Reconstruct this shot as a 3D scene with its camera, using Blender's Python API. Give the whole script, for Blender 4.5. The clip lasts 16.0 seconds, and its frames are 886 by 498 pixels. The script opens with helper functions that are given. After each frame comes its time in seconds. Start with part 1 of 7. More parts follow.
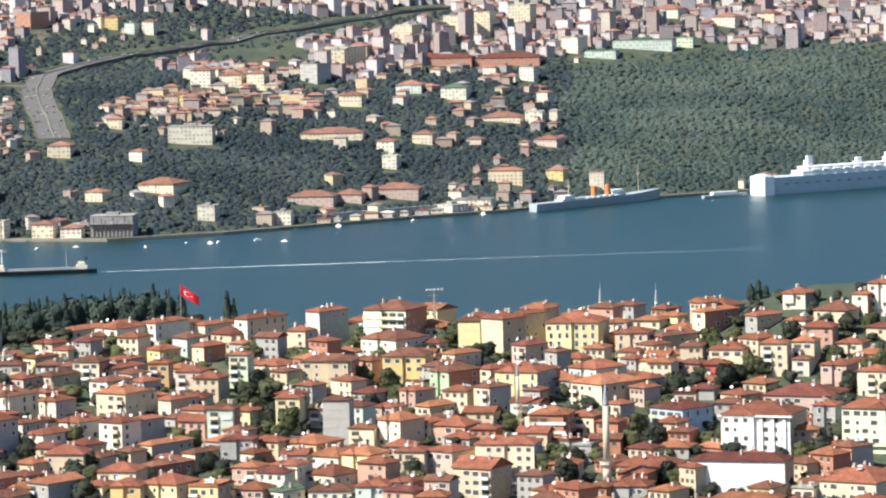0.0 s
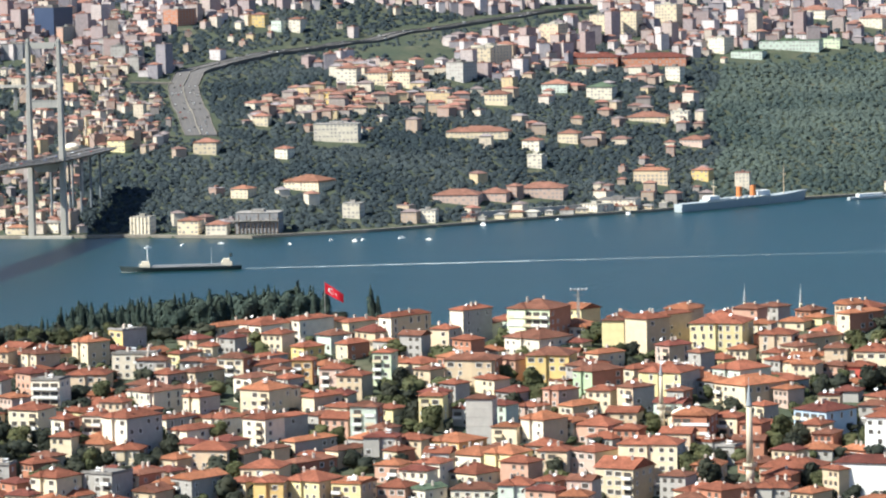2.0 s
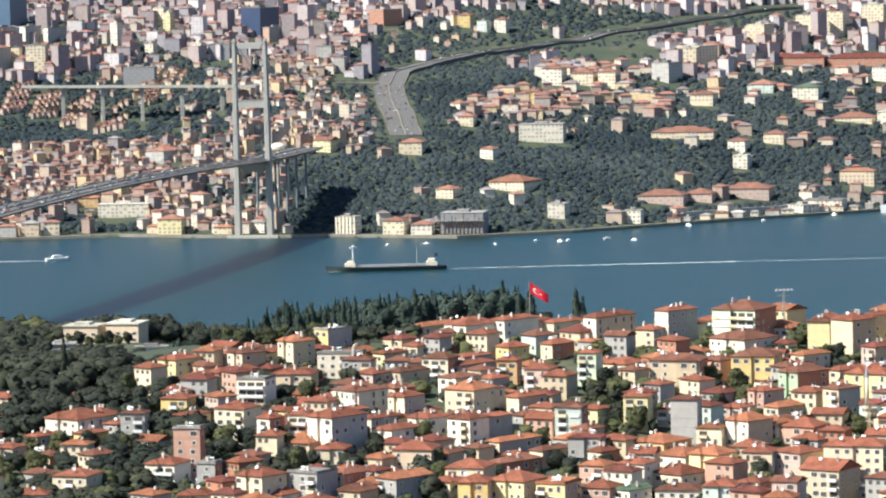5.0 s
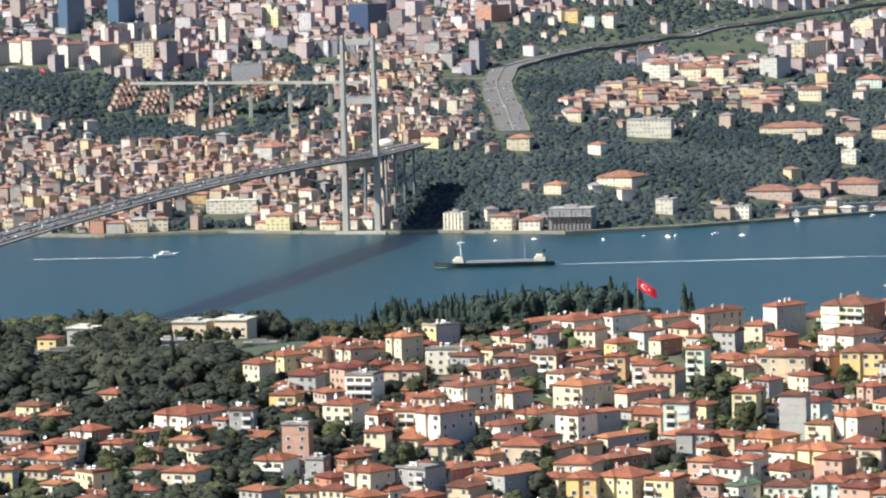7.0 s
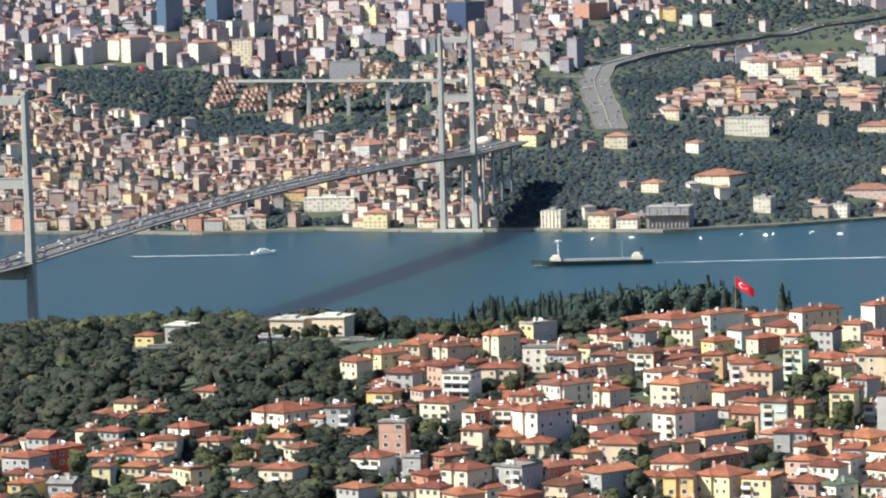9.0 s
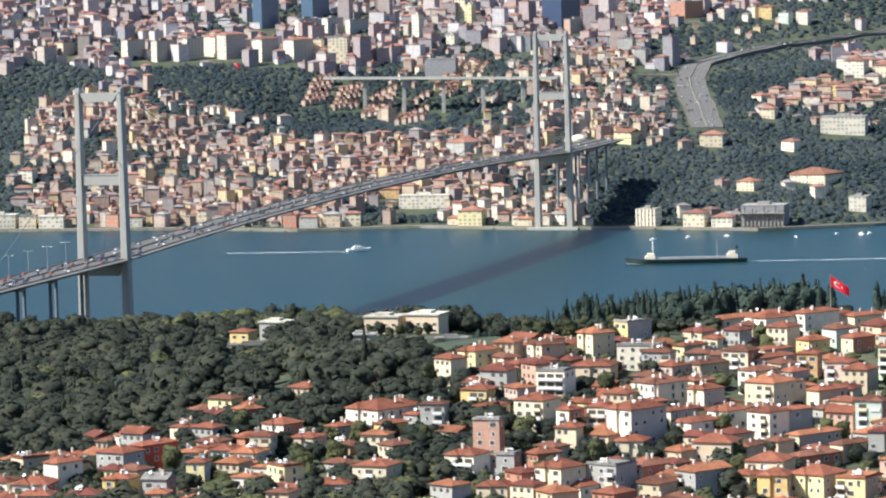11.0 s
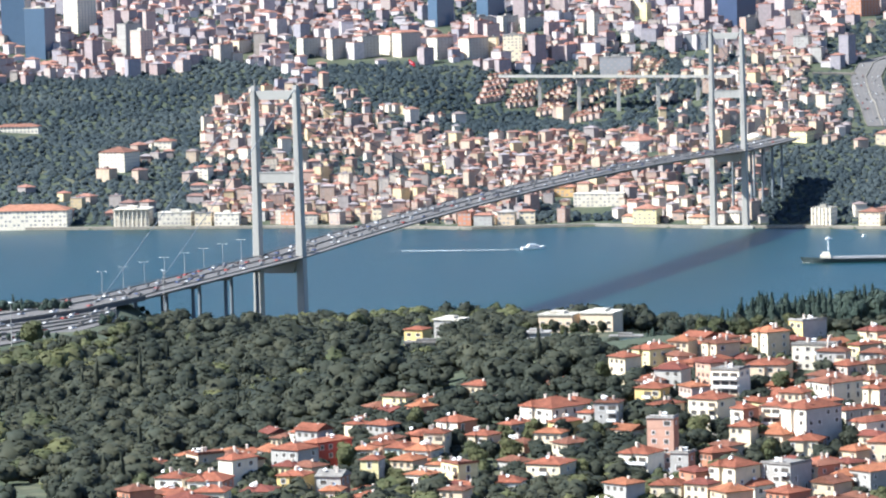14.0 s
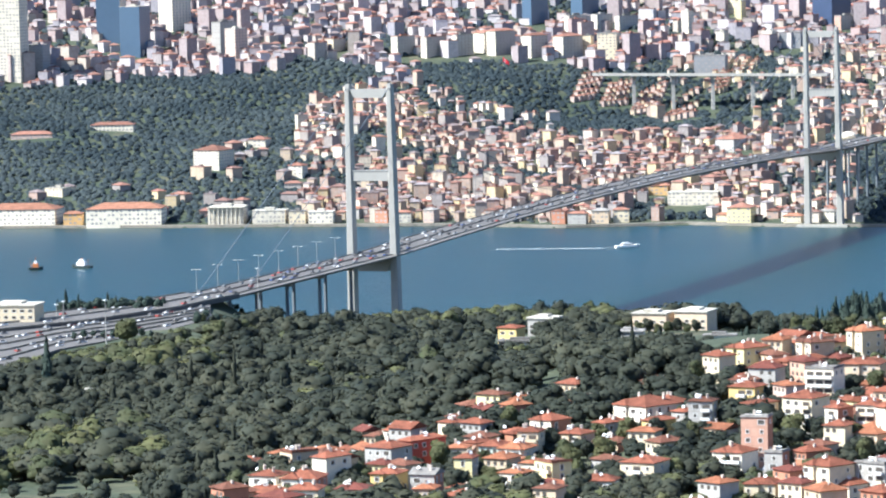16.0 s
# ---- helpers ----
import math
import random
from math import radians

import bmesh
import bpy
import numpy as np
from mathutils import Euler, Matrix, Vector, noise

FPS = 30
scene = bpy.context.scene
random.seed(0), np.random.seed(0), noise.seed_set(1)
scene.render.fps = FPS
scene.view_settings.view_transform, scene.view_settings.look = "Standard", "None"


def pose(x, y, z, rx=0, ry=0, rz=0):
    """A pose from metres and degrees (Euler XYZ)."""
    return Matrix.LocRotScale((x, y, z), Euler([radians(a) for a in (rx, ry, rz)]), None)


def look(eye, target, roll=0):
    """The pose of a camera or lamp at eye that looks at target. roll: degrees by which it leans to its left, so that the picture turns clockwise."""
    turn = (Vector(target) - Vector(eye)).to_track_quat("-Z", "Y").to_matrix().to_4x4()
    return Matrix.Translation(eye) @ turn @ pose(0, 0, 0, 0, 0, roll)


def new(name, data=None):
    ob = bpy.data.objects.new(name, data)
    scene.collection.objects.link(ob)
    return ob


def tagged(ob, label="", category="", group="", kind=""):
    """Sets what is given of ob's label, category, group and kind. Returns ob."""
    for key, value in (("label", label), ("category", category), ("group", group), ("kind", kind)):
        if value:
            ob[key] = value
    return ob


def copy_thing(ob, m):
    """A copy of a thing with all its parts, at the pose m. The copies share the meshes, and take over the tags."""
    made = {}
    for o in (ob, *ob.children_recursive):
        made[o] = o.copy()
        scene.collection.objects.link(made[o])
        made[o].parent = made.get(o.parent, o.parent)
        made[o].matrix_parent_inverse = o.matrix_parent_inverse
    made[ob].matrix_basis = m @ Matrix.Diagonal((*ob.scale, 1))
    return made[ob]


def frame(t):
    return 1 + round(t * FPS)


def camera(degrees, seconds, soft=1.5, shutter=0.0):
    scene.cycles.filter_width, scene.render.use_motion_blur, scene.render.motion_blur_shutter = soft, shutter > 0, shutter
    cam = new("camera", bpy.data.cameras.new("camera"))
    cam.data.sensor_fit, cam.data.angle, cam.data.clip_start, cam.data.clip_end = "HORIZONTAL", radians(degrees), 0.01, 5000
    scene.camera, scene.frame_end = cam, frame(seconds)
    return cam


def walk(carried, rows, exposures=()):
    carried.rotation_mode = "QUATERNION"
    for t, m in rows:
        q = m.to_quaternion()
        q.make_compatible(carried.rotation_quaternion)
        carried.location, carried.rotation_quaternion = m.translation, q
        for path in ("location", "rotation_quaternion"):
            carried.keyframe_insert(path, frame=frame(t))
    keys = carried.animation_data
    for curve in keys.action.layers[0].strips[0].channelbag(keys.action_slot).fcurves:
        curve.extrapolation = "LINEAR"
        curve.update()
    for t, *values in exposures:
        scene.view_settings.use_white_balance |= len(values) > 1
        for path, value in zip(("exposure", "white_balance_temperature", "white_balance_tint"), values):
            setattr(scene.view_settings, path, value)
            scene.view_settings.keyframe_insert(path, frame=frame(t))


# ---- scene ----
EYE = 258.2
cam = camera(12.204, 16.0, soft=2.15)
ROWS = [
    (0.0, -4.567, 1.607, -12.74), (0.5, -4.567, 1.288, -12.108), (1.0, -4.547, 1.252, -11.494), (1.5, -4.535, 1.267, -11.265),
    (2.0, -4.53, 1.297, -10.712), (2.5, -4.52, 1.259, -10.269), (3.0, -4.507, 1.358, -9.761), (3.5, -4.508, 1.322, -9.228),
    (4.0, -4.487, 1.354, -8.629), (6.5, -4.475, 1.457, -6.952), (7.0, -4.481, 1.573, -6.393), (7.5, -4.481, 1.647, -5.878),
    (8.0, -4.475, 1.563, -5.692), (8.5, -4.474, 1.707, -5.368), (9.0, -4.472, 1.558, -5.041), (11.5, -4.461, 1.443, -3.446),
    (12.0, -4.446, 1.425, -3.147), (12.5, -4.438, 1.525, -2.545), (13.0, -4.441, 1.464, -1.879), (13.5, -4.439, 1.481, -1.693),
    (14.0, -4.436, 1.47, -1.301), (14.5, -4.425, 1.492, -1.061), (15.0, -4.426, 1.54, -0.627), (15.5, -4.423, 1.514, -0.439),
    (16.0, -4.426, 1.488, 0.0),
]
walk(cam, [(t, pose(0, 0, EYE, 90 + pitch, roll, yaw)) for t, pitch, roll, yaw in ROWS], exposures=[(0.0, 1.13, 5240, 10), (9.0, 1.17, 5170, 10), (12.5, 1.18, 5060, 11), (13.0, 1.44, 5030, 12), (14.0, 1.6, 4960, 12), (16.0, 1.62, 4890, 11)])

# ---- daylight: a clear autumn noon, the sun high to the left ----
SUN_AZ, SUN_EL = -105.0, 47.0
world = bpy.data.worlds.new("sky")
scene.world = world
world.use_nodes = True
_n = world.node_tree.nodes
_bg = _n["Background"]
_sky = _n.new("ShaderNodeTexSky")
_sky.sky_type, _sky.sun_disc = "NISHITA", False
_sky.sun_elevation, _sky.sun_rotation = radians(SUN_EL), radians(SUN_AZ % 360)
_sky.air_density, _sky.dust_density = 1.1, 1.4
world.node_tree.links.new(_sky.outputs[0], _bg.inputs[0])
_bg.inputs[1].default_value = 0.058
sun = new("sun", bpy.data.lights.new("sun", "SUN"))
sun.data.energy, sun.data.angle, sun.data.color = 5.0, radians(0.53), (1.0, 0.86, 0.61)
_a, _e = radians(SUN_AZ), radians(SUN_EL)
sun.matrix_world = look((1000 * math.sin(_a) * math.cos(_e), 1000 * math.cos(_a) * math.cos(_e), 1000 * math.sin(_e)), (0, 0, 0))


# ---- materials ----
def material(name, rough=0.8, metal=0.0, spec=0.3):
    m = bpy.data.materials.new(name)
    m.use_nodes = True
    nt = m.node_tree
    b = nt.nodes["Principled BSDF"]
    b.inputs["Roughness"].default_value = rough
    b.inputs["Metallic"].default_value = metal
    b.inputs["Specular IOR Level"].default_value = spec
    return m, nt, b


def ramp_node(nt, stops, interpolation="LINEAR"):
    r = nt.nodes.new("ShaderNodeValToRGB")
    r.color_ramp.interpolation = interpolation
    els = r.color_ramp.elements
    while len(els) < len(stops):
        els.new(0.5)
    for e, (p, c) in zip(els, stops):
        e.position, e.color = p, (*c, 1)
    return r


def noise_node(nt, scale, detail=4.0, rough=0.6, coords=None, stretch=None):
    n = nt.nodes.new("ShaderNodeTexNoise")
    n.inputs["Scale"].default_value, n.inputs["Detail"].default_value, n.inputs["Roughness"].default_value = scale, detail, rough
    if coords is None:
        coords = nt.nodes.new("ShaderNodeNewGeometry").outputs["Position"]
    if stretch:
        mp = nt.nodes.new("ShaderNodeMapping")
        mp.inputs["Scale"].default_value = stretch
        nt.links.new(coords, mp.inputs["Vector"])
        coords = mp.outputs[0]
    nt.links.new(coords, n.inputs["Vector"])
    return n


def mix_node(nt, a, b, fac, how="MIX"):
    m = nt.nodes.new("ShaderNodeMix")
    m.data_type, m.blend_type = "RGBA", how
    for sock, v in ((m.inputs[0], fac), (m.inputs[6], a), (m.inputs[7], b)):
        if isinstance(v, bpy.types.NodeSocket):
            nt.links.new(v, sock)
        elif isinstance(v, (int, float)):
            sock.default_value = v
        else:
            sock.default_value = (*v, 1)
    return m.outputs[2]


def weathered(name, color, rough=0.8, spec=0.3, grain=0.9, patch=0.08, amount=0.35, dark=0.6, metal=0.0, vary=0.0, bump=0.0):
    """A painted or mineral surface: base colour, stains at two scales and, with vary, each object a little different."""
    m, nt, b = material(name, rough, metal, spec)
    n1, n2 = noise_node(nt, grain, 5), noise_node(nt, patch, 3)
    r1 = ramp_node(nt, [(0.35, (dark, dark, dark)), (0.65, (1, 1, 1))])
    r2 = ramp_node(nt, [(0.3, (dark * 1.1, dark * 1.08, dark)), (0.7, (1.05, 1.04, 1.02))])
    nt.links.new(n1.outputs[0], r1.inputs[0])
    nt.links.new(n2.outputs[0], r2.inputs[0])
    c = mix_node(nt, color, r1.outputs[0], amount, "MULTIPLY")
    c = mix_node(nt, c, r2.outputs[0], amount, "MULTIPLY")
    if vary:
        info = nt.nodes.new("ShaderNodeObjectInfo")
        hsv = nt.nodes.new("ShaderNodeHueSaturation")
        mr = nt.nodes.new("ShaderNodeMapRange")
        mr.inputs[3].default_value, mr.inputs[4].default_value = 1 - vary, 1 + vary
        nt.links.new(info.outputs["Random"], mr.inputs[0])
        nt.links.new(mr.outputs[0], hsv.inputs["Value"])
        nt.links.new(c, hsv.inputs["Color"])
        c = hsv.outputs[0]
    nt.links.new(c, b.inputs["Base Color"])
    if bump:
        bp = nt.nodes.new("ShaderNodeBump")
        bp.inputs["Strength"].default_value, bp.inputs["Distance"].default_value = bump, 0.2
        nt.links.new(n1.outputs[0], bp.inputs["Height"])
        nt.links.new(bp.outputs[0], b.inputs["Normal"])
    return m


def island(name, stops, rough=0.8, spec=0.2, grain=0.5, amount=0.4, patch=None, leafy=0.0):
    """Joined pieces: each loose piece takes its own colour of the row."""
    m, nt, b = material(name, rough, 0.0, spec)
    g = nt.nodes.new("ShaderNodeNewGeometry")
    r = ramp_node(nt, [(i / len(stops), c) for i, c in enumerate(stops)], "CONSTANT")
    nt.links.new(g.outputs["Random Per Island"], r.inputs[0])
    n = noise_node(nt, grain, 4)
    rr = ramp_node(nt, [(0.35, (0.55, 0.55, 0.55)), (0.65, (1.1, 1.1, 1.1))])
    nt.links.new(n.outputs[0], rr.inputs[0])
    c = mix_node(nt, r.outputs[0], rr.outputs[0], amount, "MULTIPLY")
    if patch:
        n2 = noise_node(nt, patch, 3)
        r2 = ramp_node(nt, [(0.38, (0.58, 0.64, 0.62)), (0.62, (1.28, 1.22, 1.05))])
        nt.links.new(n2.outputs[0], r2.inputs[0])
        c = mix_node(nt, c, r2.outputs[0], 0.8, "MULTIPLY")
    nt.links.new(c, b.inputs["Base Color"])
    if leafy:       # thin leaves pass some light on
        tr, mx = nt.nodes.new("ShaderNodeBsdfTranslucent"), nt.nodes.new("ShaderNodeMixShader")
        nt.links.new(c, tr.inputs["Color"])
        mx.inputs[0].default_value = leafy
        nt.links.new(b.outputs[0], mx.inputs[1])
        nt.links.new(tr.outputs[0], mx.inputs[2])
        nt.links.new(mx.outputs[0], nt.nodes["Material Output"].inputs["Surface"])
    return m


WALLS = {}
for _k, _c in {"bright_white": (0.84, 0.82, 0.78), "white": (0.75, 0.67, 0.53), "cream": (0.70, 0.59, 0.41), "yellow": (0.68, 0.50, 0.20), "pale_yellow": (0.72, 0.62, 0.33),
               "ochre": (0.62, 0.40, 0.17), "tan": (0.58, 0.46, 0.31), "pink": (0.54, 0.40, 0.33), "peach": (0.63, 0.49, 0.34),
               "grey": (0.40, 0.38, 0.35), "dark_grey": (0.27, 0.27, 0.28), "brick": (0.45, 0.21, 0.13), "red": (0.48, 0.10, 0.07),
               "green": (0.42, 0.51, 0.33), "mint": (0.54, 0.60, 0.52), "blue": (0.45, 0.55, 0.66), "pale_green": (0.66, 0.72, 0.50),
               "salmon": (0.54, 0.33, 0.24), "concrete": (0.40, 0.38, 0.35)}.items():
    WALLS[_k] = weathered("render_" + _k, _c, 0.85, 0.25, 0.5, 0.07, 0.35, 0.65, vary=0.12)
ROOFS = {}
# the two far-shore tile colours are paled to imitate haze
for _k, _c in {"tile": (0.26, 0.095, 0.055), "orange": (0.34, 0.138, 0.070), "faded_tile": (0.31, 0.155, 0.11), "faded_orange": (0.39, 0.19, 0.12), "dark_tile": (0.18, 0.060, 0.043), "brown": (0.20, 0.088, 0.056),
               "grey_roof": (0.33, 0.31, 0.29), "green_roof": (0.17, 0.23, 0.15), "pale_roof": (0.60, 0.56, 0.48)}.items():
    ROOFS[_k] = weathered("roof_" + _k, _c, 0.85, 0.2, 1.2, 0.2, 0.75, 0.45, vary=0.3, bump=0.4)
M_GLASS = material("window_glass", 0.3, 0.0, 0.3)[0]
M_GLASS.node_tree.nodes["Principled BSDF"].inputs["Base Color"].default_value = (0.085, 0.075, 0.066, 1)
M_FRAME = weathered("white_frame", (0.78, 0.77, 0.74), 0.6)
M_CHIM = weathered("chimney_plaster", (0.60, 0.52, 0.44), 0.9, vary=0.25)
M_DISH = weathered("dish_white", (0.78, 0.78, 0.78), 0.45)
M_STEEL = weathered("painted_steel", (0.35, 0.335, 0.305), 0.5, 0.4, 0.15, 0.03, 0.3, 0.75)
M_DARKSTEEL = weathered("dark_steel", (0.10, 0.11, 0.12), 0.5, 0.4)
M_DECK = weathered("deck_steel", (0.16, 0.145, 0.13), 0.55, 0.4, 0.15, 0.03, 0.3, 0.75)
M_ASPHALT = weathered("asphalt", (0.125, 0.118, 0.115), 0.9, 0.2, 0.3, 0.03, 0.5, 0.7)
M_CONC = weathered("concrete", (0.46, 0.44, 0.40), 0.9, 0.2, 0.4, 0.05, 0.5, 0.6)
M_STONE = weathered("pale_stone", (0.64, 0.58, 0.47), 0.9, 0.2, 0.4, 0.05, 0.5, 0.65)
M_QUAY = weathered("old_quay_stone", (0.27, 0.245, 0.205), 0.9, 0.2, 0.3, 0.04, 0.6, 0.55)
M_BARK = weathered("bark", (0.12, 0.085, 0.06), 0.95, 0.1, 2.0, 0.3, 0.6)
M_CABLE = weathered("cable_grey", (0.16, 0.18, 0.20), 0.6)
M_WHITE = weathered("white_paint", (0.82, 0.82, 0.80), 0.5, 0.4, 0.5, 0.1, 0.25, 0.8)
M_RED = weathered("red_cloth", (0.62, 0.02, 0.035), 0.7, 0.2)
M_MINARET = weathered("minaret_stone", (0.56, 0.49, 0.37), 0.8, 0.2, 0.6, 0.1, 0.3, 0.75)
M_LEAD = weathered("lead_sheet", (0.30, 0.32, 0.34), 0.5, 0.4)
M_LEAF = island("leaves", [(0.043, 0.050, 0.039), (0.046, 0.052, 0.039), (0.050, 0.055, 0.040), (0.054, 0.057, 0.040)], 0.75, 0.2, 0.13, 0.55, 0.016, 0.3)
M_LEAF_LIGHT = island("leaves_olive", [(0.090, 0.100, 0.048), (0.098, 0.105, 0.050), (0.103, 0.106, 0.053)], 0.75, 0.2, 0.13, 0.5, 0.03, 0.3)
M_CYPRESS = island("cypress_leaves", [(0.034, 0.050, 0.040), (0.038, 0.054, 0.042), (0.044, 0.059, 0.044)], 0.8, 0.2, 0.4, 0.5)
# far-shore leaves: blue mixed into the base colour stands in for haze
M_LEAF_FAR_HAZE = island("leaves_far", [(0.051, 0.067, 0.082), (0.055, 0.071, 0.084), (0.059, 0.075, 0.085)], 0.8, 0.15, 0.06, 0.5, 0.007, 0.3)
M_LEAF_EAST_HAZE = island("leaves_park", [(0.080, 0.106, 0.106), (0.084, 0.110, 0.107), (0.089, 0.114, 0.108)], 0.8, 0.15, 0.06, 0.4, 0.007, 0.3)


def ground_material():
    m, nt, b = material("earth_and_grass", 0.95, 0.0, 0.15)
    n1, n2 = noise_node(nt, 0.02, 6), noise_node(nt, 0.25, 5)
    r1 = ramp_node(nt, [(0.35, (0.052, 0.066, 0.046)), (0.55, (0.068, 0.078, 0.052)), (0.76, (0.14, 0.125, 0.085))])
    r2 = ramp_node(nt, [(0.3, (0.55, 0.55, 0.5)), (0.7, (1.1, 1.1, 1.05))])
    nt.links.new(n1.outputs[0], r1.inputs[0])
    nt.links.new(n2.outputs[0], r2.inputs[0])
    nt.links.new(mix_node(nt, r1.outputs[0], r2.outputs[0], 0.8, "MULTIPLY"), b.inputs["Base Color"])
    return m


def water_material():
    m, nt, b = material("strait_water", 0.3, 0.0, 0.55)
    n1 = noise_node(nt, 0.004, 4, 0.5, stretch=(1, 3, 1))
    r1 = ramp_node(nt, [(0.3, (0.002, 0.021, 0.0205)), (0.7, (0.003, 0.026, 0.025))])
    nt.links.new(n1.outputs[0], r1.inputs[0])
    nt.links.new(r1.outputs[0], b.inputs["Base Color"])
    n2, n3 = noise_node(nt, 0.35, 5, 0.6), noise_node(nt, 0.05, 3, 0.5)
    ad = nt.nodes.new("ShaderNodeMath")
    ad.operation = "ADD"
    nt.links.new(n2.outputs[0], ad.inputs[0])
    nt.links.new(n3.outputs[0], ad.inputs[1])
    bp = nt.nodes.new("ShaderNodeBump")
    bp.inputs["Strength"].default_value, bp.inputs["Distance"].default_value = 1.0, 1.2
    nt.links.new(ad.outputs[0], bp.inputs["Height"])
    nt.links.new(bp.outputs[0], b.inputs["Normal"])
    return m


M_GROUND = ground_material()
M_WATER = water_material()


# ---- the lie of the land: bearing u (128 to the degree) and range r from the lookout ----
def bearing(x, y):
    return np.degrees(np.arctan2(x, y)) * 128.0


def at(u, r):
    a = radians(u / 128.0)
    return r * math.sin(a), r * math.cos(a)


def ease(a, b, x):
    t = np.clip((np.asarray(x, float) - a) / (b - a), 0, 1)
    return t * t * (3 - 2 * t)


SHORE_U = [-1300, -800, -400, 0, 200, 420, 600, 820, 1020, 1231, 1391, 1532, 1732, 1933, 2133, 2400, 2900]
SHORE_R = [3770, 3729, 3652, 3593, 3535, 3540, 3491, 3463, 3420, 3455, 3508, 3560, 3622, 3722, 3790, 3888, 4050]


def rolling(x, y):
    return (np.sin(x * 0.011 + 1.3) * np.cos(y * 0.009 + 0.4) + 0.6 * np.sin(x * 0.023 - y * 0.017 + 2.0)
            + 0.35 * np.sin(x * 0.041 + y * 0.05))


def ground(x, y):
    """Height of the ground over the sea."""
    x, y = np.asarray(x, float), np.asarray(y, float)
    u, r = np.clip(bearing(x, y), -1300, 2900), np.hypot(x, y)
    town = np.interp(r, [0, 20, 60, 150, 300, 600, 900, 1150, 1280, 1500, 1600, 1750, 2000, 2300, 2450, 2620],
                     [256.4, 252, 240, 216, 186, 130, 76, 60, 76, 108, 101, 82, 40, 8, 2, -9])
    town = town + 12 * ease(1950, 2300, u) * ease(1380, 1500, r) * (1 - ease(1700, 1900, r))
    wood = np.interp(r, [0, 20, 60, 150, 300, 600, 900, 1150, 1250, 1700, 2000, 2250, 2400, 2520, 2620],
                     [256.4, 252, 240, 216, 186, 135, 100, 86, 84, 67, 57, 42, 12, 2, -9])
    wood = wood + (62.2 - wood) * ease(-300, -450, u) * ease(1930, 1995, r) * (1 - ease(0, 65, r - 2265 + 78 * ease(-450, -560, u)))
    k = ease(1540, 1720, r)
    near = wood + (town - wood) * ((1 - k) * ease(-420, 620, u) + k * ease(430, 900, u))
    near = near + 1.0 * rolling(x, y) * ease(500, 800, r) * (1 - ease(2200, 2400, r))
    rs = np.interp(u, SHORE_U, SHORE_R)
    top = 258.2 - 4980 * (90 + 50 * ease(-200, 2400, u)) / 7333
    d = (r - rs - 25) / (4980 - rs - 25)
    far = np.where(d > 0, 2.2 + (top - 2.2) * np.clip(d, 0, 1.2), 2.2 + (r - rs) * 0)
    far = far + 4.0 * rolling(x * 0.8, y * 0.8) * ease(0.05, 0.3, d) * (1 - ease(0.75, 0.95, d))
    far = far - 17 * np.exp(-((r - 4150) / 85) ** 2) * ease(110, 220, u) * (1 - ease(540, 660, u))
    far = np.where(r < rs, -9.0, far)
    return np.where(r < 2620, near, far)


def z_at(x, y):
    return float(ground(x, y))


def link_mesh(name, verts, faces, mats, face_mats=None, parent=None, smooth=False):
    me = bpy.data.meshes.new(name)
    me.from_pydata([tuple(v) for v in verts], [], faces)
    for m in (mats if isinstance(mats, (list, tuple)) else [mats]):
        me.materials.append(m)
    if face_mats is not None:
        me.polygons.foreach_set("material_index", np.asarray(face_mats, np.int32))
    if smooth:
        me.polygons.foreach_set("use_smooth", np.ones(len(me.polygons), bool))
    me.update()
    ob = new(name, me)
    ob.parent = parent
    return ob


def build_land():
    bearings = np.concatenate([np.arange(-180, -12, 6.0), np.arange(-12, 25.01, 0.16), np.arange(30, 180.01, 6.0)])
    ranges = np.concatenate([np.array([0.0, 8, 20, 40, 60, 100, 150, 220, 300, 450, 600, 700]), np.arange(800, 2640, 16), np.arange(2640, 3360, 180), np.arange(3360, 4100, 9), np.arange(4100, 5400, 18)])
    a = np.radians(bearings)
    x, y = np.outer(np.sin(a), ranges), np.outer(np.cos(a), ranges)
    z = ground(x, y)
    v = np.stack([x, y, z], -1).reshape(-1, 3)
    n, k = len(bearings), len(ranges)
    f = [(i * k + j, i * k + j + 1, (i + 1) * k + j + 1, (i + 1) * k + j) for i in range(n - 1) for j in range(k - 1)]
    g = link_mesh("ground", v, f, M_GROUND, smooth=True)
    for p in g.data.polygons[:1]:
        if p.normal.z < 0:
            g.data.flip_normals()
    tagged(g, "hilly ground of dry grass and brown earth falling to the strait", "ground", kind="structure")
    ring = [(6000 * math.cos(i * math.tau / 64), 6000 * math.sin(i * math.tau / 64), 0.0) for i in range(64)]
    w = link_mesh("water", ring, [tuple(range(64))], M_WATER)
    tagged(w, "teal blue rippled sea water of the strait", "water", kind="structure")


build_land()


# ---- kit: small mesh builders ----
def box_vf(x0, x1, y0, y1, z0, z1):
    v = [(x0, y0, z0), (x1, y0, z0), (x1, y1, z0), (x0, y1, z0), (x0, y0, z1), (x1, y0, z1), (x1, y1, z1), (x0, y1, z1)]
    f = [(0, 3, 2, 1), (4, 5, 6, 7), (0, 1, 5, 4), (1, 2, 6, 5), (2, 3, 7, 6), (3, 0, 4, 7)]
    return v, f


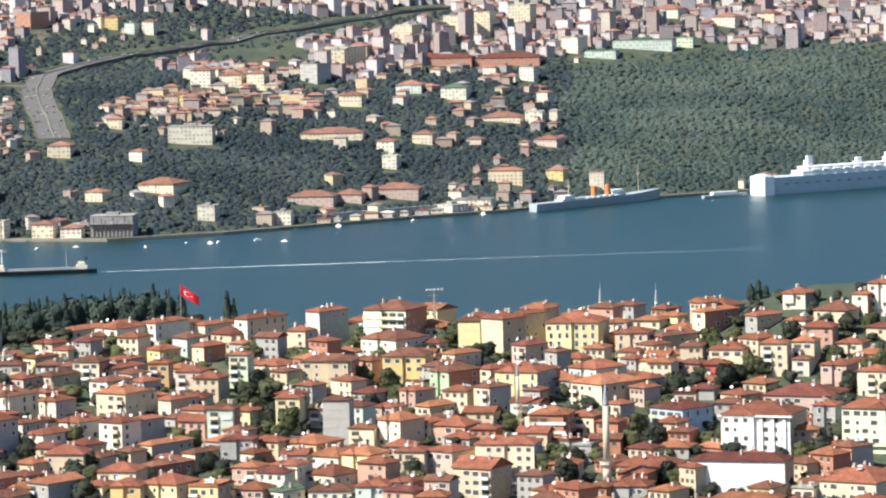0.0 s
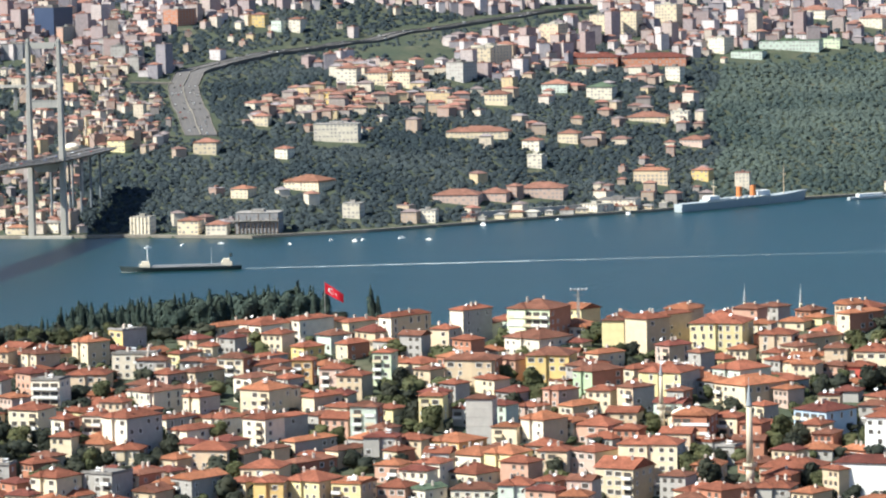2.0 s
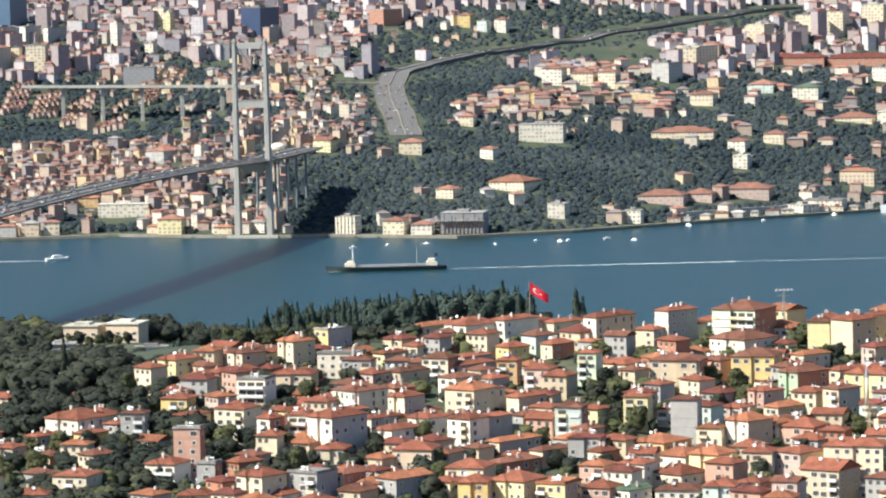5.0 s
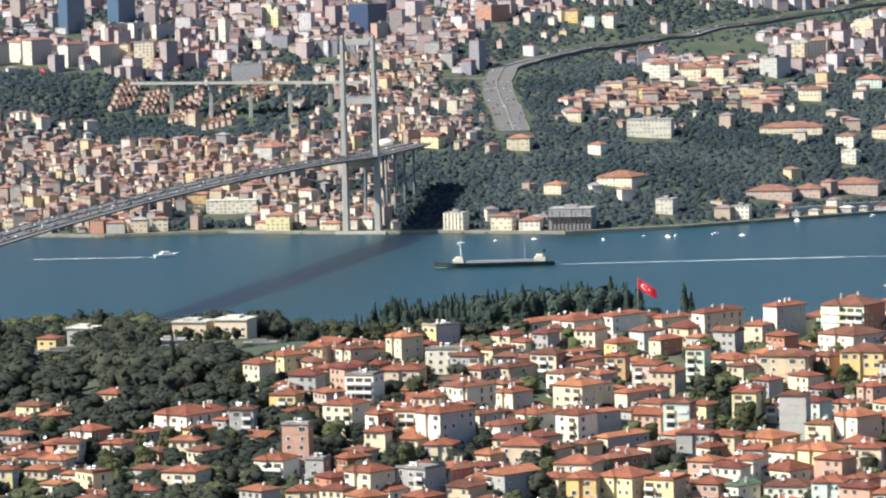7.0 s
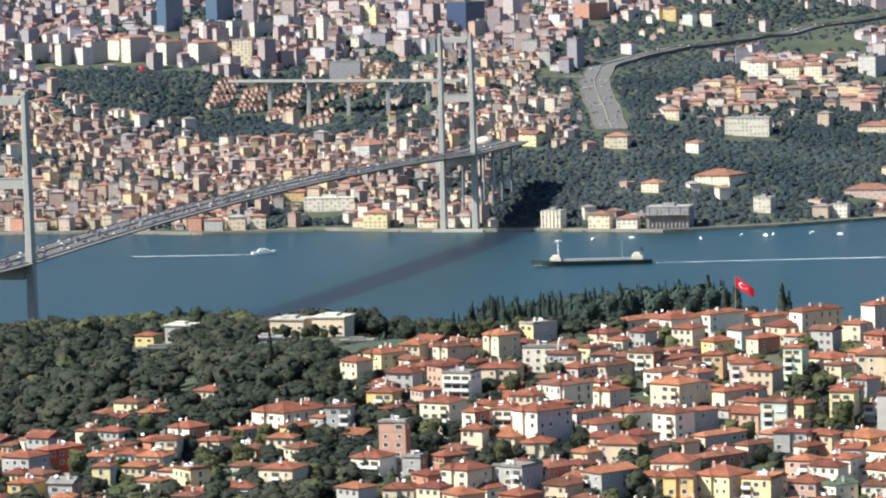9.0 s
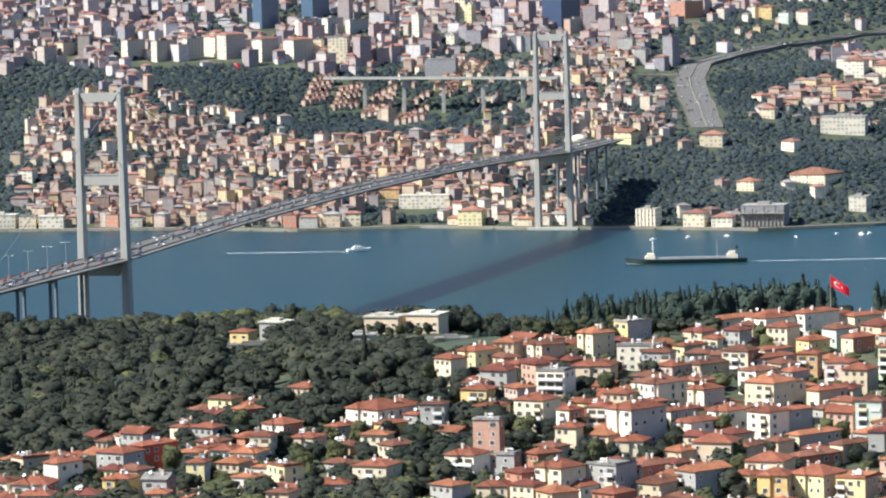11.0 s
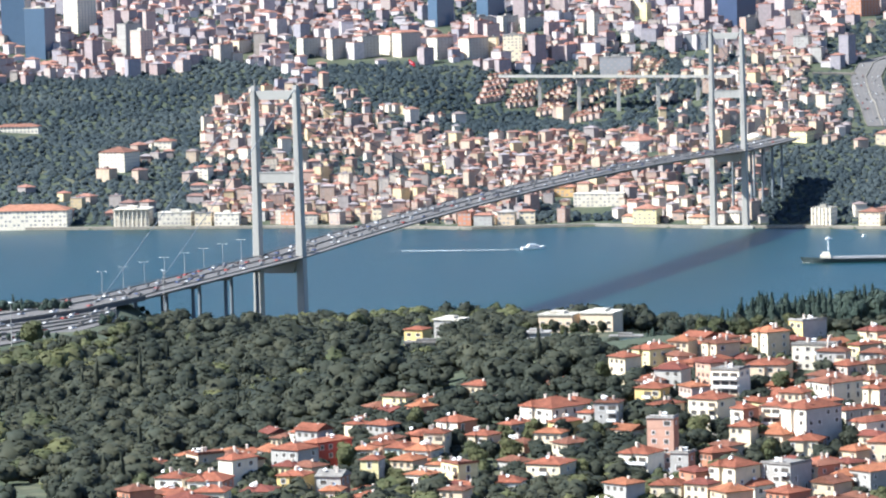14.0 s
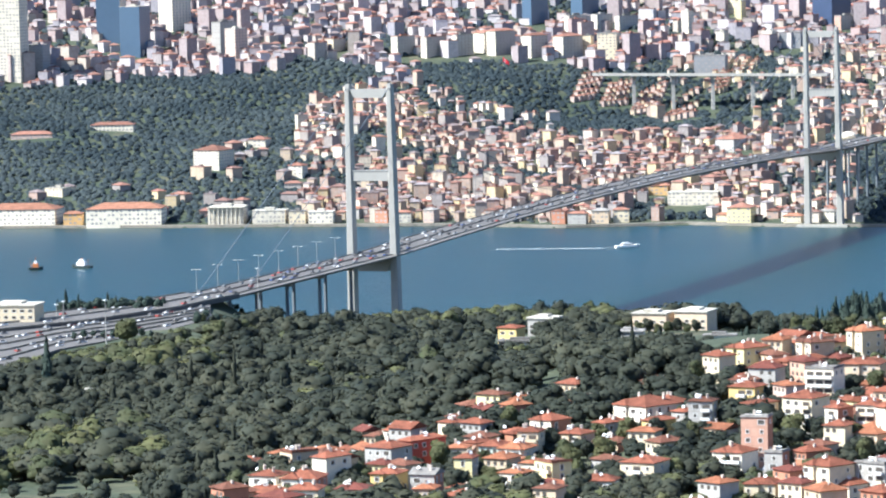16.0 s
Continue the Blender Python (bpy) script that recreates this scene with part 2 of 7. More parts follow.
class Shape:
    """Gathers boxes, prisms and lathed forms into one mesh with material slots."""

    def __init__(self):
        self.v, self.f, self.m = [], [], []

    def add(self, v, f, m=0):
        o = len(self.v)
        self.v += [tuple(p) for p in v]
        self.f += [tuple(i + o for i in q) for q in f]
        self.m += [m] * len(f)
        return self

    def box(self, x0, x1, y0, y1, z0, z1, m=0):
        return self.add(*box_vf(x0, x1, y0, y1, z0, z1), m)

    def lathe(self, profile, n=12, cx=0.0, cy=0.0, m=0, sx=1.0, sy=1.0):
        v, f = [], []
        for r, z in profile:
            v += [(cx + sx * r * math.cos(i * math.tau / n), cy + sy * r * math.sin(i * math.tau / n), z) for i in range(n)]
        for j in range(len(profile) - 1):
            f += [(j * n + i, j * n + (i + 1) % n, (j + 1) * n + (i + 1) % n, (j + 1) * n + i) for i in range(n)]
        f += [tuple(range(n))[::-1], tuple(range((len(profile) - 1) * n, len(profile) * n))]
        return self.add(v, f, m)

    def tube(self, p, q, r, n=6, m=0, r2=None):
        p, q = Vector(p), Vector(q)
        t = (q - p).to_track_quat("Z", "Y").to_matrix()
        ring = [Vector((math.cos(i * math.tau / n), math.sin(i * math.tau / n), 0)) for i in range(n)]
        r2 = r if r2 is None else r2
        v = [p + t @ (c * r) for c in ring] + [q + t @ (c * r2) for c in ring]
        f = [(i, (i + 1) % n, n + (i + 1) % n, n + i) for i in range(n)] + [tuple(range(n))[::-1], tuple(range(n, 2 * n))]
        return self.add(v, f, m)

    def hip(self, w, d, z, rise, over=0.6, thick=0.22, m=0, gable=False):
        """A hipped or gabled roof over a w by d block, eaves at z."""
        a, b = w / 2 + over, d / 2 + over
        if a >= b:
            k = a if gable else a - b * 0.92
            r0, r1 = (-k, 0), (k, 0)
        else:
            k = b if gable else b - a * 0.92
            r0, r1 = (0, -k), (0, k)
        v = [(-a, -b, z), (a, -b, z), (a, b, z), (-a, b, z), (-a, -b, z + thick), (a, -b, z + thick), (a, b, z + thick), (-a, b, z + thick),
             (*r0, z + thick + rise), (*r1, z + thick + rise)]
        f = [(0, 3, 2, 1), (0, 1, 5, 4), (1, 2, 6, 5), (2, 3, 7, 6), (3, 0, 4, 7)]
        if a >= b:
            f += [(4, 5, 9, 8), (5, 6, 9), (6, 7, 8, 9), (7, 4, 8)]
        else:
            f += [(4, 5, 8), (5, 6, 9, 8), (6, 7, 9), (7, 4, 8, 9)]
        return self.add(v, f, m)

    def put(self, name, mats, parent=None, smooth=False, label=""):
        ob = link_mesh(name, self.v, self.f, mats, self.m, parent, smooth)
        return tagged(ob, label)

    def mesh(self, name, mats):
        me = bpy.data.meshes.new(name)
        me.from_pydata(self.v, [], self.f)
        for m in (mats if isinstance(mats, (list, tuple)) else [mats]):
            me.materials.append(m)
        me.polygons.foreach_set("material_index", np.asarray(self.m, np.int32))
        me.update()
        return me


def share(name, me, parent, m):
    ob = new(name, me)
    ob.parent = parent
    ob.matrix_local = m
    return ob


def thing(name, m, label, category, group="", kind=""):
    ob = new(name)
    ob.empty_display_size = 1.0
    ob.matrix_world = m
    return tagged(ob, label, category, group, kind)


# ---- trees ----
def ico(level):
    bm = bmesh.new()
    bmesh.ops.create_icosphere(bm, subdivisions=level, radius=1.0)
    v = np.array([p.co[:] for p in bm.verts])
    f = np.array([[p.index for p in q.verts] for q in bm.faces])
    bm.free()
    return v, f


ICO1 = ico(1)


def crown_form(seed, lobes, leaves, kind="broad", cores=9, size=0.2, loose=0.25, spread=0.0):
    """A crown about 2 wide and 2 high, its foot at 0: lobes clothed in many small sprays of leaves. Gives corners, faces and the way each corner faces."""
    g = np.random.RandomState(seed)
    iv, jf = ICO1
    vs, fs, ns, n = [], [], [], 0
    forms = []
    for k in range(lobes):
        if kind == "cypress":
            h = (k + 0.5) / lobes * 2
            wide = 0.9 * (1 - (h / 2.05) ** 2.2) * (0.55 + 0.45 * min(1, h / 0.45)) + 0.05
            c = np.array([g.uniform(-.15, .15) * wide, g.uniform(-.15, .15) * wide, h])
            s = np.array([wide, wide, 2.6 / lobes]) * g.uniform(0.85, 1.1)
        elif k == 0:
            c, s = np.array([0, 0, 0.85]), np.array([0.72, 0.72, 0.78])
        else:
            a, q, h = k * 2.4 + g.uniform(-.5, .5), g.uniform(0.3, 0.6), g.uniform(0.4, 1.45)
            q *= math.sqrt(max(0.1, 1 - ((h - 0.8) / 1.0) ** 2))
            r = g.uniform(0.32, 0.5)
            c, s = np.array([q * math.cos(a), q * math.sin(a), h]), np.array([r, r, r * g.uniform(0.75, 1.0)])
        forms.append((c, s))
        if k < cores:
            vs.append(iv * (0.96 + g.uniform(-0.1, 0.08, (len(iv), 1))) * s + c)
            fs.append(jf + n)
            ns.append(iv / s)
            n += len(iv)
    share_of = np.array([f[1][0] * f[1][2] for f in forms])
    picks = g.choice(len(forms), leaves, p=share_of / share_of.sum())
    for k in picks:
        c, s = forms[k]
        d = g.normal(size=3)
        d[2] = abs(d[2]) if g.uniform() < 0.75 else d[2]
        d /= np.linalg.norm(d)
        p = c + d * s * g.uniform(0.9, 1.06)
        out = d / s
        out /= np.linalg.norm(out)
        nrm = out + g.normal(size=3) * loose
        e1 = np.cross(nrm, g.normal(size=3))
        e1 /= np.linalg.norm(e1)
        e2 = np.cross(nrm, e1)
        e2 /= np.linalg.norm(e2)
        z = size * g.uniform(0.6, 1.25)
        vs.append(np.array([p + e1 * z, p - e1 * z * .5 + e2 * z * g.uniform(.6, 1), p - e1 * z * .5 - e2 * z * g.uniform(.6, 1)]))
        ns.append(np.tile(out + g.normal(size=3) * 0.12, (3, 1)))
        fs.append(np.array([[0, 1, 2]]) + n)
        n += 3
    v, m = np.concatenate(vs), np.concatenate(ns)
    m = m / np.linalg.norm(m, axis=1)[:, None]
    mid = (v - np.array([0, 0, 0.7])) / np.array([1, 1, 1.1])
    m = m + 0.7 * mid / (np.linalg.norm(mid, axis=1)[:, None] + 1e-6) + np.array([0, 0, spread])
    return v, np.concatenate(fs), m / np.linalg.norm(m, axis=1)[:, None]


def set_facing(me, m):
    """Rounds the shading of a crown: every corner faces away from the leaf mass."""
    at_points = me.attributes.new("custom_normal", "FLOAT_VECTOR", "POINT")
    at_points.data.foreach_set("vector", np.asarray(m, np.float32).ravel())


def trunk_form(top=0.9, r=0.07, limbs=3):
    """A tapered trunk with its limbs."""
    s = Shape()
    s.tube((0, 0, -0.25), (0, 0, top * 0.6), r, 5, r2=r * 0.7).tube((0, 0, top * 0.6), (0.03, 0.02, top), r * 0.7, 4, r2=r * 0.3)
    for i in range(limbs):
        a = i * 2.2
        s.tube((0, 0, top * (0.45 + 0.1 * i)), (0.45 * math.cos(a), 0.45 * math.sin(a), top * (0.8 + 0.12 * i)), r * 0.45, 3, r2=r * 0.15)
    f = []
    for q in s.f:
        f += [(q[0], q[i], q[i + 1]) for i in range(1, len(q) - 1)]
    v = np.array(s.v)
    m = v * (1, 1, 0) + (1e-3, 0, 0)
    return v, np.array(f), m / np.linalg.norm(m, axis=1)[:, None]


def bulk(name, forms, spots, mats, label, category, trunk=None, parent=None):
    """One object of many plants. spots: form, x, y, z, half width, height / 2, turn."""
    vs, fs, ms, ns, n = [], [], [], [], 0
    for k, x, y, z, sw, sh, a in spots:
        c, s = math.cos(a), math.sin(a)
        for (v, f, w), mi in ((forms[k], 0), (trunk, 1)):
            if v is None:
                continue
            p = np.empty_like(v)
            p[:, 0], p[:, 1], p[:, 2] = (c * v[:, 0] - s * v[:, 1]) * sw + x, (s * v[:, 0] + c * v[:, 1]) * sw + y, v[:, 2] * sh + z
            q = np.empty_like(v)
            q[:, 0], q[:, 1], q[:, 2] = (c * w[:, 0] - s * w[:, 1]) / sw, (s * w[:, 0] + c * w[:, 1]) / sw, w[:, 2] / sh
            vs.append(p)
            ns.append(q)
            fs.append(f + n)
            ms.append(np.full(len(f), mi, np.int32))
            n += len(v)
    v, f, m = np.concatenate(vs).astype(np.float32), np.concatenate(fs).astype(np.int32), np.concatenate(ms)
    me = bpy.data.meshes.new(name)
    me.vertices.add(len(v))
    me.vertices.foreach_set("co", v.ravel())
    me.loops.add(f.size)
    me.loops.foreach_set("vertex_index", f.ravel())
    me.polygons.add(len(f))
    me.polygons.foreach_set("loop_start", np.arange(0, f.size, 3, dtype=np.int32))
    me.polygons.foreach_set("material_index", m)
    me.polygons.foreach_set("use_smooth", np.ones(len(f), bool))
    for q in mats:
        me.materials.append(q)
    me.update(calc_edges=True)
    w = np.concatenate(ns)
    set_facing(me, w / np.linalg.norm(w, axis=1)[:, None])
    ob = new(name, me)
    ob.parent = parent
    return tagged(ob, label, category, kind="stuff")


BROAD = [crown_form(s, 6, 70, cores=6, size=0.19, spread=0.25) for s in range(10, 20)]
BROAD_FAR = [crown_form(s, 2, 12, cores=2, size=0.3, spread=0.9) for s in range(30, 40)]
CYP = [crown_form(s, 7, 70, "cypress", size=0.32) for s in range(50, 54)]
TRUNK = trunk_form()
STEM = trunk_form(limbs=0)
NO_TRUNK = (None, None, None)
RNG = np.random.RandomState(7)
TAKEN = []          # footprints: x, y, radius


def is_free(x, y, r):
    if not TAKEN:
        return True
    t = np.array(TAKEN)
    return bool(((t[:, 0] - x) ** 2 + (t[:, 1] - y) ** 2 > (t[:, 2] + r) ** 2).all())


# ---- the suspension bridge ----
TH = 0.3422
AX, AY = -46.3, 2462.4
SPAN = 1074.0
AXIS = Vector((math.sin(TH), math.cos(TH), 0))
CROSS = Vector((math.cos(TH), -math.sin(TH), 0))


def on_axis(s, off=0.0, z=0.0):
    p = Vector((AX, AY, 0)) + AXIS * s + CROSS * off
    return Vector((p.x, p.y, z))


def deck_z(s):
    """Road level: cambered between the towers, nearly level on the approaches."""
    if s < 0:
        return 65.5 + 0.004 * s
    if s > SPAN:
        return 65.5 - 0.002 * (s - SPAN)
    return 65.5 + 8.0 * (1 - ((s - SPAN / 2) / (SPAN / 2)) ** 2)


def ribbon(name, line, section, mat, parent=None, label=""):
    """Sweeps a closed section of (offset, height) along a line of (point, side vector)."""
    v, f, k = [], [], len(section)
    for p, side in line:
        v += [tuple(p + side * o + Vector((0, 0, h))) for o, h in section]
    for j in range(len(line) - 1):
        f += [(j * k + i, j * k + (i + 1) % k, (j + 1) * k + (i + 1) % k, (j + 1) * k + i) for i in range(k)]
    f += [tuple(range(k))[::-1], tuple(range((len(line) - 1) * k, len(line) * k))]
    ob = link_mesh(name, v, f, mat, parent=parent)
    return tagged(ob, label)


def build_bridge():
    br = thing("suspension_bridge", Matrix.Translation((0, 0, 0)), "grey painted steel suspension bridge with two portal towers across the strait", "bridge")
    steps = [-250 + i * (SPAN + 250 + 190) / 90 for i in range(91)]
    line = [(on_axis(s, 0, deck_z(s)), CROSS) for s in steps]
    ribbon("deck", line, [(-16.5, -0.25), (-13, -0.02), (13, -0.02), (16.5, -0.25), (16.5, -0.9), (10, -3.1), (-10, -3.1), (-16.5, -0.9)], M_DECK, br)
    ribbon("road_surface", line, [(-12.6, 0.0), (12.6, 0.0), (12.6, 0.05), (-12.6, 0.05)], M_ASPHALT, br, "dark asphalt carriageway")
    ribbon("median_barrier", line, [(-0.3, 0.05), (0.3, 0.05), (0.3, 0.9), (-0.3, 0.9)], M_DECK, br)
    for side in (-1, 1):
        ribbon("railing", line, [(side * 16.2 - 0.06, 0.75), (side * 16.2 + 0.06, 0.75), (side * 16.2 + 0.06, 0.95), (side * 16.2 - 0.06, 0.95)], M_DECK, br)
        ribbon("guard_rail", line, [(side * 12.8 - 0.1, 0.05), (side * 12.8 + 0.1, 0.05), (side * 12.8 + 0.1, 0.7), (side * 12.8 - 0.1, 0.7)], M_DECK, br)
    for s0, base in ((0.0, 1.0), (SPAN, 1.5)):
        tw = new("tower")
        tw.parent = br
        tw.matrix_world = Matrix.Translation(on_axis(s0, 0, 0)) @ Matrix.Rotation(-TH, 4, "Z")
        for side in (-1, 1):
            s = Shape()
            levels = [(base - 3, 14.0, 2.6), (64, 13.7, 2.25), (111, 13.45, 1.9), (165, 13.2, 1.5)]
            ring = []
            for z, off, half in levels:
                c, dd = side * off, 3.5 - 0.25 * z / 165
                cut = 0.45
                ring.append([(c - half + cut, -dd, z), (c + half - cut, -dd, z), (c + half, -dd + cut, z), (c + half, dd - cut, z),
                             (c + half - cut, dd, z), (c - half + cut, dd, z), (c - half, dd - cut, z), (c - half, -dd + cut, z)])
            v = [p for r in ring for p in r]
            f = [(j * 8 + i, j * 8 + (i + 1) % 8, j * 8 + 8 + (i + 1) % 8, j * 8 + 8 + i) for j in range(3) for i in range(8)] + [tuple(range(24, 32))]
            s.add(v, f)
            s.put("leg", M_STEEL, tw)
            Shape().box(side * 13.2 - 1.2, side * 13.2 + 1.2, -2.6, 2.6, 165, 167.2).tube((side * 13.2, 0, 167), (side * 13.2, 0, 171), 0.12).put("cable_saddle", M_STEEL, tw)
        # top beam is a trough with a sloping soffit, the others plain boxes
        s = Shape()
        s.add([(-11.8, -2.4, 164.2), (11.8, -2.4, 164.2), (9.0, -2.4, 159.0), (-9.0, -2.4, 159.0), (-11.8, 2.4, 164.2), (11.8, 2.4, 164.2), (9.0, 2.4, 159.0), (-9.0, 2.4, 159.0)],
              [(0, 3, 2, 1), (4, 5, 6, 7), (0, 1, 5, 4), (3, 7, 6, 2), (1, 2, 6, 5), (0, 4, 7, 3)])
        s.put("crossbeam", M_STEEL, tw)
        Shape().box(-11.8, 11.8, -2.3, 2.3, 109.5, 115.5).box(-11.8, 11.8, -2.6, 2.6, 115.5, 115.9).put("crossbeam", M_STEEL, tw)
        Shape().add([(-12, -2.4, 62.2), (12, -2.4, 62.2), (9, -2.4, 55.5), (-9, -2.4, 55.5), (-12, 2.4, 62.2), (12, 2.4, 62.2), (9, 2.4, 55.5), (-9, 2.4, 55.5)],
                    [(0, 3, 2, 1), (4, 5, 6, 7), (0, 1, 5, 4), (3, 7, 6, 2), (1, 2, 6, 5), (0, 4, 7, 3)]).put("crossbeam", M_STEEL, tw)
        Shape().box(-22, 22, -9, 9, -6, base + 0.6).put("footing", M_CONC, tw)
    # cables and hangers
    for side in (-1, 1):
        def cable_z(s):
            if s < 0:
                return 166 + (166 - 66) * s / 231
            if s > SPAN:
                return 166 - (166 - 66) * (s - SPAN) / 231
            return 70.5 + 95.5 * ((s - SPAN / 2) / (SPAN / 2)) ** 2
        pts = [-231, -115, 0] + [SPAN * i / 40 for i in range(1, 40)] + [SPAN, SPAN + 115, SPAN + 231]
        line = [(on_axis(s, side * 13.5, cable_z(s)), CROSS) for s in pts]
        ribbon("main_cable", line, [(0.24 * math.cos(a * math.tau / 6), 0.24 * math.sin(a * math.tau / 6)) for a in range(6)], M_CABLE, br)
        for i in range(60):
            s = SPAN * (i + 0.5) / 60
            lo = SPAN * (i + (0.9 if i % 2 else 0.1)) / 60
            h = Shape().tube(on_axis(s, side * 13.5, cable_z(s)), on_axis(lo, side * 13.5, deck_z(lo) - 0.3), 0.07, 4)
            h.put("hanger", M_DARKSTEEL, br)
    # slender piers of the approach viaducts
    for s in (-60, -110, -160, -205, SPAN + 45, SPAN + 85, SPAN + 120, SPAN + 155):
        for off in (-8, 8):
            p = on_axis(s, off, 0)
            z0 = z_at(p.x, p.y) - 3
            sh = Shape().lathe([(1.15, z0), (1.0, deck_z(s) - 4.2)], 8, p.x, p.y)
            sh.put("pier", M_CABLE, br)
        a, b = on_axis(s, -11, deck_z(s) - 4.2), on_axis(s, 11, deck_z(s) - 4.2)
        ribbon("pier_cap", [(a, AXIS), (b, AXIS)], [(-1.2, 0), (1.2, 0), (1.2, 1.2), (-1.2, 1.2)], M_CONC, br)
    return br


build_bridge()


# ---- houses ----
def window_mesh(w, h):
    """One piece: outer frame, ring, reveal and the pane set back in it."""
    def rect(hw, z0, z1, y):
        return [(-hw, y, z0), (hw, y, z0), (hw, y, z1), (-hw, y, z1)]
    v = rect(w / 2 + .12, -.12, h + .1, 0.08) + rect(w / 2 + .12, -.12, h + .1, -0.09) + rect(w / 2 - .02, .02, h - .02, -0.09) + rect(w / 2 - .02, .02, h - .02, 0.0)
    s = Shape()
    f = [(k + i, k + (i + 1) % 4, k + 4 + (i + 1) % 4, k + 4 + i) for k in (0, 4, 8) for i in range(4)]
    s.add(v, f + [(12, 13, 14, 15)])
    s.m[-1] = 1
    return s.mesh("window", [M_FRAME, M_GLASS])


WINDOW = {k: window_mesh(*v) for k, v in {"small": (1.0, 1.2), "mid": (1.5, 1.4), "wide": (2.2, 1.5), "tall": (1.1, 1.9), "door": (1.6, 2.1)}.items()}


def balcony_mesh(w, dep, mat):
    s = Shape()
    s.box(-w / 2, w / 2, -dep, 0.05, -0.16, 0.0, 0)
    s.box(-w / 2, w / 2, -dep, -dep + 0.1, 0, 0.85, 0).box(-w / 2, -w / 2 + 0.1, -dep, 0, 0, 0.85, 0).box(w / 2 - 0.1, w / 2, -dep, 0, 0, 0.85, 0)
    s.box(-w / 2 + .3, w / 2 - .3, -0.06, 0.03, 0.05, 2.1, 1)
    return s.mesh("balcony", [mat, M_GLASS])


BALCONY = {k: balcony_mesh(3.2, 1.2, m) for k, m in (("white", M_FRAME), ("cream", WALLS["cream"]), ("grey", WALLS["grey"]))}
CHIMNEY = Shape().box(-.35, .35, -.35, .35, -0.8, 1.1).box(-.45, .45, -.45, .45, 1.1, 1.25).box(-.12, .12, -.12, .12, 1.25, 1.55).mesh("chimney", M_CHIM)
DISH = Shape().lathe([(0.05, -.1), (0.45, 0.02), (0.62, 0.16), (0.58, 0.18), (0.4, 0.06), (0.02, -.05)], 10).tube((0, 0, -.08), (0, -0.3, -0.9), 0.05, 5).mesh("satellite_dish", M_DISH)
HEATER = Shape().tube((-.8, 0, .9), (.8, 0, .9), 0.32, 8).box(-.9, .9, -1.1, .1, 0.1, 0.2).mesh("water_heater", [M_DISH])
WORDS = {"bright_white": "bright white", "pale_yellow": "pale yellow", "dark_grey": "dark grey", "pale_green": "pale green", "tile": "terracotta tiled", "orange": "orange tiled", "faded_tile": "faded red tiled", "faded_orange": "faded orange tiled",
         "dark_tile": "dark red tiled", "brown": "brown tiled", "grey_roof": "flat grey", "green_roof": "green sheet", "pale_roof": "flat pale"}
COUNT = ["", "single", "two", "three", "four", "five", "six", "seven", "eight", "nine"]


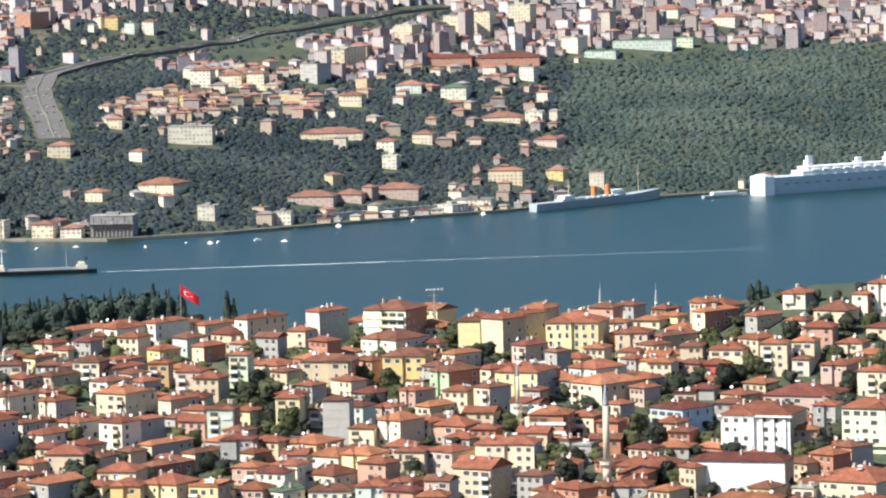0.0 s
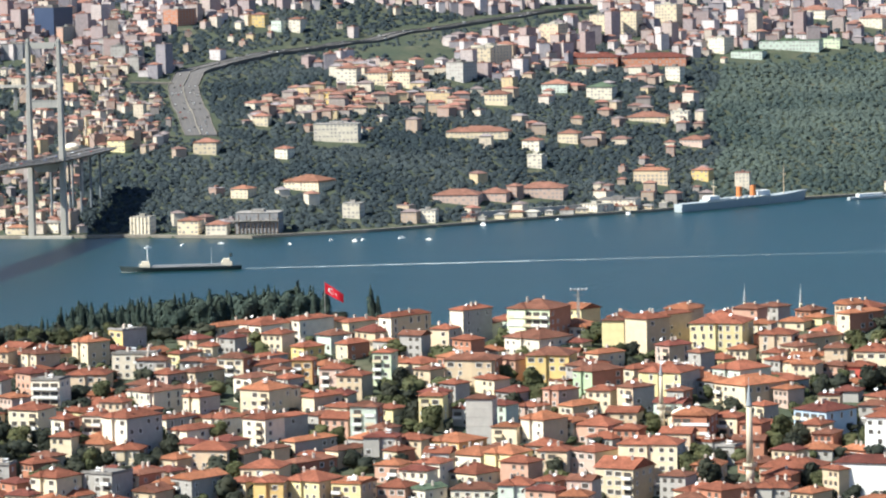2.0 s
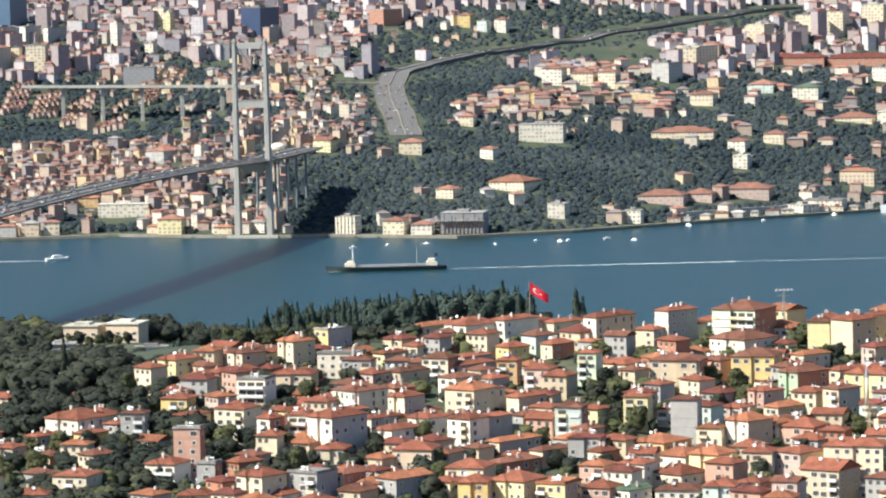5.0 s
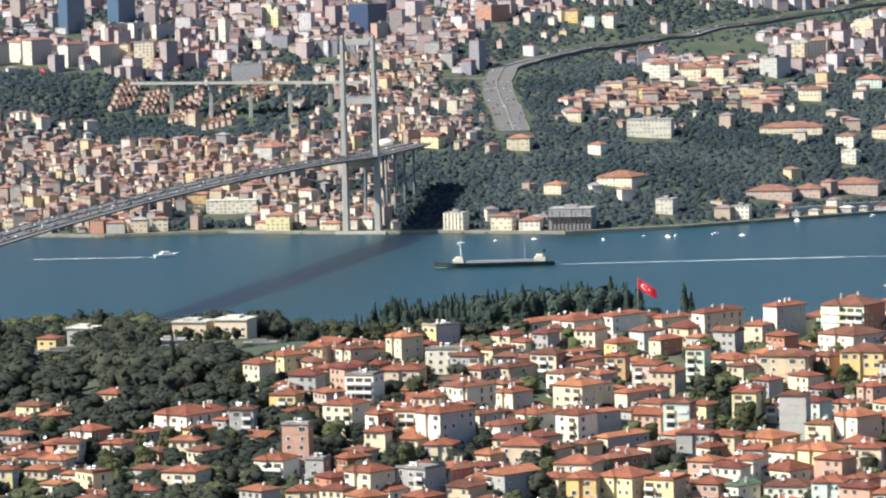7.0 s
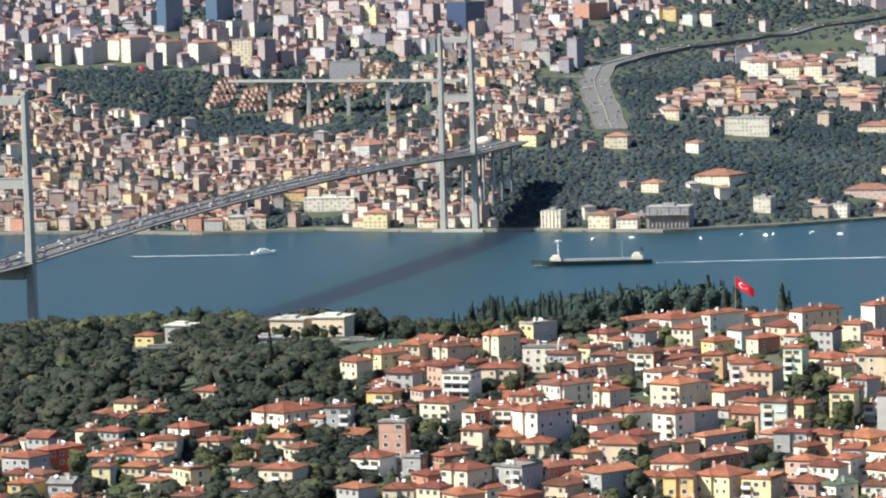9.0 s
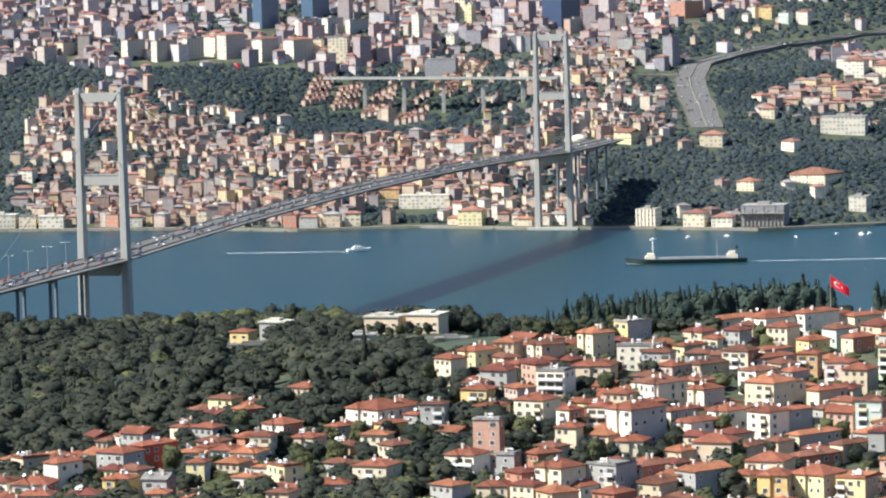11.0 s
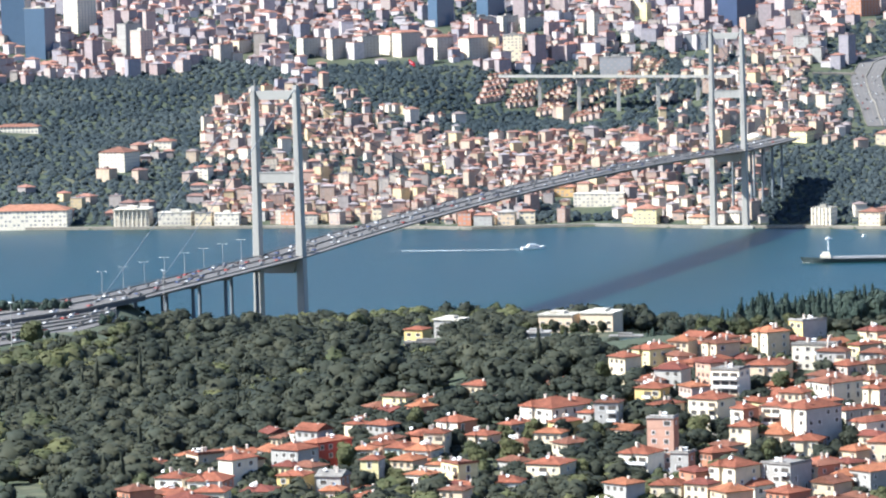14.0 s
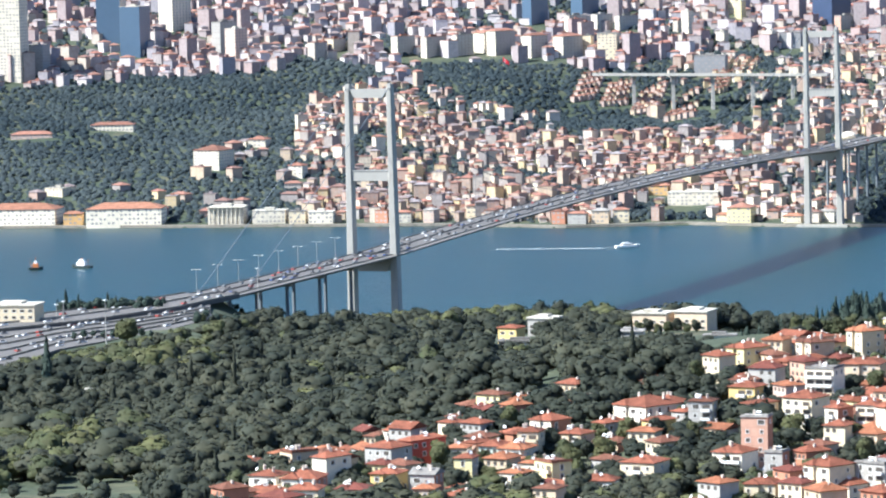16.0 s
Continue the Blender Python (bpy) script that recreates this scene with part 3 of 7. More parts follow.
def house(x, y, turn, w, d, floors, wall="cream", roof="tile", form="hip", balcony="", windows=True, name="house", extras=True, z=None, fh=2.9, group="houses on the hillside", bare=False, side=None):
    """A rendered house: walls, roof, windows on the two open sides, balconies, chimneys, dishes. x, y: its middle."""
    g = random.Random(int(x * 7 + y * 13))
    h = floors * fh + 0.3
    zs = [z_at(x + a, y + b) for a, b in ((-w / 2, -d / 2), (w / 2, -d / 2), (0, d / 2))]
    z0 = min(zs) if z is None else z
    lab = f"{WORDS.get(wall, wall)} rendered {COUNT[min(floors, 9)]}-storey house with {WORDS.get(roof, roof)} roof"
    t = thing(name, pose(x, y, z0, 0, 0, turn), lab, "house" if floors < 4 else "apartment block", group)
    TAKEN.append((x, y, 0.44 * (w + d) / 2 + 0.5))
    bay_at = None
    rings = [(-3, 0.0)]
    for k in range(1, floors):
        rings += [(k * fh - .06, 0.0), (k * fh - .05, .06), (k * fh + .12, .06), (k * fh + .13, 0.0)]
    rings.append((h, 0.0))
    s = Shape()
    v = [(sx * (w / 2 + o), sy * (d / 2 + o), zz) for zz, o in rings for sx, sy in ((-1, -1), (1, -1), (1, 1), (-1, 1))]
    s.add(v, [(j * 4 + i, j * 4 + (i + 1) % 4, j * 4 + 4 + (i + 1) % 4, j * 4 + 4 + i) for j in range(len(rings) - 1) for i in range(4)] + [(3, 2, 1, 0), tuple(range(len(v) - 4, len(v)))])
    # some right walls are bare brick or concrete; their darkness also paints shade
    side = side or g.choice((wall, wall, wall, "brick", "tan", "concrete"))
    s.m = [1 if k % 4 == 1 and k < 4 * (len(rings) - 1) else 0 for k in range(len(s.f))]
    s.put("wall", [WALLS[wall], WALLS[side]], t)
    if form in ("hip", "gable"):
        rise = g.uniform(0.28, 0.42) * (min(w, d) / 2 + 0.5)
        Shape().hip(w, d, h, rise, 0.5, 0.2, 0, form == "gable").put("roof", ROOFS[roof], t)
        if form == "hip" and min(w, d) > 7 and not bare and g.random() < 0.6:      # a bay with its own roof
            bw, bx = w * g.uniform(.34, .5), w * g.choice((-.24, .24, -.2))
            Shape().box(bx - bw / 2, bx + bw / 2, -d / 2 - 0.9, -d / 2 + .5, 2.6 if floors > 1 else -2, h + .05).put("bay", WALLS[wall], t)
            bay = Shape().hip(bw, d * .62, h + .03, rise * 0.62, 0.5, 0.2)
            bay.v = [(p[0] + bx, p[1] - d / 2 - .9 + d * .31, p[2]) for p in bay.v]
            bay.put("bay_roof", ROOFS[roof], t)
            bay_at = (bx - bw / 2 - .9, bx + bw / 2 + .9)
        if form == "gable":
            a, b = (w / 2, d / 2)
            if w >= d:
                Shape().add([(-a, -b, h), (-a, b, h), (-a, 0, h + rise), (a, -b, h), (a, b, h), (a, 0, h + rise)], [(0, 2, 1), (3, 4, 5), (0, 3, 5, 2), (1, 2, 5, 4)]).put("gable", WALLS[wall], t)
            else:
                Shape().add([(-a, -b, h), (a, -b, h), (0, -b, h + rise), (-a, b, h), (a, b, h), (0, b, h + rise)], [(0, 1, 2), (3, 5, 4), (0, 2, 5, 3), (1, 4, 5, 2)]).put("gable", WALLS[wall], t)
    else:
        rise = 0.5
        Shape().box(-w / 2 - .35, w / 2 + .35, -d / 2 - .35, d / 2 + .35, h, h + .25).box(-w / 2, w / 2, -d / 2, -d / 2 + .2, h + .25, h + .8).box(w / 2 - .2, w / 2, -d / 2, d / 2, h + .25, h + .8).put("roof", ROOFS[roof], t)
    if extras:
        for _ in range(g.choice((1, 1, 2, 2))):
            cx, cy = g.uniform(-.3, .3) * w, g.uniform(-.2, .2) * d
            share("chimney", CHIMNEY, t, pose(cx, cy, h + rise * 0.85, 0, 0, g.uniform(0, 90)))
        if g.random() < 0.6:
            share("satellite_dish", DISH, t, pose(g.uniform(-.35, .35) * w, -g.uniform(.1, .4) * d, h + rise * 0.7 + 0.8, 50, 0, g.uniform(-30, 60)))
        if form == "flat" or g.random() < 0.15:
            share("water_heater", HEATER, t, pose(g.uniform(-.25, .25) * w, g.uniform(-.2, .2) * d, h + rise * 0.8, 0, 0, g.uniform(-20, 20)))
    if windows:
        nw, nd = max(1, int((w - 0.8) / 3.0)), max(1, int((d - 0.8) / 3.6))
        if not balcony and floors > 1 and nw > 1 and g.random() < .75:
            balcony = "yes"
        bal = g.randrange(nw) if balcony else -1
        kind = g.choice(("mid", "mid", "wide", "small", "tall"))
        lo = 0 if floors < 4 else 1
        for k in range(lo, floors):
            zz = k * fh + (0.85 if kind != "tall" else 0.6)
            for i in range(nw if not bare else 0):
                px = (i + 0.5) / nw * (w - .6) - (w - .6) / 2
                if (i == bal and not bay_at) or (balcony == "all" and k > 0):
                    if k > 0:
                        share("balcony", BALCONY[g.choice(("white", "white", "cream"))] if balcony != "grey" else BALCONY["grey"], t, pose(px, -d / 2, k * fh + 0.05))
                    continue
                out = -d / 2 - .91 if bay_at and bay_at[0] < px < bay_at[1] and k > 0 else -d / 2 - .01
                if out < -d / 2 - .5 and not bay_at[0] + 1.6 < px < bay_at[1] - 1.6:
                    continue
                if g.random() < 0.86:
                    share("window", WINDOW[kind if g.random() < .6 else g.choice(("mid", "small", "wide"))], t, pose(px + g.uniform(-.35, .35), out, zz + g.uniform(-.1, .1)))
            for i in range(nd):
                if g.random() < 0.55:
                    share("window", WINDOW["small" if kind == "wide" else kind], t, pose(w / 2 + .01, (i + 0.5) / nd * (d - .6) - (d - .6) / 2, zz, 0, 0, 90))
    return t


# ---- other kinds of buildings ----
WALLS["stone"] = M_STONE
WALLS["navy"] = weathered("navy_cladding", (0.05, 0.07, 0.13), 0.35, 0.5)
WALLS["glass"] = weathered("blue_glass_wall", (0.08, 0.12, 0.18), 0.25, 0.6, 0.2, 0.02, 0.3, 0.8)
STRIP = material("far_window", 0.2, 0.0, 0.5)[0]
STRIP.node_tree.nodes["Principled BSDF"].inputs["Base Color"].default_value = (0.31, 0.285, 0.27, 1)
FAR_LABEL = {"waterfront_barracks": ("long cream waterside palace wing with red tiled roof", "palace"), "palace": ("pale stone waterside palace with tall columns", "palace"),
             "palace_wing": ("low pale stone palace wing by the water", "palace"), "tower_block": ("tall pale tower block on the city skyline", "tower block"),
             "office_tower": ("tall blue glass office tower above the city", "office tower"), "hotel": ("broad cream hotel with orange tiled roof among trees", "hotel"),
             "lattice_pavilion": ("dark ruined timber building on the waterfront", "building"), "school": ("low green sheeted school building on the hilltop", "school")}


def block(name, x, y, turn, w, d, h, wall, roof, form):
    """A building of the far shore: walls, roof, a row of windows for every storey on both open sides."""
    # tiled roofs over here take the paler colours that paint in haze
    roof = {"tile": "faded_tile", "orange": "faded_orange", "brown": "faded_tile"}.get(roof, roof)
    z0 = max(2.2, min(z_at(x - w / 3, y - d / 2), z_at(x + w / 3, y - d / 2), z_at(x, y)))
    lab, cat = FAR_LABEL.get(name, (f"{WORDS.get(wall, wall)} {name.replace('_', ' ')} with {WORDS.get(roof, roof)} roof", name.replace("_", " ")))
    t = thing(name, pose(x, y, z0, 0, 0, turn), lab, cat, "buildings on the far shore")
    u, r = float(bearing(x, y)), math.hypot(x, y)
    v = (258.2 - z0) / r * 7333
    half, up = 0.55 * max(w, d) / r * 7333, h / r * 7333
    FAR_TAKEN.append((u - half, u + half, v - 0.5 * d / r * 700, v + min(0.35 * up, 9) + 3))
    s = Shape().box(-w / 2, w / 2, -d / 2, d / 2, -6, h)
    # long right flank of apartment blocks: darker concrete colour paints its shade
    s.m[3] = 1
    s.put("wall", [WALLS[wall], WALLS["concrete" if name == "apartment_block" and d > w * 1.2 else wall]], t)
    if form == "flat":
        Shape().box(-w / 2 - .3, w / 2 + .3, -d / 2 - .3, d / 2 + .3, h, h + .5).box(-w / 6, w / 8, -d / 6, d / 6, h + .5, h + 2.6).put("roof", ROOFS[roof], t)
    else:
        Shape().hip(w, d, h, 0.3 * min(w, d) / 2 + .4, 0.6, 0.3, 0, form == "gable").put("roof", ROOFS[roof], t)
    n = max(1, round(h / 3.3)) if wall not in ("glass", "navy") else 0
    s = Shape()
    for k in range(n):
        z = (k + .35) * h / n
        hh = min(1.7, h / n * .5)
        m = max(2, int(w / 3.6))
        for i in range(m):
            px = (i + .5) / m * w - w / 2
            if math.sin(px * 12.9 + k * 78.2 + x) > .55:
                continue
            s.box(px - w / m * .28, px + w / m * .28, -d / 2 - .06, -d / 2 + .1, z, z + hh)
        for i in range(max(1, int(d / 4.5))):
            py = (i + .5) / max(1, int(d / 4.5)) * d - d / 2
            s.box(w / 2 - .1, w / 2 + .06, py - .8, py + .8, z, z + hh)
    if n:
        tagged(s.put("glazing", STRIP, t), kind="stuff")
    if name == "palace":
        for i in range(8):
            px = -w / 2 + (i + .5) * w / 8
            Shape().lathe([(0.8, 0), (0.65, 0.6), (0.55, h - 1.2), (0.85, h - .2)], 8, px, -d / 2 - 1.6).put("column", M_STONE, t)
        Shape().box(-w / 2 - .4, w / 2 + .4, -d / 2 - 2.6, -d / 2, h - .3, h + .8).put("cornice", M_STONE, t)
    if name == "waterfront_block":
        for i in range(6):
            px = -w / 2 + i * w / 5
            Shape().box(px - .7, px + .7, -d / 2 - .9, -d / 2, 0, h).put("pilaster", WALLS["white"], t)
    if name == "lattice_pavilion":
        for i in range(12):
            px = -w / 2 + i * w / 11
            Shape().box(px - .35, px + .35, -d / 2 - 2.5, -d / 2 - 1.9, -1, h * g_unit(i)).put("post", M_BARK, t)
        Shape().box(-w / 2 - 1, w / 2 + 1, -d / 2 - 3, d / 2, h * .62, h * .68).put("canopy", ROOFS["grey_roof"], t)
    return t


def g_unit(i):
    return 0.75 + 0.25 * math.sin(i * 2.3)


def minaret(x, y, height, r, z=None, label="slender pale stone minaret with one balcony and a lead cone", at_height=0.5):
    z = z_at(x, y) if z is None else z
    t = thing("minaret", Matrix.Translation((x, y, z)), label, "minaret", "minarets")
    h, b = height, height * at_height
    Shape().lathe([(r * 1.35, -6), (r * 1.35, b * .45), (r * 1.05, b * .55)], 10).put("base", M_MINARET, t)
    Shape().lathe([(r * 1.05, b * .5), (r, b)], 12).put("shaft", M_MINARET, t, True)
    Shape().lathe([(r, b - 1.3), (r * 1.3, b - .7), (r * 1.75, b), (r * 1.75, b + 1.0), (r * 1.62, b + 1.0), (r * 1.62, b + .2), (r * .8, b + .2)], 12).put("balcony", M_MINARET, t)
    Shape().lathe([(r * .88, b), (r * .72, h * .80)], 12).put("upper_shaft", M_MINARET, t, True)
    Shape().lathe([(r * .84, h * .80), (r * .8, h * .81), (r * .42, h * .90), (r * .06, h * .985)], 12).put("cone", M_LEAD, t, True)
    Shape().lathe([(.06, h * .98), (.06, h * 1.02), (.16, h * 1.025), (.02, h * 1.05)], 6).put("finial", M_LEAD, t)
    return t


def mosque(x, y, r, tall=9.0):
    z = z_at(x, y)
    t = thing("mosque", Matrix.Translation((x, y, z)), "small mosque with a pale shallow dome beside its minaret", "mosque")
    TAKEN.extend([(x, y, r * 1.3), (x - 1, y - 11, 4.0), (x - 2, y - 19, 3.0)])
    Shape().box(-r * 1.05, r * 1.05, -r * 1.05, r * 1.05, -3, tall).put("wall", WALLS["cream"], t)
    Shape().lathe([(r * .98, tall), (r * .98, tall + .8)], 16).put("drum", WALLS["white"], t)
    Shape().lathe([(r * math.cos(a), tall + .8 + r * .62 * math.sin(a)) for a in np.linspace(0, 1.5, 8)], 20).put("dome", WALLS["white"], t, True)
    Shape().lathe([(.08, tall + r * .6), (.05, tall + r * .62 + 2.2)], 6).put("finial", M_LEAD, t)
    return t


# ---- boats ----
M_FOAM = weathered("foam", (0.62, 0.68, 0.70), 0.6, 0.2, 0.15, 0.02, 0.6, 0.5)
M_HULL = weathered("dark_hull", (0.035, 0.05, 0.05), 0.5, 0.4, 0.4)
M_NAVY = weathered("ship_grey", (0.36, 0.395, 0.41), 0.5, 0.4, 0.2, 0.03, 0.3, 0.8)
M_PALE = weathered("pale_blue_hull", (0.46, 0.53, 0.57), 0.5, 0.4, 0.2, 0.03, 0.3, 0.8)
M_FUNNEL = weathered("orange_funnel", (0.60, 0.22, 0.07), 0.6)


def hull_shape(length, beam, depth, bow=0.16, stern=0.05, sheer=0.0):
    """A hull along x, bow at +x, waterline at z 0."""
    s, rows = Shape(), []
    for i in range(13):
        a = i / 12
        if a > 1 - bow:
            b = max(0.03, 1 - ((a - 1 + bow) / bow) ** 1.6)
        else:
            b = 1 - 0.25 * max(0, 1 - a / max(stern, .01))
        x, top = (a - .5) * length, depth * (1 + sheer * max(0, (a - .6) / .4) ** 2)
        hw = b * beam / 2
        rows.append([(x, -hw * .8, -1.0), (x + (0.03 * length if i == 12 else 0), -hw, top), (x + (0.03 * length if i == 12 else 0), hw, top), (x, hw * .8, -1.0)])
    v = [p for r in rows for p in r]
    f = [(j * 4 + i, j * 4 + (i + 1) % 4, j * 4 + 4 + (i + 1) % 4, j * 4 + 4 + i) for j in range(12) for i in range(4)] + [(3, 2, 1, 0), (48, 49, 50, 51)]
    return s.add(v, f)


def vessel(name, a, b, beam, depth, hull, label, category, sheer=0.3):
    """A ship from stern a to bow b; returns the thing and its length."""
    a, b = Vector((*a, 0)), Vector((*b, 0))
    d = b - a
    m = Matrix.Translation((a + b) / 2) @ Matrix.Rotation(math.atan2(d.y, d.x), 4, "Z")
    t = thing(name, m, label, category)
    hull_shape(d.length, beam, depth, sheer=sheer).put("hull", hull, t)
    return t, d.length


def wake(p, q, w0, w1, label):
    p, q = Vector((*p, 0.06)), Vector((*q, 0.06))
    n = Vector((-(q - p).y, (q - p).x, 0)).normalized()
    rng = random.Random(3)
    v, f, k = [], [], 40
    for i in range(k + 1):
        c, w = p.lerp(q, i / k), (w0 + (w1 - w0) * i / k) * rng.uniform(.6, 1.2)
        c = c + n * rng.uniform(-.3, .3) * w0
        v += [tuple(c - n * w / 2), tuple(c + n * w / 2)]
    f = [(2 * i, 2 * i + 1, 2 * i + 3, 2 * i + 2) for i in range(k)]
    ob = link_mesh("wake", v, f, M_FOAM)
    if ob.data.polygons[0].normal.z < 0:
        ob.data.flip_normals()
    return tagged(ob, label, "wake")


def small_boat(x, y, turn, length, hull=None):
    t = thing("motor_boat", pose(x, y, 0, 0, 0, turn), "small white motor boat lying off the shore", "boat", "boats off the shore")
    hull_shape(length, length * .32, length * .16).put("hull", hull or M_WHITE, t)
    Shape().box(-length * .2, length * .12, -length * .1, length * .1, length * .14, length * .3).put("cabin", M_WHITE, t)
    return t


# ---- trees standing by themselves ----
def tree_kind(name, form, leaf, label, high, wide, trunk_top=0.9):
    t = thing(name, Matrix.Translation((0, 0, -500)), label, "tree")
    me = bpy.data.meshes.new("crown")
    v, f, w = form
    me.from_pydata((v * (wide, wide, high / 2)).tolist(), [], f.tolist())
    set_facing(me, w)
    me.materials.append(leaf)
    c = new("crown", me)
    c.parent = t
    v, f, w = TRUNK
    me = bpy.data.meshes.new("trunk")
    me.from_pydata((v * (wide, wide, high * .45)).tolist(), [], f.tolist())
    me.materials.append(M_BARK)
    c = new("trunk", me)
    c.parent = t
    return t


TREE_KINDS = [tree_kind("broadleaf_tree", crown_form(70 + i, 7, 420, size=0.15), M_LEAF_LIGHT if i % 3 else M_LEAF, "dense green broadleaf tree between the houses", 9.5, 4.4) for i in range(5)]
CYP_KINDS = [tree_kind("cypress", crown_form(80 + i, 9, 220, "cypress", size=0.22), M_CYPRESS, "tall narrow dark green cypress on the ridge", 15.0, 2.0) for i in range(4)]
DARK_KINDS = [tree_kind("dark_tree", crown_form(90 + i, 7, 420, size=0.15), M_CYPRESS, "broad dark evergreen tree on the ridge", 11.0, 4.6) for i in range(3)]
FIRST_USE = set()


def plant(kinds, i, x, y, scale=1.0, high=1.0, group="trees among the houses", z=None):
    k = kinds[i % len(kinds)]
    z = z_at(x, y) if z is None else z
    m = pose(x, y, z - 0.2, 0, 0, (i * 67) % 360) @ Matrix.Diagonal((scale, scale, scale * high, 1))
    TAKEN.append((x, y, 1.6 * scale))
    if k.name not in FIRST_USE:
        FIRST_USE.add(k.name)
        k.matrix_world = m
        k["group"] = group
        return k
    t = copy_thing(k, Matrix.Identity(4))
    t.matrix_basis = m
    t["group"] = group
    return t


# ---- the town on the near hillside: what fills the streets between the named houses ----
EDGE_U = [-420, -360, -97, 123, 263, 493, 560, 700, 900, 1100]
EDGE_V = [1010, 960, 885, 840, 825, 778, 772, 768, 745, 735]


def view_v(x, y, z=None):
    z = ground(x, y) if z is None else z
    return (258.2 - z) / np.hypot(x, y) * 7333


def in_town(x, y):
    u, v = float(bearing(x, y)), float(view_v(x, y)) + 8
    return u > -420 and v > np.interp(u, EDGE_U, EDGE_V)


def fill_town():
    """Smaller houses in the gaps between the others."""
    g = random.Random(11)
    walls = ["cream"] * 4 + ["white"] + ["pale_yellow"] * 2 + ["tan", "peach", "tan", "brick", "brick", "concrete", "salmon"] + ["tan", "grey", "brick"] + ["peach", "peach", "pink", "grey", "grey", "tan", "brick", "mint", "salmon", "concrete"]
    roofs = ["tile"] * 6 + ["orange"] * 3 + ["brown"] * 4 + ["dark_tile"] * 2
    spots = [(u, r) for r in np.arange(1190, 1530, 7.0) for u in np.arange(-400, 2440, 8.0 / r * 7333)]
    g.shuffle(spots)
    wk, rk = sorted(WALLS), sorted(ROOFS)
    mats = [WALLS[k] for k in wk] + [ROOFS[k] for k in rk] + [M_GLASS, M_FRAME, M_CHIM]
    glass = len(wk) + len(rk)
    out = Shape()
    made = 0
    for u, r in spots:
        x, y = at(u + g.uniform(-20, 20), r + g.uniform(-4, 4))
        if not in_town(x, y) or (u < 560 and g.random() < .6) or made > 420:
            continue
        w, d, fl = g.uniform(7, 11), g.uniform(6.5, 10), g.choice((1, 1, 2, 2, 3))
        if not is_free(x, y, 0.36 * (w + d) / 2):
            continue
        made += 1
        turn, wall, roof = g.choice((-28, -36, -45, -52, -58, -62)) + g.uniform(-5, 5), g.choice(walls), g.choice(roofs)
        if made < 105:
            house(x, y, turn, w, d, fl, wall, roof, g.choice(("hip", "hip", "hip", "hip", "gable", "flat")), g.choice(("", "", "yes")))
            continue
        TAKEN.append((x, y, 0.36 * (w + d) / 2))
        h, t, z = fl * 2.8 + .2, radians(turn), z_at(x, y)
        c, s = math.cos(t), math.sin(t)
        one = Shape().box(-w / 2, w / 2, -d / 2, d / 2, -3, h, wk.index(wall))
        one.hip(w, d, h, g.uniform(.28, .42) * min(w, d) / 2 + .2, 0.6, 0.2, len(wk) + rk.index(roof), g.random() < .12)
        for f in range(fl):
            for i in range(3):
                px, q = (i - 1) * w * 0.3, f * 2.8 + .8
                if g.random() < .8:
                    one.box(px - .65, px + .65, -d / 2 - .05, -d / 2 + .05, q, q + 1.35, glass)
                    one.box(px - .8, px + .8, -d / 2 - .1, -d / 2 + .05, q - .12, q, glass + 1)
        one.box(w * .2 - .35, w * .2 + .35, -.35, .35, h, h + 2.2, glass + 2)
        if g.random() < .5:
            one.lathe([(.1, h + .9), (.55, h + 1.1), (.6, h + 1.2), (.1, h + 1.0)], 8, -w * .25, -d * .2, glass + 1)
        o = len(out.v)
        out.v += [(x + c * p[0] - s * p[1], y + s * p[0] + c * p[1], z + p[2]) for p in one.v]
        out.f += [tuple(i + o for i in q) for q in one.f]
        out.m += one.m
    ob = out.put("town_houses", mats)
    return tagged(ob, "small crowded rendered houses with red tiled roofs", "houses", kind="stuff")


# ---- woods ----
ROAD_U, ROAD_V = [-1300, -800, -600, -500, -400, -330, -300], [760, 736, 716, 694, 674, 655, 640]
OPEN = [(352, 508, 722), (86, 146, 716), (2, 78, 712), (70, 152, 727), (290, 348, 721), (430, 560, 728)]     # glades: bearing from, to, least drop of a treetop


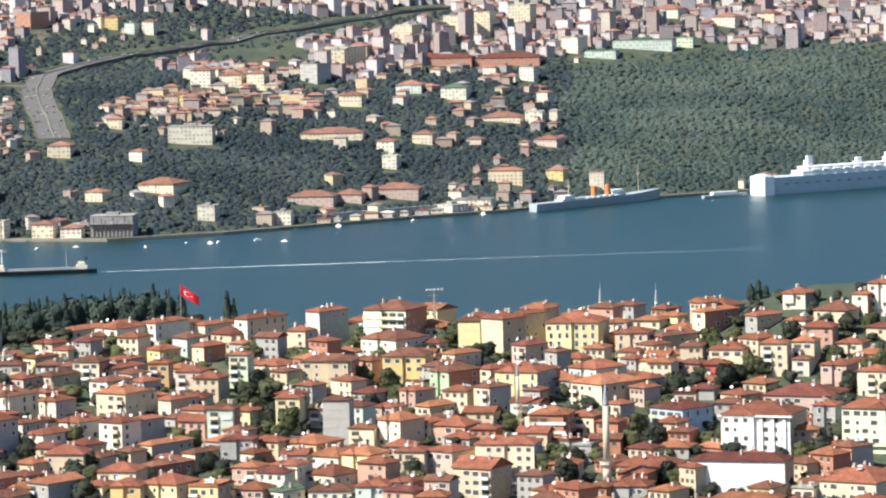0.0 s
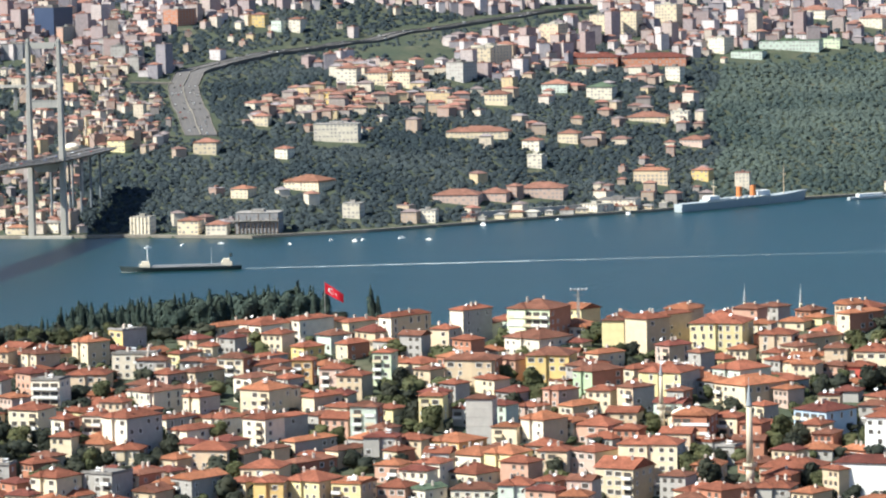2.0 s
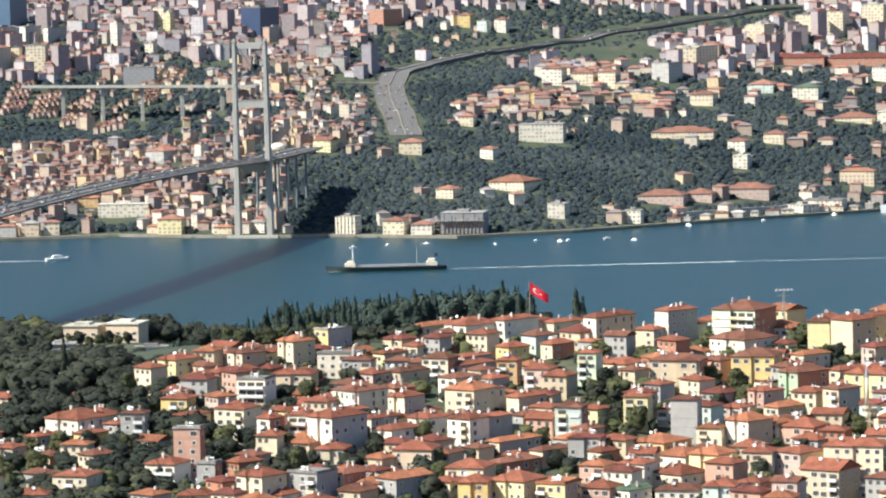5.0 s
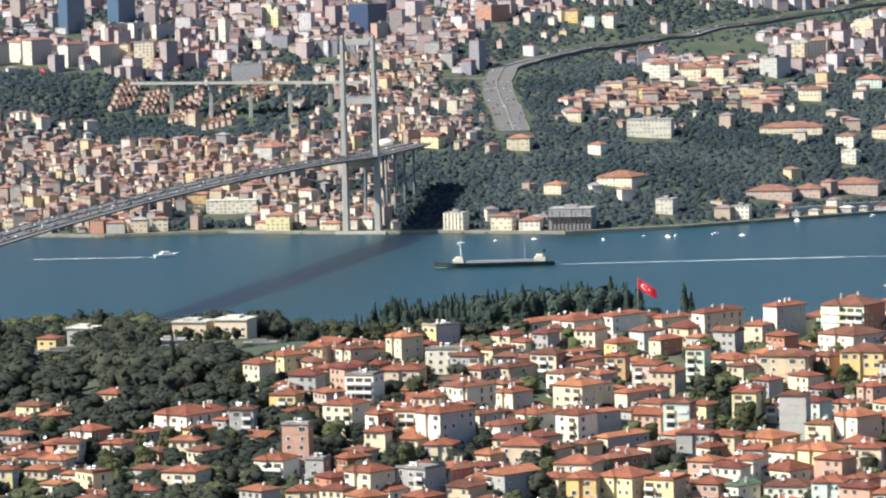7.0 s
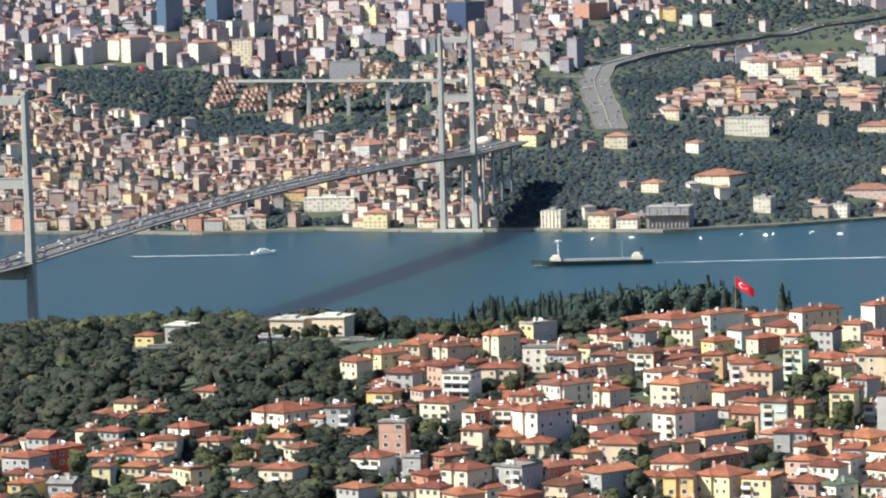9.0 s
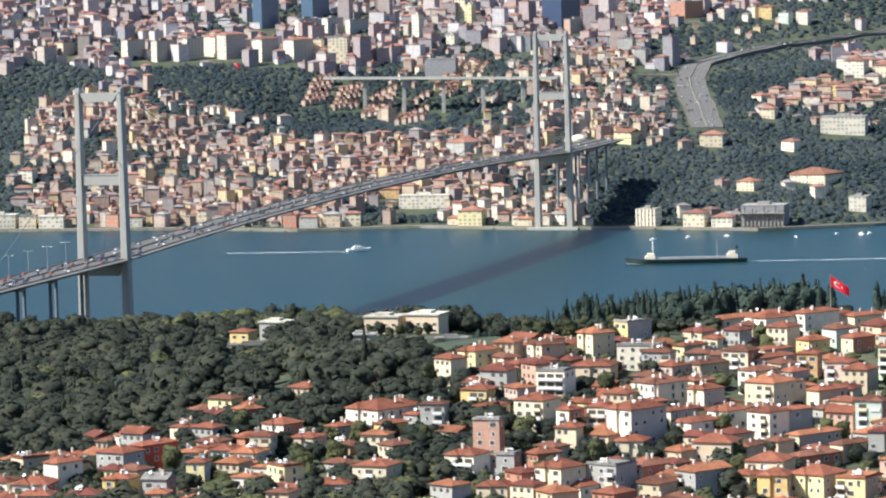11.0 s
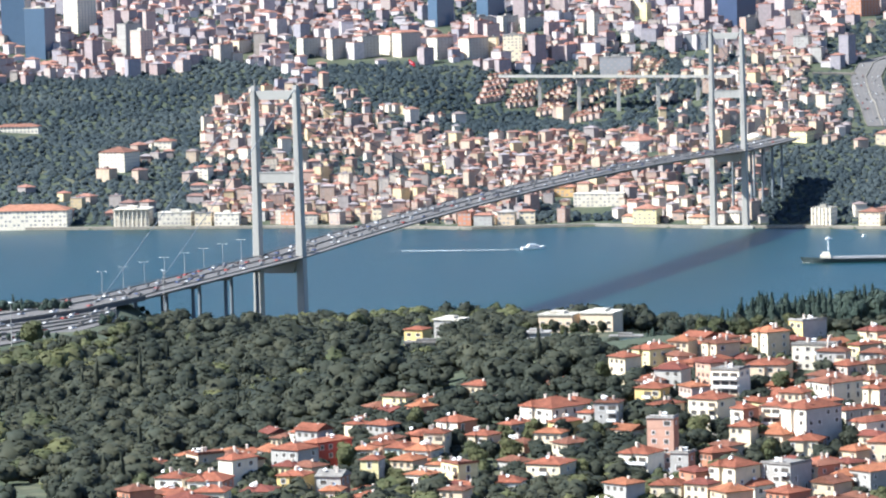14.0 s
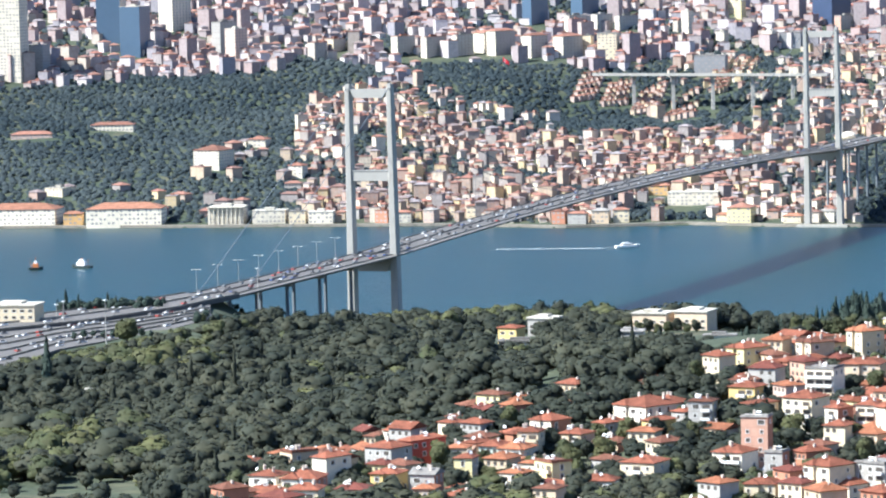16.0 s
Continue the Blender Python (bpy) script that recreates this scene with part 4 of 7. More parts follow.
def plant_woods():
    g = RNG
    dark, light, tips = [], [], []
    r = 1185.0
    while r < 2440:
        u = -860.0
        gap = 9.6
        step = gap / r * 7333
        while u < 2440:
            uu, rr = u + g.uniform(-.5, .5) * step, r + g.uniform(-4, 4)
            garden = u < 700 and r < 1500 and in_town(*at(u, r))
            u += step * (0.5 if garden else 1)
            x, y = at(uu, rr)
            town = in_town(x, y)
            if (rr > 1620 and uu > 900) or (rr > 1490 and uu > 1180 and uu < 2230):
                continue
            if town and g.uniform() < 0.05:
                continue
            z = z_at(x, y)
            v = (258.2 - z) / rr * 7333 + 8
            if uu < -560 and v > 975 and g.uniform() < 0.8:      # the lawn at the wood's foot
                continue
            stand = math.sin(x * 0.021 + 1.7) * math.sin(y * 0.017 + x * 0.006) + 0.5 * math.sin(x * 0.05 - y * 0.04)
            half, tall = g.uniform(4.0, 6.6) + 1.7 * stand, g.uniform(3.3, 5.0) + 1.5 * stand
            if g.uniform() < 0.16:
                half, tall = half * 1.4, tall * 1.4
            half, tall = max(half, 1.8), max(tall, 2.6)
            if town:
                half, tall = (half * 0.6, tall * 0.6) if uu > 560 else (half * 0.85, tall * 0.8)
            if not is_free(x, y, half * (0.3 if town else 0.6)):
                continue
            v_top = (258.2 - z - 1.9 * tall) / rr * 7333
            if v_top > 1050 or (uu > 1180 and v_top < (668 if uu < 2200 else 656)):
                continue
            least = np.interp(uu, ROAD_U, ROAD_V)
            if rr > 2255:
                least = 648 + g.uniform(0, 14)
            if v_top < least and uu < -300:
                room = (258.2 - z - least * rr / 7333) / 1.9
                if room < 1.2 or 2010 < rr < 2250 or rr > 1900 and uu < -690:
                    continue
                tall, half = room, min(half, room * 1.2)
            if any(a < uu < b and v_top < c and rr < 2090 for a, b, c in OPEN):
                continue
            pale = math.sin(x * 0.013 + 1.0) * math.cos(y * 0.011) + g.uniform(-.7, .7) > (0.68 if not town else 0.4)
            if -730 < uu < -440 and 738 < v < 800:
                pale = g.uniform() < 0.8
            if not town and not pale and g.uniform() < 0.025 and rr < 1990:
                tips.append((g.randint(len(CYP)), x, y, z, g.uniform(1.3, 2.1), tall * 1.35, g.uniform(0, 6.28)))
                continue
            (light if pale else dark).append((g.randint(len(BROAD)), x, y, z + 0.3, half, tall, g.uniform(0, 6.28)))
        r += gap
    bulk("woodland_trees", BROAD, dark, [M_LEAF, M_BARK], "dense dark green broadleaf trees covering the slope", "trees", STEM)
    bulk("woodland_trees", BROAD, light, [M_LEAF_LIGHT, M_BARK], "olive and yellowish green broadleaf trees on the slope", "trees", STEM)
    bulk("columnar_trees", CYP, tips, [M_LEAF, M_BARK], "narrow upright trees standing in the wood", "trees", STEM)
    return len(dark), len(light)


# ---- the far shore ----
WEST_SHORE = [  # outline by bearing and drop; houses, trees, style
    ([(-867, 261), (-689, 259), (-370, 248), (-190, 227), (-71, 264), (-152, 288), (-242, 309), (-264, 364), (-454, 383), (-594, 409), (-873, 435)], 0.0, 1, 0),
    ([(-873, 435), (-594, 409), (-454, 383), (-264, 364), (-266, 449), (-298, 503), (-875, 500)], 0.045, 0.97, 1),
    ([(-252, 309), (-152, 288), (-51, 277), (88, 326), (187, 349), (236, 380), (406, 376), (625, 379), (624, 429), (384, 476), (213, 542), (-238, 530), (-271, 449)], 0.85, 0.75, 0),
    ([(213, 542), (384, 476), (624, 429), (622, 556)], 0.45, 0.8, 0),
]
VALLEY_SHORE = [
    ([(-90, 248), (10, 238), (110, 235), (249, 254), (258, 307), (317, 339), (407, 358), (236, 380), (187, 347), (88, 324), (8, 302), (-51, 277)], 0.0, 1, 0),
]
MID_SHORE = [  # outline by bearing and drop; houses, trees, style
    ([(252, 265), (473, 230), (623, 234), (625, 359), (410, 369), (310, 341)], 0.07, 0.95, 0),
    ([(628, 224), (802, 233), (837, 269), (880, 320), (899, 375), (809, 406), (624, 419)], 0.5, 0.8, 0),
    ([(624, 419), (719, 411), (716, 551), (606, 549)], 0.35, 0.9, 0),
    ([(713, 417), (814, 403), (895, 365), (964, 379), (1035, 352), (1134, 375), (1500, 386), (1630, 414), (1629, 484), (1381, 488), (1182, 496), (1032, 475), (811, 520), (710, 537)], 0.004, 1, 1),
]
CENTRE_SHORE = [
    ([(811, 520), (1032, 475), (1182, 496), (1381, 488), (1629, 484), (1627, 593), (809, 565)], 0.03, 0.95, 1),
    ([(931, 255), (1012, 232), (1092, 242), (1186, 266), (1160, 301), (1040, 313), (988, 372), (963, 371)], 0.0, 0.95, 0),
    ([(1030, 313), (1151, 286), (1191, 257), (1326, 258), (1355, 322), (1290, 331), (1189, 339), (1089, 346), (1029, 348)], 0.8, 0.45, 1),
    ([(873, 197), (994, 166), (1114, 153), (1294, 147), (1403, 167), (1392, 199), (1253, 198), (1092, 222), (952, 237), (812, 255)], 0.05, 0.9, 0),
    ([(1191, 247), (1242, 218), (1352, 212), (1412, 230), (1351, 265)], 0.0, 0.12, 0),
]
EAST_SHORE = [  # outline by bearing and drop; houses, trees, style
    ([(1351, 268), (1412, 230), (1492, 213), (1572, 181), (1957, 174), (1956, 237), (1820, 242), (1591, 253), (1490, 285)], 0.66, 0.8, 2),
    ([(1326, 258), (1351, 268), (1490, 285), (1591, 253), (1820, 250), (1819, 405), (1488, 435), (1368, 413), (1290, 334)], 0.11, 1, 1),
    ([(1814, 261), (1889, 275), (2039, 247), (2238, 246), (2584, 239), (2580, 467), (2133, 487), (1834, 475), (1827, 349)], 0.0, 1, 0),
]
PARK_SHORE = [
    ([(1783, 494), (2134, 479), (2132, 537), (1230, 553), (1232, 503)], 0.03, 0.9, 1),
    ([(1799, 257), (1890, 221), (2090, 226), (2149, 253), (2039, 250), (1889, 277)], 0.02, 0.3, 0),
    ([(1801, 209), (1894, 92), (2586, 110), (2584, 239), (2238, 244), (2090, 224)], 0.66, 0.8, 2),
]

ALL_SHORES = [(np.array(p, float), h, t, k) for rows in (WEST_SHORE, VALLEY_SHORE, MID_SHORE, CENTRE_SHORE, EAST_SHORE, PARK_SHORE) for p, h, t, k in rows]
FAR_TAKEN = []      # bearing from, to, drop from, to that named things keep clear
LOW_GROWTH = []     # the same for strips below a road where nothing tall stands


def inside(p, u, v):
    x, y = p[:, 0], p[:, 1]
    x2, y2 = np.roll(x, -1), np.roll(y, -1)
    cut = (y > v) != (y2 > v)
    with np.errstate(divide="ignore", invalid="ignore"):
        return bool(np.count_nonzero(cut & (u < (x2 - x) * (v - y) / (y2 - y) + x)) % 2)


def zone(u, v):
    """Share of houses, share of trees and the style of the quarter."""
    for p, hs, tr, st in ALL_SHORES:
        if inside(p, u, v):
            return hs, tr, st
    return (0.62, 0.85, 2) if v < 300 else (0.06, 0.95, 0)


def fill_far():
    g = RNG
    wall, city, roof, pane = Shape(), Shape(), Shape(), Shape()
    trees, park, cells = [], [], {}
    r = 3430.0
    while r < 4990:
        gap = 7.7 if r < 4450 else 10.0
        u = -860.0
        step = gap / r * 7333
        while u < 2450:
            uu, rr = u + g.uniform(-.45, .45) * step, r + g.uniform(-.45, .45) * gap
            u += step
            rs = float(np.interp(uu, SHORE_U, SHORE_R))
            if rr < rs + 22:
                continue
            x, y = at(uu, rr)
            z = z_at(x, y)
            v = (258.2 - z) / rr * 7333
            if any(a <= uu <= b and c <= v <= d for a, b, c, d in FAR_TAKEN):
                continue
            hs, tr, st = zone(uu + g.uniform(-8, 8), v + g.uniform(-5, 5))
            low = any(a <= uu <= b and c <= v <= d for a, b, c, d in LOW_GROWTH)
            hs = 0.0 if low else hs
            wild = math.sin(x * 0.014 + 1.2 * math.sin(y * 0.008)) * math.sin(y * 0.011 + x * 0.004) + 0.6 * math.sin(x * 0.037 + y * 0.023)
            if hs > 0.3 and wild > 0.4:
                hs, tr = hs * 0.25, 0.95
            elif 0.03 < hs < 0.3:
                hs = hs * (1.3 if wild > 0.4 else 0.35)
            if g.uniform() < hs * 0.8:
                if st == 0:
                    w, d, h = g.uniform(4.8, 9), g.uniform(4.8, 8), g.choice((4, 5, 6, 6, 8, 9))
                    if g.uniform() < .1:
                        w, d, h = w * 1.5, d * 1.4, g.uniform(11, 16)
                elif st == 1:
                    w, d, h = g.uniform(9, 17), g.uniform(8, 13), g.choice((5, 6, 7, 9, 11))
                else:
                    k = g.uniform()
                    if k < .86:
                        w, d, h = g.uniform(7, 14), g.uniform(7, 12), g.choice((5, 6, 7, 8, 10, 12))
                    elif k < .97:
                        w, d, h = g.uniform(11, 19), g.uniform(10, 15), g.uniform(13, 20)
                    else:
                        w, d, h = g.uniform(11, 15), g.uniform(11, 15), g.uniform(20, 30)
                a, b = int(x // 12), int(y // 12)
                near = [q for i in (-1, 0, 1) for j in (-1, 0, 1) for q in cells.get((a + i, b + j), ())]
                if any((q[0] - x) ** 2 + (q[1] - y) ** 2 < (0.42 * (q[2] + (w + d) / 2)) ** 2 for q in near):
                    continue
                cells.setdefault((a, b), []).append((x, y, (w + d) / 2))
                t = radians(-48 + 16 * math.sin(x * 0.006 + y * 0.004) + g.choice((0, 0, 22, -18)) + g.uniform(-14, 14))
                c, s = math.cos(t), math.sin(t)

                def place(shape):
                    return [(x + c * p[0] - s * p[1], y + s * p[0] + c * p[1], z + p[2]) for p in shape.v]
                b = Shape().box(-w / 2, w / 2, -d / 2, d / 2, -4, h)
                (city if st == 2 else wall).add(place(b), b.f)
                if g.uniform() < (0.68 if st == 0 else 0.8 if st == 1 else 0.5) and h < 15:
                    b = Shape().hip(w, d, h, 0.36 * min(w, d) / 2 + .3, 0.7, 0.15)
                else:
                    b = Shape().box(-w / 2 - .3, w / 2 + .3, -d / 2 - .3, d / 2 + .3, h, h + .4).box(-1.5, 1.5, -1.5, 1.5, h, h + 2.2)
                roof.add(place(b), b.f)
                lit = g.uniform()
                for k in range(max(1, int(h / 3))):
                    n = max(1, int(w / (3.0 if lit < .7 else 4.5)))
                    for i in range(n):
                        if g.uniform() < .25:
                            continue
                        px = (i + .5) / n * w - w / 2
                        hw, hh = g.uniform(.4, .8), g.uniform(1.0, 1.5)
                        b = Shape().add([(px - hw, -d / 2 - .05, k * 3 + .9), (px + hw, -d / 2 - .05, k * 3 + .9), (px + hw, -d / 2 - .05, k * 3 + .9 + hh), (px - hw, -d / 2 - .05, k * 3 + .9 + hh)], [(0, 1, 2, 3)])
                        pane.add(place(b), b.f)
            elif g.uniform() < tr:
                half = g.uniform(3.6, 5.6) * (0.7 if hs > .4 else 1) * (0.8 if low else 1)
                (park if uu > 1840 + 18 * math.sin(v * .05) and v > 240 else trees).append((g.randint(len(BROAD_FAR)), x, y, z - 0.4 * half, half, half * g.uniform(0.5, 0.85), g.uniform(0, 6.28)))
        r += gap
    far = thing("hillside_city", Matrix.Identity(4), "crowded pale houses with red roofs covering the far hills", "town", kind="stuff")
    link_mesh("house_walls", wall.v, wall.f, M_FARWALL, parent=far)
    link_mesh("block_walls", city.v, city.f, M_FARCITY, parent=far)
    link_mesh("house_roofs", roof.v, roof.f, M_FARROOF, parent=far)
    link_mesh("house_windows", pane.v, pane.f, STRIP, parent=far)
    for k in far.children:
        k["kind"] = "stuff"
    bulk("hillside_trees", BROAD_FAR, trees, [M_LEAF_FAR_HAZE], "dark green woods on the hills of the far shore", "trees", NO_TRUNK)
    bulk("park_trees", BROAD_FAR, park, [M_LEAF_EAST_HAZE], "pale grey-green parkland woods above the far shore", "trees", NO_TRUNK)
    return len(trees), len(wall.v) // 8


M_FARWALL = island("far_walls", [(0.54, 0.46, 0.35), (0.40, 0.31, 0.235), (0.62, 0.55, 0.43), (0.32, 0.24, 0.19), (0.45, 0.355, 0.25), (0.28, 0.245, 0.22), (0.52, 0.41, 0.24), (0.33, 0.235, 0.19), (0.26, 0.23, 0.215), (0.55, 0.48, 0.40)], 0.85, 0.2, 0.3, 0.4)
# block walls are dulled towards lavender, haze put into their colour
M_FARCITY = island("far_blocks", [(0.45, 0.39, 0.37), (0.36, 0.29, 0.28), (0.54, 0.48, 0.46), (0.30, 0.25, 0.25), (0.38, 0.31, 0.28), (0.28, 0.26, 0.28), (0.43, 0.37, 0.31), (0.33, 0.25, 0.235), (0.56, 0.51, 0.50), (0.25, 0.23, 0.25)], 0.85, 0.2, 0.3, 0.4)
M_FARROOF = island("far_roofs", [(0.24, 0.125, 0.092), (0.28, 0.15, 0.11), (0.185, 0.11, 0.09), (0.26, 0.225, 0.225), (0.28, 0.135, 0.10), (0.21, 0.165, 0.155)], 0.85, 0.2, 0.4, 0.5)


# ---- the houses of the near town, one by one ----
house(368.4, 1429.7, -29, 19.2, 16.5, 4, "pale_yellow", "tile", balcony="yes")
house(385.8, 1415.5, -30, 11.7, 11.7, 3, "peach", "tile", balcony="yes")
house(386.6, 1441.3, -32, 8.5, 8.5, 2, "cream", "orange")
house(400.7, 1414.4, -62, 6.0, 20.0, 2, "brick", "brown")
house(407.3, 1429.7, -33, 10.5, 10.5, 1, "cream", "tile")
house(416.8, 1419.3, -62, 6.4, 17.0, 3, "cream", "orange")
house(423.4, 1434.2, -44, 12.5, 12.5, 2, "white", "tile")
house(430.1, 1404.1, -63, 6.0, 12.5, 2, "grey", "tile")
house(438.4, 1388.4, -41, 7.5, 7.5, 2, "white", "tile")
house(446.7, 1414.2, -44, 9.0, 9.0, 2, "white", "tile")
house(454.4, 1392.7, -45, 13.3, 13.3, 2, "peach", "brown")
house(463.7, 1392.3, -45, 6.0, 7.0, 3, "white", "tile")
house(471.0, 1393.0, -39, 8.5, 8.5, 4, "white", "tile", balcony="yes")
house(407.9, 1371.9, -31, 12.0, 12.0, 3, "cream", "tile")
house(419.8, 1357.1, -31, 9.4, 7.0, 4, "cream", "tile", balcony="yes")
house(432.2, 1362.1, -34, 8.1, 8.1, 3, "cream", "orange", balcony="yes")
house(428.2, 1353.0, -33, 6.0, 7.0, 2, "white", "brown")
house(400.5, 1364.8, -30, 9.4, 8.8, 2, "red", "tile")
house(395.4, 1354.8, -30, 7.7, 7.0, 1, "cream", "orange")
house(382.7, 1381.9, -39, 7.4, 7.4, 2, "cream", "orange")
house(359.0, 1354.6, -61, 15.0, 20.0, 3, "cream", "orange")
house(372.6, 1311.4, -59, 14.6, 14.6, 3, "blue", "dark_tile", balcony="all")
house(348.5, 1312.6, -61, 6.0, 8.5, 2, "cream", "tile")
_block = house(389.7, 1274.5, -33, 23.0, 20.0, 5, "bright_white", "tile")
house(419.4, 1322.4, -36, 23.7, 20.0, 2, "pink", "dark_tile")
house(435.8, 1336.2, -44, 9.7, 9.7, 3, "pink", "tile")
house(446.0, 1344.5, -45, 6.5, 7.0, 2, "cream", "tile")
house(413.9, 1282.4, -36, 7.3, 7.3, 4, "grey", "tile", balcony="yes")
house(424.1, 1268.2, -33, 15.9, 15.0, 5, "pale_green", "tile", balcony="yes")
house(369.2, 1231.5, -31, 30.0, 12.2, 4, "bright_white", "dark_tile", bare=True)
house(400.4, 1208.3, -45, 19.2, 19.2, 3, "cream", "tile", balcony="yes")
house(346.7, 1256.4, -30, 19.1, 14.6, 2, "cream", "tile")
house(334.7, 1235.1, -29, 11.6, 10.8, 2, "grey", "tile")
house(361.0, 1197.4, -31, 21.0, 8.4, 3, "white", "orange")
house(383.7, 1211.2, -39, 7.1, 7.1, 2, "white", "pale_roof", form="flat")
house(449.2, 1361.7, -37, 9.2, 9.2, 2, "cream", "tile")
house(452.1, 1350.6, -35, 10.1, 10.1, 2, "peach", "orange")
# white block; grey right wall is its shaded side put in as colour
house(282.3, 1455.4, -57, 6.9, 14.5, 5, "white", "tile", bare=True, side="grey")
house(307.1, 1454.4, -39, 17.1, 17.1, 5, "pale_green", "brown", balcony="all")
house(321.6, 1459.9, -35, 13.6, 13.6, 2, "white", "orange")
house(331.5, 1438.7, -27, 8.1, 7.0, 4, "pale_yellow", "brown", bare=True)
house(340.9, 1428.8, -59, 10.9, 11.4, 5, "cream", "tile", bare=True)
house(354.5, 1444.7, -60, 6.0, 12.6, 4, "salmon", "tile")
house(345.9, 1410.6, -60, 7.1, 11.0, 3, "pink", "dark_tile")
house(352.3, 1395.8, -60, 6.0, 7.0, 3, "grey", "brown")
house(272.2, 1400.4, -25, 17.9, 11.2, 4, "tan", "brown")
house(299.8, 1400.3, -26, 15.2, 12.8, 4, "yellow", "brown", balcony="yes")
house(311.0, 1376.9, -59, 9.4, 14.9, 4, "green", "brown", side="brick")
house(320.3, 1406.8, -59, 6.5, 12.8, 3, "cream", "orange")
house(330.7, 1394.4, -59, 6.0, 14.1, 2, "cream", "tile")
house(333.9, 1368.4, -39, 15.8, 15.8, 4, "pale_yellow", "tile")
house(360.6, 1372.2, -61, 13.0, 14.7, 3, "mint", "tile")
house(261.8, 1335.1, -25, 9.0, 7.0, 5, "grey", "brown", bare=True)
house(281.4, 1328.2, -58, 10.6, 11.3, 3, "white", "orange", balcony="yes")
house(299.4, 1355.3, -58, 6.8, 13.1, 2, "cream", "orange")
house(299.9, 1327.3, -39, 11.6, 11.6, 2, "salmon", "tile")
house(317.8, 1350.4, -59, 7.6, 10.2, 4, "peach", "brown")
house(312.2, 1366.2, -36, 6.0, 7.0, 2, "grey", "tile")
house(332.8, 1350.1, -40, 6.3, 7.0, 3, "grey", "brown")
house(327.5, 1307.7, -28, 12.8, 11.3, 4, "brick", "orange", balcony="all")
house(305.6, 1277.7, -28, 19.3, 11.0, 4, "cream", "tile")
house(276.9, 1289.7, -28, 9.9, 9.9, 3, "peach", "tile")
house(288.5, 1285.8, -56, 11.0, 11.0, 3, "pink", "tile")
house(291.2, 1254.8, -42, 13.5, 13.5, 4, "cream", "tile", form="gable")
house(275.1, 1241.2, -33, 8.3, 8.3, 4, "pink", "brown", form="gable")
house(261.9, 1292.4, -46, 11.1, 11.1, 3, "pale_yellow", "orange", balcony="yes")
house(254.0, 1304.0, -49, 12.2, 12.2, 2, "white", "orange")
house(249.5, 1283.8, -56, 12.5, 12.5, 2, "cream", "tile")
house(256.9, 1254.2, -26, 10.2, 10.2, 3, "mint", "tile")
house(245.4, 1263.6, -25, 13.9, 9.4, 2, "white", "brown")
house(250.5, 1321.5, -51, 14.2, 14.2, 2, "ochre", "orange")
house(332.6, 1284.1, -37, 6.6, 7.0, 2, "grey", "grey_roof", form="flat")
house(306.7, 1259.9, -28, 21.3, 14.5, 1, "concrete", "grey_roof", form="flat")
house(312.9, 1239.5, -53, 13.3, 13.3, 2, "cream", "tile")
house(339.8, 1312.2, -36, 9.9, 9.9, 3, "cream", "tile")
house(302.9, 1435.3, -57, 16.8, 16.8, 3, "white", "brown")
house(287.5, 1416.7, -57, 6.0, 7.0, 2, "grey", "tile")
house(209.2, 1505.4, -54, 6.0, 16.3, 2, "white", "orange")
house(228.7, 1500.0, -55, 6.5, 8.6, 2, "white", "tile")
house(227.3, 1479.2, -55, 7.3, 17.2, 3, "white", "tile")
house(211.1, 1476.7, -54, 12.2, 15.5, 3, "white", "tile")
house(200.6, 1495.2, -53, 7.4, 20.0, 2, "cream", "orange")
house(236.7, 1499.1, -55, 6.0, 10.0, 2, "cream", "tile")
house(246.3, 1485.4, -55, 6.0, 15.9, 2, "cream", "tile")
house(259.7, 1464.4, -56, 6.4, 20.0, 4, "white", "tile")
house(261.0, 1494.0, -56, 6.0, 7.0, 1, "peach", "tile")
house(271.8, 1450.0, -43, 7.6, 7.6, 3, "peach", "tile")
house(238.2, 1450.6, -55, 6.0, 11.1, 2, "cream", "tile")
house(249.8, 1449.2, -44, 6.0, 7.0, 2, "grey", "orange")
house(243.5, 1413.6, -30, 6.8, 7.0, 4, "pale_green", "tile")
house(257.0, 1421.0, -47, 11.5, 11.5, 2, "cream", "tile", balcony="yes")
house(216.0, 1419.9, -23, 7.2, 7.0, 3, "ochre", "tile")
house(221.9, 1450.1, -55, 8.0, 8.9, 2, "yellow", "tile")
house(225.1, 1407.1, -30, 9.3, 9.3, 3, "pink", "tile", balcony="yes")
house(178.6, 1453.4, -53, 6.0, 11.9, 2, "pale_yellow", "tile")
house(188.9, 1459.8, -52, 7.1, 7.1, 2, "cream", "tile")
house(206.4, 1442.2, -54, 6.0, 13.7, 2, "cream", "tile")
house(204.2, 1432.4, -54, 7.1, 18.3, 2, "pink", "tile")
house(181.2, 1425.2, -53, 7.0, 14.9, 2, "tan", "brown")
house(168.6, 1422.4, -47, 9.0, 9.0, 2, "pink", "tile")
house(160.3, 1391.3, -53, 12.8, 14.0, 3, "white", "brown")
house(174.4, 1378.1, -53, 7.6, 9.7, 3, "cream", "tile", balcony="yes")
house(195.4, 1372.8, -46, 12.3, 12.3, 4, "cream", "orange", balcony="yes")
house(195.6, 1399.7, -54, 8.8, 12.0, 3, "white", "brown", balcony="yes")
house(209.1, 1385.9, -55, 6.0, 7.0, 2, "brick", "orange")
house(214.2, 1371.1, -55, 6.0, 13.1, 3, "cream", "tile")
house(212.5, 1358.2, -55, 6.0, 10.4, 2, "grey", "brown")
house(224.9, 1344.2, -24, 9.4, 7.7, 4, "mint", "brown", balcony="all")
